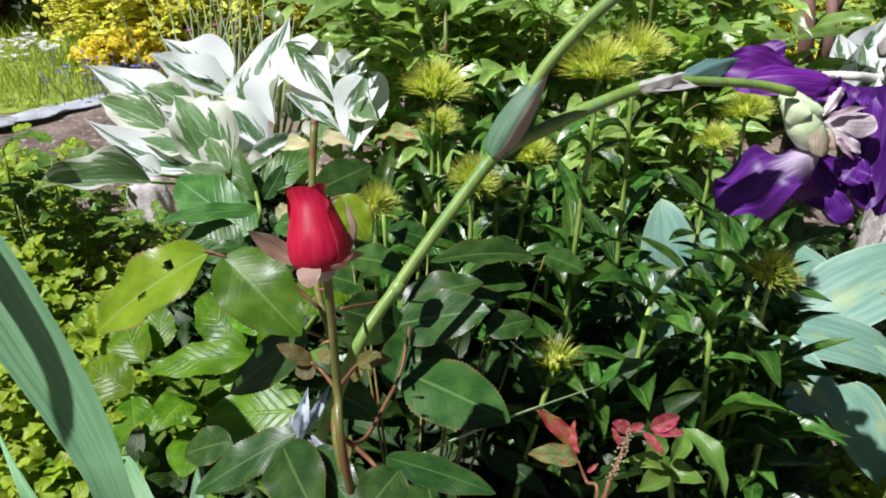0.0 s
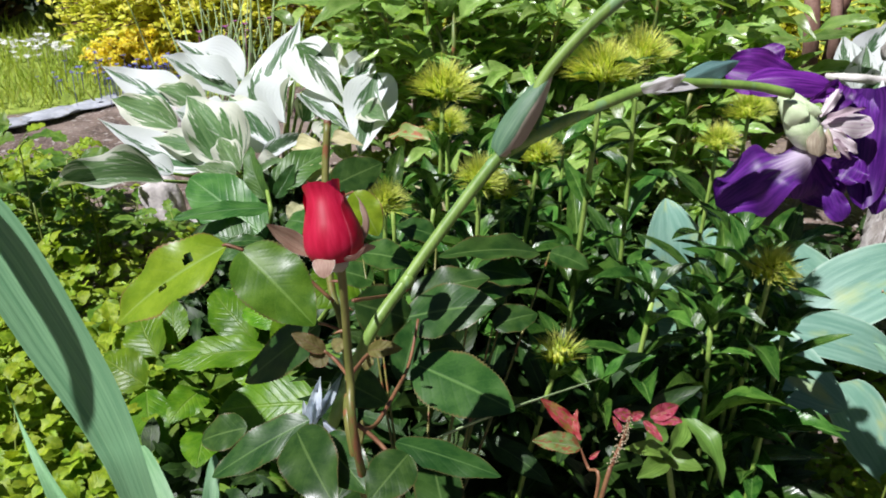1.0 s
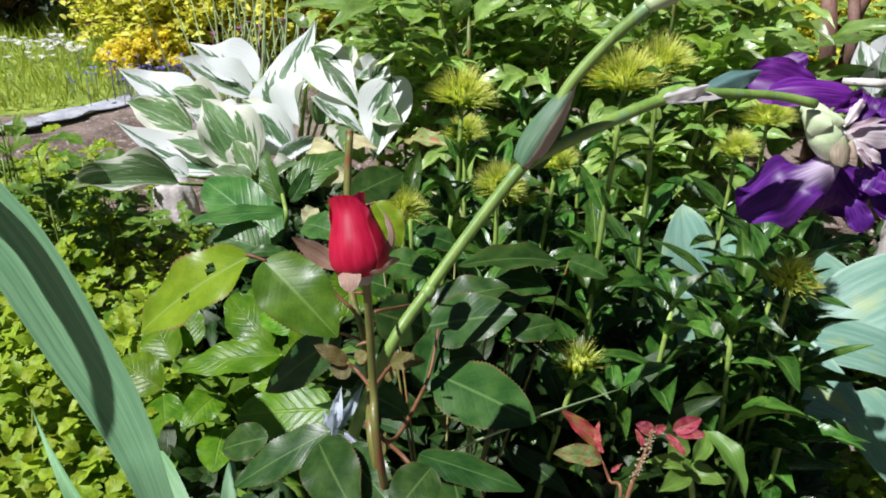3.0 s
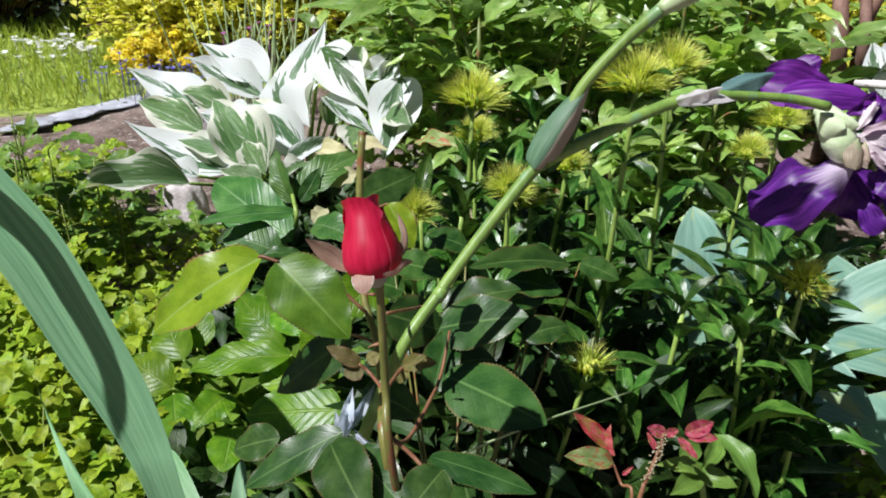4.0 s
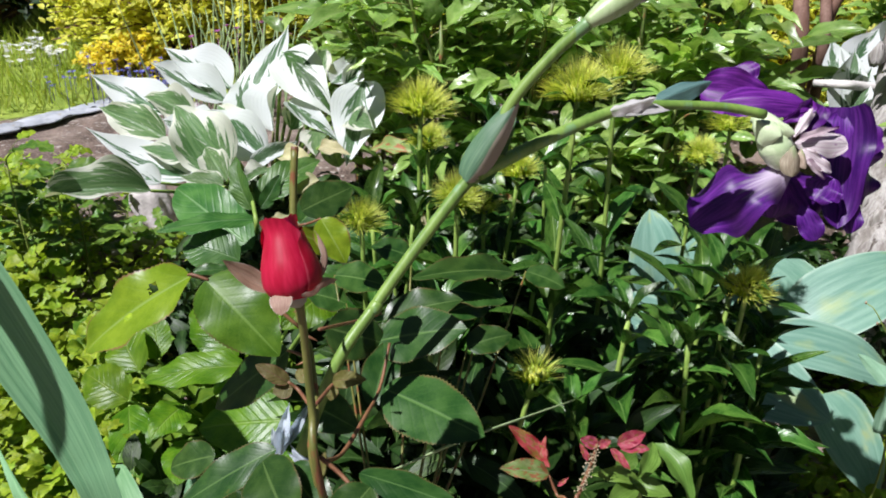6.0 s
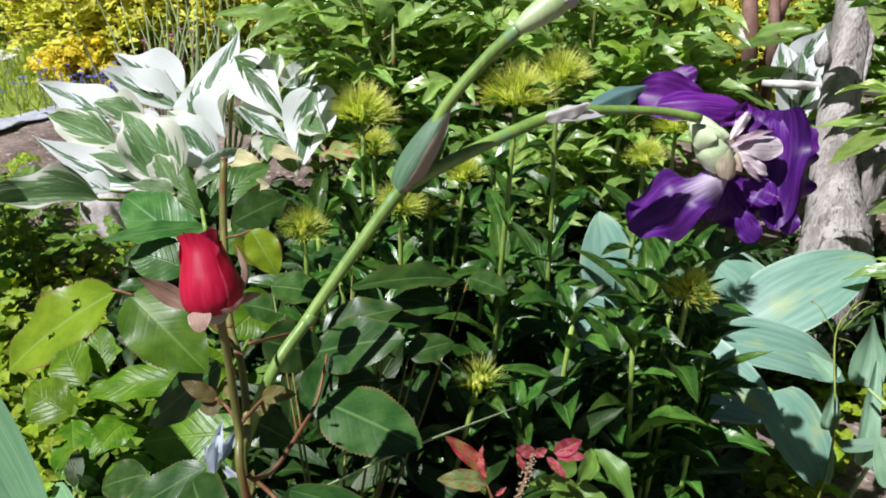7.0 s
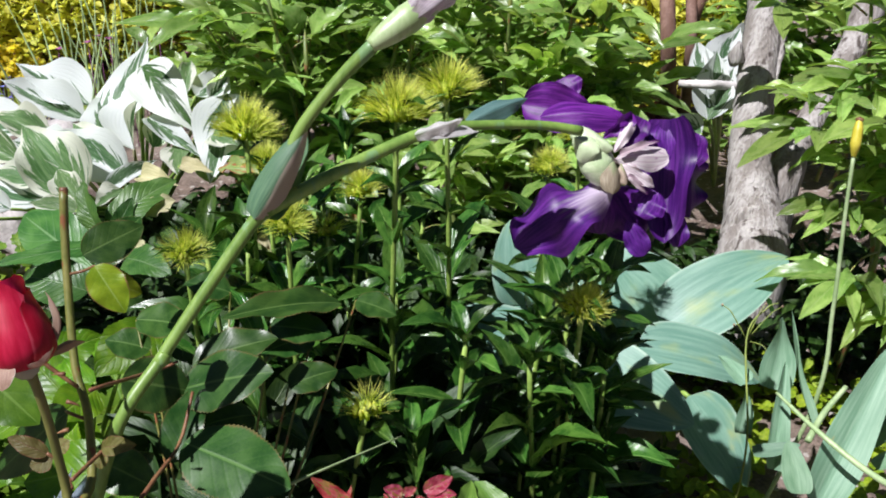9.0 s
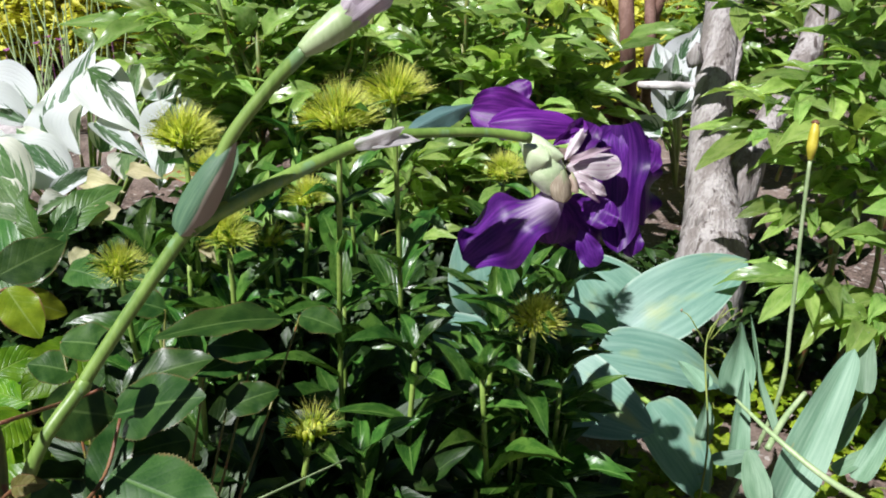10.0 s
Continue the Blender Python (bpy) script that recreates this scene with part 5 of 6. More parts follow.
# ---- red young rose shoot and small things before it ----
def build_shoot():
    c = (0.10, 0.42, 0)
    s = thing("rose_shoot", c, "young rose shoot with red leaves and aphids on its tip", "rose shoot")
    tube("stem", s, M_TWIG, [c, (0.105, 0.44, 0.25), (0.116, 0.44, 0.388), (0.111, 0.454, 0.394), (0.105, 0.459, 0.406)], [0.002, 0.0016, 0.0012, 0.0011, 0.0009], sides=8)
    tube("stem", s, M_TWIG, [(0.105, 0.44, 0.25), (0.118, 0.432, 0.394), (0.124, 0.441, 0.412), (0.13, 0.448, 0.427), (0.133, 0.453, 0.438)], [0.002, 0.0016, 0.0013, 0.0012, 0.001], "tip crowded with pale aphids", sides=8)
    olive = leaf_mesh("olive_leaf", M_RED_EDGE, shape="ovate", n=30, m=4, fold=0.12, arch=0.06, wave=0.03, teeth=0.10, tooth_n=15)
    for i, (b, t, w, nrm) in enumerate((
            ((0.104, 0.463, 0.415), (0.077, 0.471, 0.436), 0.0112, (0.3, -0.8, 0.5)), ((0.105, 0.459, 0.407), (0.072, 0.455, 0.413), 0.0150, (0.1, -0.55, 0.8)),
            ((0.105, 0.457, 0.414), (0.102, 0.47, 0.43), 0.0067, (-0.8, -0.6, 0.2)), ((0.134, 0.453, 0.437), (0.122, 0.454, 0.441), 0.0086, (0, -0.8, 0.6)),
            ((0.148, 0.453, 0.436), (0.166, 0.45, 0.438), 0.0079, (0, -0.6, 0.8)), ((0.146, 0.454, 0.438), (0.164, 0.458, 0.445), 0.0108, (0, -0.8, 0.6)),
            ((0.142, 0.453, 0.435), (0.154, 0.444, 0.426), 0.0058, (0.2, -0.8, 0.5)), ((0.133, 0.453, 0.437), (0.142, 0.455, 0.44), 0.0065, (0, -0.9, 0.4)),
            ((0.128, 0.449, 0.428), (0.122, 0.453, 0.438), 0.0043, (0, -0.9, 0.4)), ((0.111, 0.456, 0.4), (0.118, 0.459, 0.405), 0.0034, (0, -0.9, 0.4)))):
        leaf(s, olive if i == 1 else ROSE_RED[i % 3], b, t, w, nrm)
    r = random.Random(31)
    a, b = Vector((0.123, 0.44, 0.41)), Vector((0.134, 0.453, 0.438))
    pieces = []
    for i in range(110):
        k = r.random()
        p = a.lerp(b, k) + Vector((r.gauss(0, 0.0018), r.gauss(-0.0008, 0.0015), r.gauss(0, 0.0012)))
        pieces.append(Matrix.Translation(p) @ Matrix.Rotation(r.uniform(0, 3), 4, "Z"))
    bm = bmesh.new()
    for q in pieces:
        bmesh.ops.create_icosphere(bm, subdivisions=1, radius=0.0006, matrix=q @ Matrix.Diagonal((1.3, 0.8, 0.8, 1)))
    part("aphid_coating", bm, M_APHID, s, "pale aphids crowding the stem", kind="stuff")
    g = thing("grass_blade", (0.002, 0.463, 0.403), "single thin grass blade leaning across the rose leaves", "grass")
    tube("blade", g, M_CHIVE, [(-0.01, 0.451, 0.403), (0.053, 0.507, 0.397), (0.135, 0.573, 0.387)], [0.0014, 0.0019, 0.0008], sides=5, flat=0.5)


build_shoot()


def build_green_shoot():
    c = (0.20, 0.47, 0)
    p = thing("seedling", c, "bright green leafy seedling beside the red rose shoot", "seedling")
    me = family(3, "strap_leaf", M_LIGHT, shape="lance", n=14, m=3, fold=0.08, arch=0.14, wave=0.03, twist=0.4)
    tube("stem", p, M_SW_STEM, [c, (0.21, 0.48, 0.2), (0.166, 0.469, 0.396)], [0.0028, 0.0025, 0.002], sides=7)
    for i, (b, t, w, nrm) in enumerate((
            ((0.166, 0.47, 0.398), (0.18, 0.497, 0.408), 0.0155, (0.1, -0.9, 0.3)), ((0.168, 0.469, 0.396), (0.133, 0.461, 0.406), 0.0120, (0, -0.5, 0.85)),
            ((0.183, 0.501, 0.404), (0.205, 0.462, 0.376), 0.0178, (0.5, -0.7, 0.5)), ((0.164, 0.468, 0.394), (0.188, 0.458, 0.394), 0.0135, (0.1, -0.6, 0.8)),
            ((0.164, 0.467, 0.393), (0.141, 0.445, 0.395), 0.0150, (0, -0.6, 0.8)), ((0.153, 0.48, 0.398), (0.169, 0.493, 0.401), 0.0155, (0, -0.7, 0.7)))):
        leaf(p, me[i % 3], b, t, w, nrm)


build_green_shoot()


def build_withered():
    me = family(3, "withered_leaf", M_CREAM, shape="ovate", n=14, m=3, fold=0.15, arch=0.1, wave=0.08, waves=2.5)
    mr = leaf_mesh("withered_leaf", M_RED_EDGE, shape="lance", n=14, m=3, fold=0.12, arch=0.1, wave=0.05)
    for b, t, w, red in (((-0.017, 1.018, 0.434), (-0.089, 1.064, 0.423), 0.0247, True), ((-0.046, 0.946, 0.402), (-0.002, 0.898, 0.389), 0.0240, False), ((-0.047, 0.916, 0.385), (0.004, 0.887, 0.389), 0.0157, True),
                         ((0.073, 0.907, 0.423), (0.103, 0.889, 0.427), 0.0089, True), ((-0.192, 1.239, 0.313), (-0.237, 1.233, 0.29), 0.0326, False), ((-0.239, 1.203, 0.266), (-0.251, 1.173, 0.251), 0.0265, False)):
        ob = part("withered_leaf", mr if red else me[0], None, None, "", frame_of(b, t, w, (0.0, -0.6, 0.8)))
        tagged(ob, "green leaf with a red withered edge" if red else "cream dried leaf hanging among the stems", "leaf", "withered leaves")


build_withered()


def build_seed_stalk():
    """A thin branching stalk with small dry capsules beside the blue hosta."""
    p = thing("seed_stalk", (0.664, 1.028, 0), "thin pale stalk with small dry seed capsules", "weed")
    a, b = Vector((0.56, 0.853, 0.147)), Vector((0.569, 0.924, 0.253))
    tube("stalk", p, M_WEED_STEM, [Vector((a.x, a.y, 0)), a, b, (0.594, 0.938, 0.288), (0.608, 0.939, 0.295)], [0.0016, 0.0014, 0.0012, 0.0010, 0.0007], sides=5)
    for q in ((0.54, 0.945, 0.29), (0.593, 0.94, 0.293), (0.613, 0.937, 0.291), (0.588, 0.896, 0.246), (0.554, 0.933, 0.268)):
        root = b + (Vector(q) - b) * 0.15
        tube("stalk", p, M_WEED_STEM, [root, root.lerp(Vector(q), 0.6) + Vector((0, 0, 0.006)), q], [0.0009, 0.0007, 0.0006], sides=4, steps=3)
        part("capsule", blob((0, 0, 0), (0.0017, 0.0017, 0.0026), 2, 0.3, 1), M_LITTER, p, "", Matrix.Translation(q))


build_seed_stalk()
# ---- sweet william ----
def bristle_head(seed, count=230, spread=0.44):
    """A cushion of fine needles that stand up and out from small green buds."""
    r = random.Random(seed)
    needle = leaf_grid("needle", n=3, m=1, fold=0.01, arch=0.0, droop=0.10)
    pieces = []
    for i in range(count):
        yaw, q = r.uniform(0, 6.2832), math.sqrt(r.random())
        out = tilt_dir(yaw, 0)
        b = out * q * spread + Vector((0, 0, 0.30 * (1 - q * q) - 0.12))
        d = (out * q * r.uniform(0.6, 1.5) + Vector((r.gauss(0, 0.22), r.gauss(0, 0.22), r.uniform(0.5, 1.2) - 0.5 * q))).normalized()
        ln = r.uniform(0.38, 0.72)
        pieces.append(moved(needle, frame_of(b, b + d * ln, r.uniform(0.015, 0.026), (d.y * 0.5, -d.x * 0.5 - 0.3, 0.8))))
    for i in range(26):
        yaw, q = r.uniform(0, 6.2832), math.sqrt(r.random()) * 0.9
        b = tilt_dir(yaw, 0) * q * spread + Vector((0, 0, -0.15))
        pieces.append(tube_data([b, b + Vector((0, 0, 0.2)), b + Vector((0, 0, 0.42 - 0.2 * q))], [0.05, 0.075, 0.02], 2, 5))
    return pieces


HEADS = [joined("flower_head", bristle_head(i * 7 + 1, c), M_BRISTLE) for i, c in enumerate((700, 560, 620, 190))]


def sweet_william(rng, base, top, size, leaf_len=0.075, kind=0, bare=0.0):
    """One plant: a jointed stem, pairs of lance leaves and a bristly bud head."""
    b, t = Vector(base), Vector(top)
    p = thing("sweet_william", base, "sweet william in green bud, with a bristly head", "sweet william", "sweet williams")
    mid = b.lerp(t, 0.5) + Vector((rng.uniform(-0.015, 0.015), rng.uniform(-0.01, 0.01), 0))
    tube("stem", p, M_SW_STEM, [b, mid, t], [0.0030, 0.0026, 0.0024], sides=7, steps=5)
    line = spline([b, mid, t], 12)
    n = max(4, int((t - b).length / 0.045))
    yaw = rng.uniform(0, 3.14)
    for i in range(n):
        k = (i + 0.6) / n
        if k < bare:
            continue
        q = line[min(int(k * (len(line) - 1)), len(line) - 1)]
        yaw += 1.57 + rng.uniform(-0.3, 0.3)
        ln = leaf_len * rng.uniform(0.75, 1.2) * (1.0 - 0.45 * max(0, k - 0.7) / 0.3)
        for s in (0, math.pi):
            d = tilt_dir(yaw + s + rng.uniform(-0.25, 0.25), rng.uniform(0.05, 0.75))
            leaf(p, rng.choice(SW_LEAF), q, q + d * ln * rng.uniform(0.85, 1.15), ln * rng.uniform(0.24, 0.34), (0, 0, 1) if d.z < 0.9 else (0, -1, 0.2))
    if not size:
        for i in range(4):
            d = tilt_dir(i * 1.57 + yaw, rng.uniform(0.3, 0.9)) * leaf_len * rng.uniform(0.5, 0.8)
            leaf(p, rng.choice(SW_LEAF), t - Vector((0, 0, 0.004)), t + d, d.length * 0.3, (0, 0, 1))
    if size:
        size *= 0.86
        m = Matrix.Translation(t) @ Matrix.Rotation(rng.uniform(0, 6.28), 4, "Z") @ Matrix.Rotation(rng.uniform(-0.2, 0.2), 4, "X") @ Matrix.Diagonal((size, size, size * 1.15, 1))
        part("flower_head", HEADS[kind], None, p, "yellow-green bristly bud head", m)
        for i in range(5):
            d = tilt_dir(i * 1.256 + rng.uniform(-0.3, 0.3), rng.uniform(-0.1, 0.5))
            leaf(p, rng.choice(SW_LEAF), t - Vector((0, 0, 0.006)), t + d * size * rng.uniform(0.8, 1.2), 0.006, (0, 0, 1))
    return p


def build_sweet_williams():
    rng = random.Random(77)
    for top, size, kind in (
            ((-0.007, 0.819, 0.552), 0.046, 0), ((-0.004, 0.902, 0.491), 0.034, 1), ((0.133, 0.717, 0.599), 0.044, 0), ((0.18, 0.816, 0.592), 0.046, 2),
            ((0.308, 0.944, 0.473), 0.034, 1), ((0.352, 0.992, 0.498), 0.042, 2), ((0.291, 0.674, 0.441), 0.034, 1), ((0.107, 0.623, 0.377), 0.034, 3),
            ((0.033, 0.766, 0.481), 0.036, 1), ((0.098, 0.876, 0.471), 0.034, 1), ((-0.058, 0.75, 0.458), 0.034, 1), ((0.061, 0.874, 0.425), 0.030, 3)):
        t = Vector(top)
        foot = (t.x + rng.uniform(-0.03, 0.03), t.y + rng.uniform(0.0, 0.05), 0)
        sweet_william(rng, foot, t, size, 0.078, kind, 0.35)
    for x, y, z in ((0.25, 0.74, 0.32), (0.29, 0.80, 0.27), (0.32, 0.76, 0.28), (0.285, 0.70, 0.42), (0.27, 0.73, 0.40), (0.325, 0.70, 0.36), (0.25, 0.68, 0.38), (0.34, 0.72, 0.30), (0.30, 0.80, 0.41), (0.33, 0.79, 0.40), (0.31, 0.84, 0.39), (0.335, 0.76, 0.41)):
        sweet_william(rng, (x, y + 0.02, 0), (x, y, z), 0, 0.092, 0, 0.05)
    # plants that have no head in view: the dense dark middle of the clump
    for i in range(34):
        x, y = rng.uniform(-0.05, 0.19), rng.uniform(0.62, 1.10)
        z = rng.uniform(0.24, 0.42) + 0.10 * (y - 0.62)
        if x > 0.26 and y < 0.85:
            z *= 0.6
        sweet_william(rng, (x, y, 0), (x + rng.uniform(-0.03, 0.03), y + rng.uniform(-0.03, 0.02), z), 0, 0.092, 0, 0.25)


build_sweet_williams()


# ---- peony shrubs ----
def compound_leaf(p, rng, root, out, size, leaflets):
    """A peony leaf: a stalk that forks into three, each with three lance leaflets."""
    d = out.normalized()
    side = d.cross(Vector((0, 0, 1))).normalized()
    if side.length < 0.1:
        side = Vector((1, 0, 0))
    node = root + d * size * 0.55
    tube("stalk", p, M_PEONY_STEM, [root, root.lerp(node, 0.6) + Vector((0, 0, 0.008)), node], [0.0018, 0.0014, 0.001], sides=5, steps=3)
    for ang in (-0.85, 0.0, 0.85):
        dd = (d * math.cos(ang) + side * math.sin(ang) + Vector((0, 0, rng.uniform(-0.15, 0.15)))).normalized()
        q = node + dd * size * (0.16 if ang else 0.26)
        for k in range(3 if leaflets > 3 else 1):
            a2 = (0, -0.6, 0.6)[k] + rng.uniform(-0.15, 0.15)
            s2 = dd.cross(Vector((0, 0, 1))).normalized()
            d3 = (dd * math.cos(a2) + s2 * math.sin(a2) + Vector((0, 0, rng.uniform(-0.35, 0.10)))).normalized()
            ln = size * (0.70 if k == 0 else 0.55) * rng.uniform(0.8, 1.15)
            b = node.lerp(q, 0.9 if k == 0 else 0.5)
            leaf(p, rng.choice(PEONY), b, b + d3 * ln, ln * rng.uniform(0.22, 0.32), Vector((rng.uniform(-0.4, 0.2), rng.uniform(-0.7, 0.0), 1)))


def peony(seed, center, spread, height, stems, per, size, label, front=0.5, dense=0):
    rng = random.Random(seed)
    c = Vector(center)
    p = thing("peony", (c.x, c.y, 0), label, "peony", "peonies")
    ends, one = [], [leaf_grid("lance", n=8, m=1, fold=0.05, arch=0.12, wave=0.03, twist=w, seed=3) for w in (-0.4, 0.0, 0.4)]
    for i in range(stems):
        a = rng.uniform(0, 6.283)
        rr = math.sqrt(rng.random())
        foot = c + Vector((math.cos(a) * spread[0] * rr * 0.4, math.sin(a) * spread[1] * rr * 0.4, 0))
        top = c + Vector((math.cos(a) * spread[0] * rr, math.sin(a) * spread[1] * rr, height * rng.uniform(0.75, 1.1)))
        mid = foot.lerp(top, 0.5) + Vector((0, 0, 0.04))
        tube("stem", p, M_PEONY_STEM, [foot, mid, top], [0.0056, 0.0050, 0.0034], sides=6, steps=5)
        ends.append(top)
        line = spline([foot, mid, top], 10)
        for k in range(per):
            f = 0.38 + 0.6 * (k + rng.random() * 0.6) / per
            q = line[min(int(f * 20), 20)]
            out = tilt_dir(rng.uniform(3.4, 6.0) if rng.random() < front else rng.uniform(0, 6.28), rng.uniform(0.0, 0.7))
            compound_leaf(p, rng, q, out, size * rng.uniform(0.8, 1.15), 9 if rng.random() < 0.6 else 3)
    pieces = []
    for i in range(dense):
        t = rng.choice(ends)
        q = c.lerp(t, rng.uniform(0.45, 1.0)) + Vector((rng.gauss(0, 0.06), rng.gauss(0, 0.06), 0))
        q.z = t.z * rng.uniform(0.25, 1.08)
        yaw = rng.uniform(0, 6.28)
        for k in (-0.6, 0.0, 0.6):
            d = tilt_dir(yaw + k, rng.uniform(-0.3, 0.5)) * size * rng.uniform(0.4, 0.62)
            pieces.append(moved(rng.choice(one), frame_of(q, q + d, d.length * rng.uniform(0.26, 0.38), Vector((rng.uniform(-0.5, 0.2), rng.uniform(-0.6, 0.1), 1)))))
    if pieces:
        part("inner_foliage", joined("inner_foliage", pieces, M_PEONY_IN), None, p, kind="stuff")
    return p


GREEN = "leafy green peony bush with long pointed leaflets"
peony(1, (0.06, 1.62, 0), (0.34, 0.24), 0.62, 12, 5, 0.15, GREEN, dense=110)
peony(2, (0.36, 1.66, 0), (0.22, 0.20), 0.60, 11, 5, 0.15, GREEN, dense=110)
peony(3, (0.26, 1.98, 0), (0.55, 0.22), 0.68, 12, 4, 0.16, GREEN, dense=260)
peony(4, (1.42, 1.80, 0), (0.36, 0.22), 0.64, 8, 4, 0.16, GREEN, dense=300)
peony(6, (0.33, 1.45, 0), (0.20, 0.09), 0.46, 6, 4, 0.12, "low green peony bush with pointed leaflets", dense=60)
peony(7, (0.10, 2.35, 0), (0.55, 0.2), 0.66, 6, 3, 0.17, GREEN, dense=340)
peony(9, (1.22, 2.15, 0), (0.30, 0.22), 0.62, 6, 4, 0.15, GREEN, dense=300)
peony(8, (-0.22, 1.95, 0), (0.25, 0.18), 0.52, 6, 4, 0.14, GREEN, dense=200)


def build_right_peony():
    """The peony beside the post, leaf by leaf."""
    rng = random.Random(19)
    c = Vector((0.90, 1.20, 0))
    p = thing("peony", c, "peony with pale green leaflets beside the weathered post", "peony", "peonies")
    stems = [
        ((0.87, 1.19, 0), (0.816, 1.086, 0.303), (0.798, 1.159, 0.478), (0.805, 1.239, 0.649)), ((0.95, 1.22, 0), (0.885, 1.085, 0.248), (0.9, 1.16, 0.411), (0.915, 1.235, 0.573)),
        ((0.88, 1.22, 0), (0.836, 1.119, 0.26), (0.817, 1.163, 0.349), (0.817, 1.221, 0.426)), ((0.97, 1.16, 0), (0.867, 1.014, 0.233), (0.891, 1.057, 0.332), (0.908, 1.095, 0.417)),
    ]
    for s in stems:
        tube("stem", p, M_PEONY_STEM, s, [0.0045, 0.0040, 0.0034, 0.0022], "reddish green stem", sides=7, steps=5)
    leaves = [
        ((0.799, 1.149, 0.457), (-1.0, -0.3, 0.1), 0.16), ((0.799, 1.154, 0.467), (0.6, -0.7, 0.1), 0.14),
        ((0.803, 1.226, 0.598), (-0.8, 0.4, 0.4), 0.12), ((0.805, 1.212, 0.592), (0.8, -0.4, 0.3), 0.16), ((0.835, 1.168, 0.483), (1.0, -0.2, 0.2), 0.14),
        ((0.814, 1.083, 0.296), (-0.8, -0.6, -0.1), 0.14), ((0.819, 1.075, 0.281), (-0.2, -0.9, -0.3), 0.13), ((0.879, 1.084, 0.267), (-0.3, -0.9, 0.0), 0.14),
        ((0.89, 1.119, 0.322), (-0.7, -0.6, 0.2), 0.14), ((0.897, 1.154, 0.396), (-0.6, -0.7, 0.2), 0.14), ((0.802, 1.146, 0.356), (-0.6, -0.7, 0.0), 0.13),
        ((0.811, 1.162, 0.393), (-0.5, -0.7, 0.3), 0.12), ((0.91, 1.204, 0.507), (-0.7, -0.5, 0.4), 0.16),
        ((0.909, 1.173, 0.44), (0.2, -0.9, 0.2), 0.14),
        ((0.809, 1.367, 0.591), (-0.9, -0.3, 0.1), 0.16), ((0.888, 1.252, 0.602), (-0.4, -0.8, 0.3), 0.15), ((0.881, 1.034, 0.257), (-0.7, -0.6, 0.0), 0.14),
        ((0.86, 1.24, 0.50), (-0.5, -0.6, 0.2), 0.15), ((0.90, 1.26, 0.46), (-0.3, -0.8, 0.1), 0.14), ((0.93, 1.28, 0.54), (-0.6, -0.6, 0.3), 0.15), ((0.86, 1.22, 0.42), (0.1, -0.9, 0.1), 0.13),
        ((0.95, 1.25, 0.60), (-0.5, -0.7, 0.1), 0.15), ((0.90, 1.20, 0.50), (-1.0, -0.2, 0.05), 0.17), ((0.93, 1.30, 0.44), (-0.8, -0.4, 0.2), 0.14), ((0.98, 1.24, 0.53), (-0.8, -0.5, 0.1), 0.15), ((0.89, 1.27, 0.38), (-0.2, -0.9, -0.1), 0.13),
    ]
    for root, out, size in leaves:
        compound_leaf(p, rng, Vector(root), Vector(out), size, 9)
    for s in stems:
        line = spline(s, 8)
        for k in range(3):
            q = line[rng.randint(13, 23)]
            compound_leaf(p, rng, q, tilt_dir(rng.uniform(3.3, 5.8), rng.uniform(-0.1, 0.5)), rng.uniform(0.13, 0.17), 9)


build_right_peony()


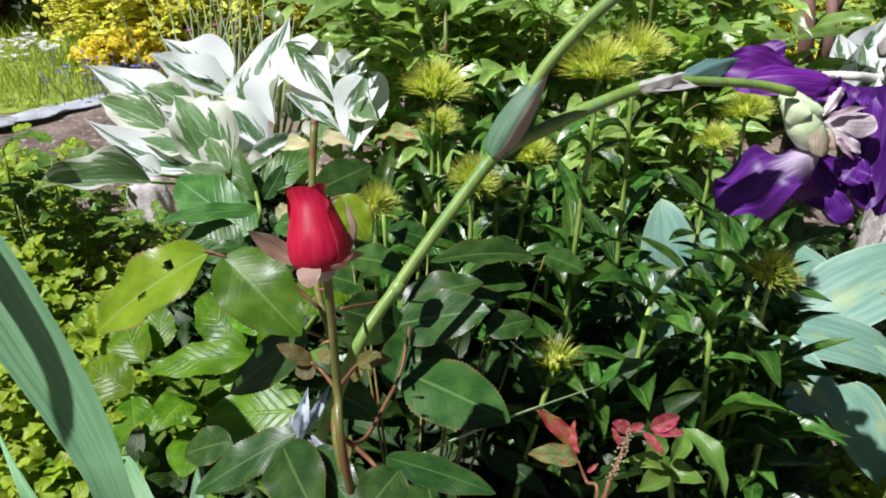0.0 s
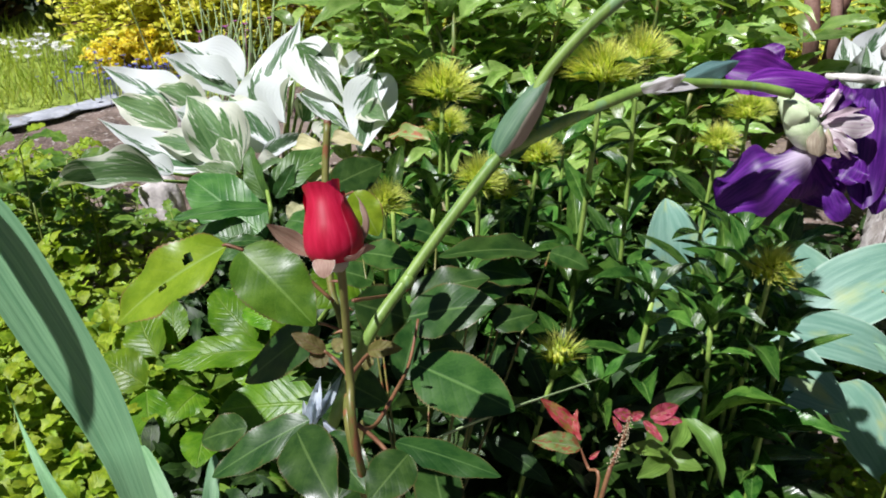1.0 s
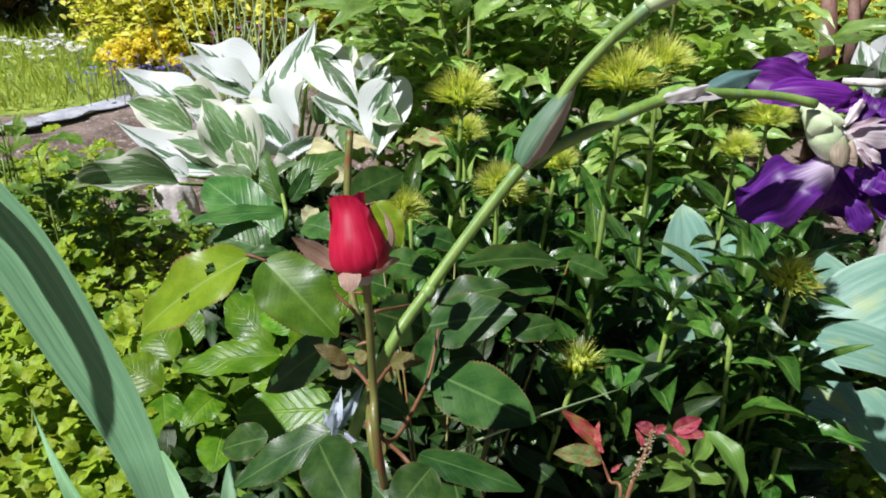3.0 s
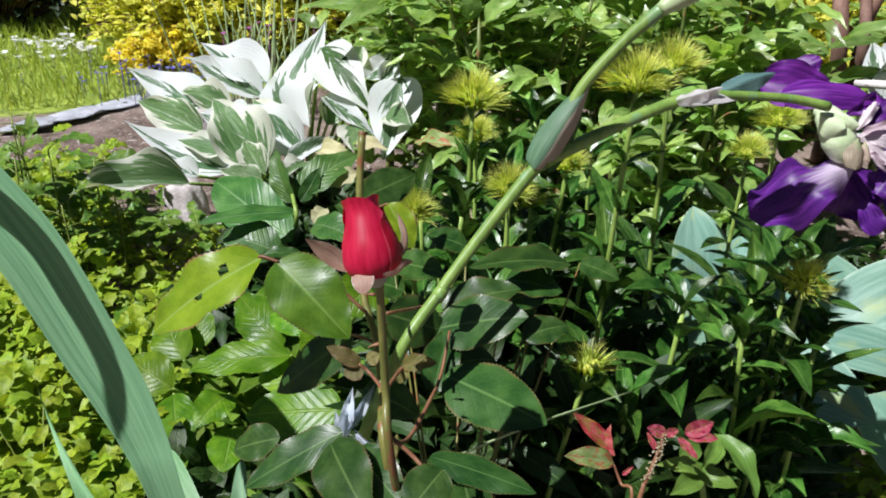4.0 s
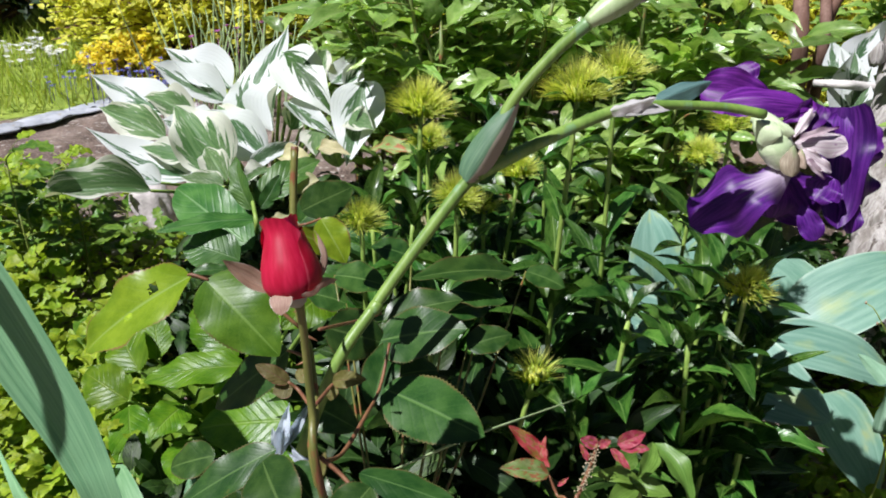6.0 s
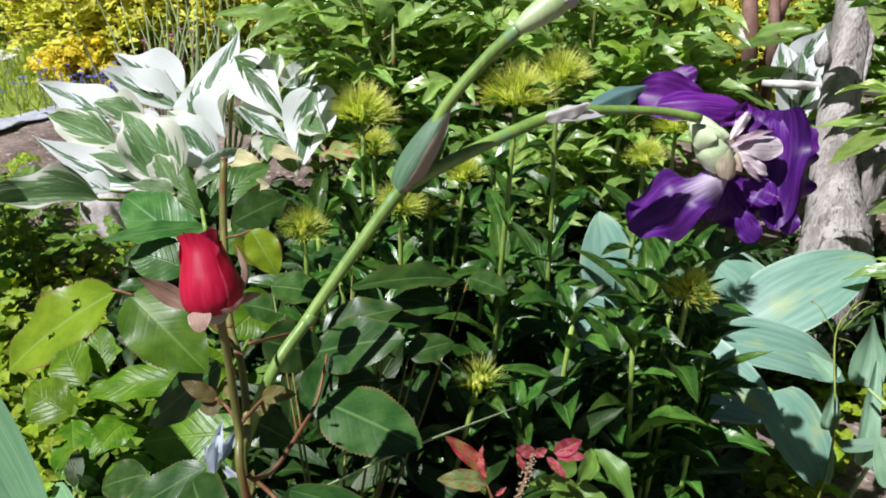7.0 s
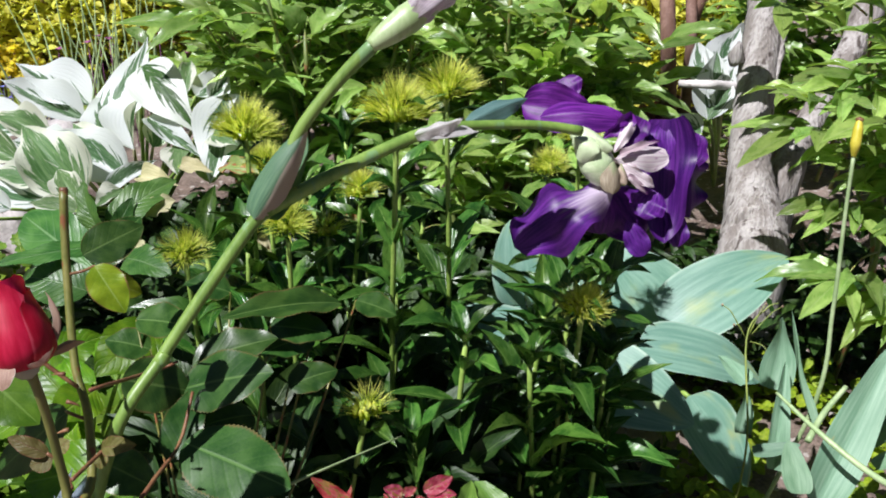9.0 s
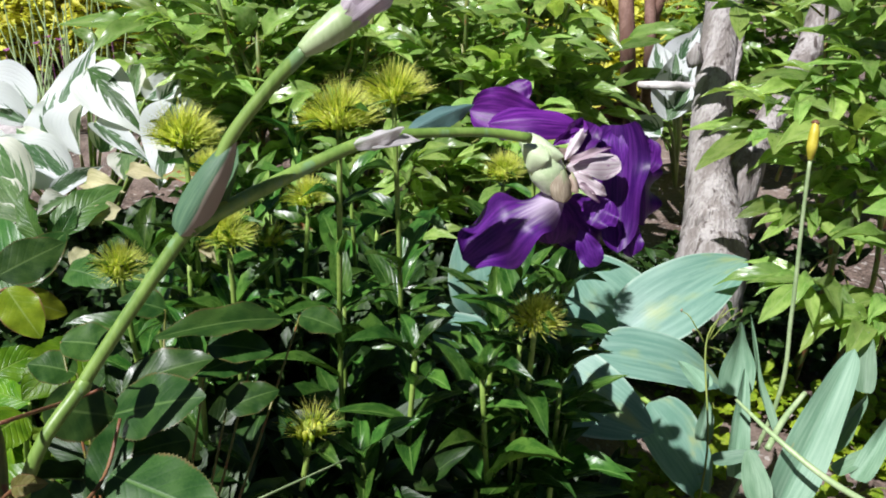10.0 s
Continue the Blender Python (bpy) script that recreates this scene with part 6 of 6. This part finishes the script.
# ---- broad-leaved plants at the foot of the hosta ----
def build_broad():
    c = (-0.427, 1.638, 0)
    a = thing("hydrangea", (c[0], c[1], 0), "young hydrangea with broad toothed dark green leaves", "hydrangea")
    rows = [
        ((-0.284, 1.16, 0.226), (-0.445, 1.301, 0.265), 0.0949, (-0.1, -0.7, 0.7), 0), ((-0.285, 1.207, 0.281), (-0.197, 1.28, 0.331), 0.0592, (-0.2, -0.7, 0.7), 1),
        ((-0.287, 1.185, 0.28), (-0.321, 1.236, 0.347), 0.0368, (-0.3, -0.9, 0.2), 2), ((-0.275, 1.161, 0.275), (-0.402, 1.09, 0.28), 0.0334, (0, -0.5, 0.85), 3),
        ((-0.286, 1.098, 0.236), (-0.376, 1.12, 0.248), 0.0716, (-0.1, -0.6, 0.8), 1), ((-0.274, 1.186, 0.282), (-0.251, 1.229, 0.323), 0.0265, (0.3, -0.9, 0.1), 0),
        ((-0.243, 1.137, 0.267), (-0.165, 1.077, 0.271), 0.0497, (0, -0.6, 0.8), 2), ((-0.074, 0.965, 0.328), (-0.111, 0.971, 0.346), 0.0428, (0, -0.8, 0.6), 3),
    ]
    for b, t, w, nrm, i in rows:
        leaf(a, BROAD_D[i], b, t, w, nrm)
    tube("stem", a, M_SW_STEM, [(c[0], c[1], 0), (-0.276, 1.162, 0.254), (-0.291, 1.204, 0.298)], [0.004, 0.0036, 0.003], sides=7)
    c = (-0.29, 0.992, 0)
    b_ = thing("hydrangea", (c[0], c[1], 0), "low hydrangea with bright green broad veined leaves", "hydrangea")
    rows = [
        ((-0.196, 0.793, 0.258), (-0.312, 0.786, 0.235), 0.0422, (0, -0.5, 0.85), 0), ((-0.211, 0.813, 0.255), (-0.277, 0.877, 0.283), 0.0527, (0, -0.75, 0.65), 1),
        ((-0.176, 0.797, 0.289), (-0.228, 0.827, 0.288), 0.0303, (0, -0.7, 0.7), 2), ((-0.122, 0.706, 0.253), (-0.23, 0.72, 0.226), 0.0662, (0, -0.6, 0.8), 3),
        ((-0.343, 0.806, 0.186), (-0.306, 0.722, 0.144), 0.0491, (0.2, -0.85, 0.45), 0), ((-0.348, 0.817, 0.186), (-0.413, 0.852, 0.199), 0.0544, (0, -0.7, 0.7), 1),
        ((-0.34, 0.84, 0.212), (-0.382, 0.904, 0.235), 0.0555, (0.1, -0.85, 0.4), 2), ((-0.327, 0.864, 0.214), (-0.341, 0.913, 0.249), 0.0420, (0, -0.9, 0.3), 3),
        ((-0.192, 0.769, 0.231), (-0.235, 0.813, 0.236), 0.0383, (0, -0.8, 0.6), 1), ((-0.278, 0.81, 0.188), (-0.302, 0.759, 0.176), 0.0457, (0, -0.6, 0.8), 2),
        ((-0.261, 0.77, 0.171), (-0.256, 0.709, 0.158), 0.0500, (0, -0.6, 0.8), 3), ((-0.234, 0.83, 0.226), (-0.167, 0.771, 0.232), 0.0387, (0, -0.7, 0.7), 0),
        ((-0.276, 0.911, 0.238), (-0.22, 0.954, 0.251), 0.0471, (0, -0.7, 0.7), 2),
        ((-0.08, 0.71, 0.405), (-0.119, 0.66, 0.387), 0.0480, (0, -0.75, 0.65), 1), ((-0.12, 0.66, 0.374), (-0.141, 0.62, 0.373), 0.0400, (0.1, -0.7, 0.7), 3), ((-0.143, 0.789, 0.316), (-0.179, 0.842, 0.314), 0.0313, (0, -0.7, 0.7), 1),
    ]
    for b, t, w, nrm, i in rows:
        leaf(b_, BROAD[i], b, t, w, nrm)
        bv, g = Vector(b), Vector((c[0], c[1], 0))
        tube("stalk", b_, M_SW_STEM, [g, bv.lerp(g, 0.4), bv], [0.0035, 0.003, 0.0018], sides=6, steps=4)


build_broad()


# ---- weeds ----
def weed(rng, at, height, count, size, round_leaf=False):
    p = thing("weed", at, "bright yellow-green lobed weed growing from the soil", "weed", "weeds along the bed")
    b = Vector(at)
    for i in range(count):
        yaw, rise = rng.uniform(0, 6.28), rng.uniform(0.5, 1.35)
        tip = b + tilt_dir(yaw, rise) * height * rng.uniform(0.5, 1.05)
        mid = b.lerp(tip, 0.5) + Vector((0, 0, 0.02 * height / 0.1))
        tube("stalk", p, M_WEED_STEM, [b, mid, tip], [0.0014, 0.0011, 0.0008], sides=4, steps=3)
        for k in range(3):
            a = yaw + (0, 0.9, -0.9)[k] + rng.uniform(-0.2, 0.2)
            d = tilt_dir(a, rng.uniform(-0.25, 0.4))
            ln = size * rng.uniform(0.7, 1.15) * (1.0 if k == 0 else 0.8)
            leaf(p, rng.choice(WEED_R if round_leaf else WEED), tip, tip + d * ln, ln * rng.uniform(0.6, 0.85), (rng.uniform(-0.3, 0.3), rng.uniform(-0.5, 0), 1))


def build_weeds():
    rng = random.Random(41)
    n = 0
    while n < 60:
        x, y = rng.uniform(-0.95, -0.28), rng.uniform(0.62, 1.75)
        if x > -0.36 - 0.25 * (y - 0.62) or (x > -0.74 and y > 1.18):
            continue
        tall = 0.10 + 0.08 * rng.random()
        weed(rng, (x, y, 0), tall, rng.randint(3, 5), rng.uniform(0.022, 0.038))
        n += 1
    for g in ((-1.084, 1.895, 0), (-1.021, 1.945, 0), (-1.187, 2.007, 0), (-1.179, 1.881, 0)):
        weed(rng, (g[0] * 0.9, g[1] * 0.9, 0), 0.17, 5, 0.05)
    for _ in range(22):
        x, y = rng.uniform(0.45, 0.95), rng.uniform(0.72, 1.15)
        weed(rng, (x, y, 0), rng.uniform(0.03, 0.08), 3, rng.uniform(0.014, 0.026), True)
    for _ in range(14):
        x, y = rng.uniform(-0.25, 0.3), rng.uniform(0.5, 0.8)
        weed(rng, (x, y, 0), rng.uniform(0.06, 0.14), 4, rng.uniform(0.02, 0.035), True)


build_weeds()


def carpet(name, label, category, seed, count, xs, ys, zs, size, shape, mat, keep, slim=0.35, lobes=0):
    """Low foliage too thick to count."""
    r = random.Random(seed)
    kinds = [leaf_grid(shape, n=6, m=1 if not lobes else 2, fold=r.uniform(0, 0.15), arch=0.12, wave=0.04, lobes=lobes, seed=i) for i in range(4)]
    pieces = []
    while len(pieces) < count:
        x, y = r.uniform(*xs), r.uniform(*ys)
        if not keep(x, y):
            continue
        clump = 0.5 + 0.5 * noise.noise(Vector((x * 9, y * 9, seed)))
        q = Vector((x, y, zs[0] + (zs[1] - zs[0]) * r.random() * (0.35 + 0.65 * clump)))
        d = tilt_dir(r.uniform(0, 6.28), r.uniform(-0.3, 0.9)) * r.uniform(*size)
        pieces.append(moved(r.choice(kinds), frame_of(q, q + d, d.length * slim * r.uniform(0.8, 1.2), Vector((r.uniform(-0.5, 0.5), r.uniform(-0.7, 0.2), 1)))))
    tagged(part(name, joined(name, pieces, mat), None, None), label, category, kind="stuff")


# low filler leaves whose darkened colour carries the shade under the plants
carpet("undergrowth", "dense low green foliage, darkened as if shaded, between the sweet williams", "foliage", 3, 4200, (-0.12, 0.42), (0.60, 1.35), (0.01, 0.24), (0.03, 0.075), "lance", M_SW_SHADE, lambda x, y: not (x > 0.20 and y < 1.0))
carpet("undergrowth", "taller foliage darkened as shade within the sweet williams", "foliage", 9, 900, (-0.08, 0.34), (0.62, 1.0), (0.20, 0.36), (0.05, 0.085), "lance", M_SW_SHADE, lambda x, y: not (x > 0.20 and y < 1.0), 0.3)
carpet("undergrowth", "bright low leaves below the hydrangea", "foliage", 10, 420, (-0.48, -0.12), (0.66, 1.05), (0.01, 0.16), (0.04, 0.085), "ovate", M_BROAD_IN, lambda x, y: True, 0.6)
carpet("undergrowth", "low green foliage below the roses", "foliage", 4, 900, (-0.32, 0.12), (0.52, 0.75), (0.01, 0.20), (0.03, 0.06), "ovate", M_SW_SHADE, lambda x, y: True, 0.5)
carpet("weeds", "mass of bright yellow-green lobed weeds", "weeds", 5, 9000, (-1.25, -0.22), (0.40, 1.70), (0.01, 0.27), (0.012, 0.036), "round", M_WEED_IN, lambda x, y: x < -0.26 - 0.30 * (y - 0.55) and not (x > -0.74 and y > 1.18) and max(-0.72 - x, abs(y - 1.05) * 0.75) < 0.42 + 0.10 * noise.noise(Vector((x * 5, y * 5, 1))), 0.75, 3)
carpet("undergrowth", "green foliage between hosta and peony", "foliage", 6, 3600, (-0.40, 0.42), (1.02, 1.58), (0.01, 0.27), (0.03, 0.07), "lance", M_SW_SHADE, lambda x, y: x > -0.45 + 0.35 * (y - 1.0))
carpet("undergrowth", "small weeds over the soil by the post", "weeds", 7, 2200, (0.50, 1.2), (0.75, 1.4), (0.0, 0.07), (0.012, 0.03), "round", M_WEED_IN, lambda x, y: noise.noise(Vector((x * 6, y * 6, 0))) > -0.05, 0.7)


carpet("undergrowth", "green foliage with shade in its colour at the foot of the hosta", "foliage", 8, 2200, (-0.45, -0.06), (1.15, 1.72), (0.0, 0.20), (0.02, 0.055), "ovate", M_SW_SHADE, lambda x, y: True, 0.5)


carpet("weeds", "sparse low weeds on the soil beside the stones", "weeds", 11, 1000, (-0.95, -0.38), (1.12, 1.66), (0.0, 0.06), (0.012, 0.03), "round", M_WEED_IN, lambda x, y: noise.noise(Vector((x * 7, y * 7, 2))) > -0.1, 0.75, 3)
# added dark leaves stand in for the black shade at the post's foot
carpet("undergrowth", "foliage coloured dark as shade round the foot of the post", "foliage", 12, 1100, (0.52, 1.05), (1.18, 1.55), (0.0, 0.17), (0.03, 0.07), "lance", M_SW_SHADE, lambda x, y: True)


carpet("undergrowth", "low foliage darkened as shade before the blue hosta", "foliage", 13, 1100, (0.14, 0.46), (0.46, 0.92), (0.0, 0.13), (0.03, 0.065), "lance", M_SW_SHADE, lambda x, y: True)


def build_litter():
    rng = random.Random(52)
    for i in range(46):
        x, y = rng.uniform(-0.5, 1.0), rng.uniform(0.6, 1.7)
        b = Vector((x, y, rng.uniform(0.008, 0.02)))
        d = tilt_dir(rng.uniform(0, 6.28), rng.uniform(-0.1, 0.2)) * rng.uniform(0.025, 0.055)
        ob = part("dead_leaf", rng.choice(LITTER), None, None, "", frame_of(b, b + d, d.length * 0.5, (rng.uniform(-0.4, 0.4), rng.uniform(-0.5, 0.3), 1)))
        tagged(ob, "dry brown fallen leaf on the soil", "leaf", "fallen leaves")


build_litter()


# ---- golden shrub, grassy clump, stand-in hedge ----
def leafy_shrub(name, label, category, center, size, count, leaf_size, mat, seed, bark=M_BARK, picked=160):
    """Twigs from one foot and a crown of small leaves in clumps, with gaps."""
    r = random.Random(seed)
    c = Vector(center)
    p = thing(name, (c.x, c.y, 0), label, category)
    one = leaf_grid("ovate", n=4, m=1, fold=0.15, arch=0.08)
    pieces, twigs = [], []
    mesh = leaf_mesh("leaf", mat, shape="ovate", n=4, m=1, fold=0.15, arch=0.08)
    shoots = max(24, count // 34)
    done = 0
    for i in range(shoots):
        yaw = r.uniform(0, 6.283)
        rr = r.random() ** 0.6
        tip = c + Vector((math.cos(yaw) * size[0] * rr, math.sin(yaw) * size[1] * rr, size[2] * (1.05 - 0.6 * rr * rr) * r.uniform(0.22, 1.08)))
        foot = Vector((c.x + 0.15 * (tip.x - c.x), c.y + 0.15 * (tip.y - c.y), 0))
        mid = foot.lerp(tip, 0.55) + Vector((0, 0, 0.12 * size[2]))
        twigs.append(tube_data([foot, mid, tip], [0.006, 0.004, 0.002], 3, 5))
        line = spline([foot, mid, tip], 12)
        for k in range(count // shoots):
            q = line[int(24 * (0.30 + 0.70 * r.random() ** 0.6))]
            q = q + Vector((r.gauss(0, 0.03), r.gauss(0, 0.03), r.gauss(0, 0.025))) * (size[2] / 0.6)
            d = tilt_dir(r.uniform(0, 6.28), r.uniform(-0.4, 1.0)) * leaf_size * r.uniform(0.6, 1.3)
            m = frame_of(q, q + d, d.length * r.uniform(0.45, 0.7), (r.uniform(-0.6, 0.6), r.uniform(-0.8, 0.3), 1))
            if done < picked and q.y < c.y and k % 5 == 0:
                part("leaf", mesh, None, p, "", m)
                done += 1
            else:
                pieces.append(moved(one, m))
    part("twig_tangle", joined("twig_tangle", twigs, bark), None, p, kind="stuff")
    part("crown", joined("crown", pieces, mat), None, p, kind="stuff")
    return p


leafy_shrub("golden_shrub", "dense golden-leaved shrub at the lawn's edge", "shrub", (-1.10, 3.40, 0), (0.62, 0.42, 0.62), 18000, 0.036, M_YELLOW, 3)
leafy_shrub("orange_shrub", "small orange-yellow shrub below the golden one", "shrub", (-1.20, 3.00, 0), (0.22, 0.14, 0.17), 3000, 0.024, M_ORANGE, 4)
leafy_shrub("golden_shrub", "golden-leaved shrub behind the hosta", "shrub", (-0.25, 3.6, 0), (0.8, 0.4, 0.55), 4200, 0.040, M_YELLOW, 6)
leafy_shrub("golden_shrub", "golden-leaved shrub behind the peonies", "shrub", (1.02, 2.75, 0), (0.42, 0.30, 0.62), 5200, 0.036, M_YELLOW, 7)
# added hedge stands in for the dark shade on the far lawn
leafy_shrub("hedge", "added dark hedge standing in for shade at the back of the lawn", "hedge", (-2.384, 3.932, 0), (1.0, 0.35, 0.9), 9000, 0.06, M_SHADE_HEDGE, 8)


def build_tuft():
    """The upright rush-like leaves behind the hosta."""
    r = random.Random(61)
    c = Vector((-0.69, 2.62, 0))
    p = thing("chives", (c.x, c.y, 0), "clump of upright blue-green chive leaves", "chives")
    for i in range(34):
        b = c + Vector((r.gauss(0, 0.10), r.gauss(0, 0.08), 0))
        yaw = r.uniform(0, 6.28)
        t = b + tilt_dir(yaw, r.uniform(1.2, 1.5)) * r.uniform(0.28, 0.50)
        tube("leaf", p, M_CHIVE, [b, b.lerp(t, 0.5) + Vector((0, 0, 0.015)), t], [0.0042, 0.0038, 0.0010], sides=5, steps=3, flat=0.4)


build_tuft()


def build_tall_weeds():
    """Dark lobed weeds on long stalks between the bright weeds and the hosta."""
    rng = random.Random(88)
    dark = family(5, "weed_leaf", M_WEED_DARK, shape="round", n=14, m=3, fold=(0.0, 0.15), arch=(0.02, 0.18), wave=(0.03, 0.08), lobes=3)
    for g, h in (((-1.05, 1.649, 0), 0.19), ((-0.97, 1.598, 0), 0.17), ((-0.885, 1.579, 0), 0.13), ((-0.791, 1.591, 0), 0.09), ((-0.71, 1.544, 0), 0.08), ((-1.093, 1.612, 0), 0.19), ((-0.79, 1.48, 0), 0.12), ((-0.855, 1.446, 0), 0.15),
                 ((-0.731, 1.691, 0), 0.05), ((-0.806, 1.714, 0), 0.05), ((-0.662, 1.579, 0), 0.06), ((-0.58, 1.589, 0), 0.06),
                 ((-0.79, 1.30, 0), 0.34), ((-0.735, 1.30, 0), 0.31), ((-0.69, 1.35, 0), 0.27), ((-0.67, 1.40, 0), 0.27), ((-0.75, 1.20, 0), 0.32), ((-0.66, 1.20, 0), 0.25), ((-0.83, 1.36, 0), 0.34), ((-0.77, 1.33, 0), 0.32), ((-0.70, 1.27, 0), 0.22)):
        p = thing("weed", (g[0], g[1], 0), "dark green lobed weed on long stalks", "weed", "dark weeds")
        b = Vector((g[0], g[1], 0))
        top = b + Vector((rng.uniform(-0.02, 0.02), rng.uniform(-0.02, 0.02), h))
        tube("stalk", p, M_WEED_STEM, [b, b.lerp(top, 0.5) + Vector((0.005, 0, 0)), top], [0.0024, 0.002, 0.0014], sides=5, steps=4)
        for k in range(9):
            f = 0.3 + 0.7 * k / 8
            q = b.lerp(top, f)
            d = tilt_dir(rng.uniform(0, 6.28), rng.uniform(0.0, 0.7))
            e = q + d * 0.03
            tube("stalk", p, M_WEED_STEM, [q, q.lerp(e, 0.5) + Vector((0, 0, 0.003)), e], [0.0012, 0.001, 0.0008], sides=4, steps=2)
            ln = rng.uniform(0.035, 0.065)
            leaf(p, rng.choice(dark), e, e + (d + Vector((0, 0, -0.35))).normalized() * ln, ln * rng.uniform(0.55, 0.8), (rng.uniform(-0.3, 0.3), rng.uniform(-0.5, 0), 1))


build_tall_weeds()


def build_peony_fronds():
    """Long peony stems and broad upper leaves that stand before the rest."""
    rng = random.Random(90)
    p = thing("peony", (-0.131, 2.14, 0), "peony with arching reddish stems and broad upper leaves", "peony", "peonies")
    base = Vector((-0.131, 2.14, 0))
    for q, t in (((-0.032, 1.539, 0.438), (-0.11, 1.661, 0.563)), ((-0.018, 1.534, 0.43), (-0.029, 1.633, 0.568)), ((0.056, 1.59, 0.447), (0.017, 1.65, 0.566)), ((-0.088, 1.548, 0.446), (-0.16, 1.551, 0.507)), ((0.127, 1.575, 0.43), (0.149, 1.634, 0.56)), ((0.208, 1.564, 0.423), (0.251, 1.621, 0.553))):
        qv = Vector(q)
        tube("stem", p, M_PEONY_STEM, [base, base.lerp(qv, 0.6) + Vector((0, 0, 0.05)), qv, t], [0.005, 0.0045, 0.0042, 0.0032], "reddish green stem", sides=7, steps=5)
    for b, t, w, nrm in (((-0.151, 1.536, 0.524), (-0.331, 1.508, 0.524), 0.0431, (-0.1, -0.5, 0.85)), ((-0.179, 1.514, 0.52), (-0.27, 1.484, 0.532), 0.0388, (-0.2, -0.7, 0.7)), ((-0.137, 1.526, 0.507), (-0.23, 1.533, 0.502), 0.0209, (0, -0.5, 0.85)),
                         ((-0.084, 1.505, 0.426), (-0.181, 1.472, 0.43), 0.0324, (0, -0.5, 0.85)), ((-0.036, 1.497, 0.419), (-0.128, 1.497, 0.447), 0.0381, (-0.2, -0.6, 0.8)), ((-0.107, 1.571, 0.49), (-0.175, 1.597, 0.533), 0.0394, (-0.2, -0.6, 0.8)),
                         ((-0.009, 1.562, 0.492), (0.052, 1.547, 0.543), 0.0394, (0.0, -0.6, 0.8)), ((-0.029, 1.568, 0.501), (-0.063, 1.561, 0.549), 0.0434, (0.0, -0.6, 0.8)), ((0.047, 1.612, 0.493), (0.128, 1.55, 0.496), 0.0449, (0.0, -0.6, 0.8)),
                         ((0.138, 1.609, 0.504), (0.226, 1.538, 0.489), 0.0510, (0.0, -0.6, 0.8)), ((0.23, 1.597, 0.498), (0.315, 1.547, 0.527), 0.0489, (0.0, -0.6, 0.8)), ((0.149, 1.617, 0.523), (0.09, 1.583, 0.557), 0.0449, (0.0, -0.6, 0.8)), ((0.017, 1.641, 0.548), (0.079, 1.567, 0.521), 0.0408, (0.0, -0.6, 0.8)),
                         ((0.453, 1.586, 0.522), (0.345, 1.553, 0.546), 0.0489, (-0.2, -0.6, 0.8)), ((0.493, 1.57, 0.495), (0.402, 1.51, 0.467), 0.0489, (-0.2, -0.6, 0.8))):
        leaf(p, rng.choice(PEONY), b, t, w * 1.1, nrm)
        bv = Vector(b)
        tube("stalk", p, M_PEONY_STEM, [bv, bv.lerp(base, 0.15) + Vector((0, 0, 0.01)), bv.lerp(base, 0.35)], [0.0016, 0.0018, 0.002], sides=5, steps=3)


build_peony_fronds()
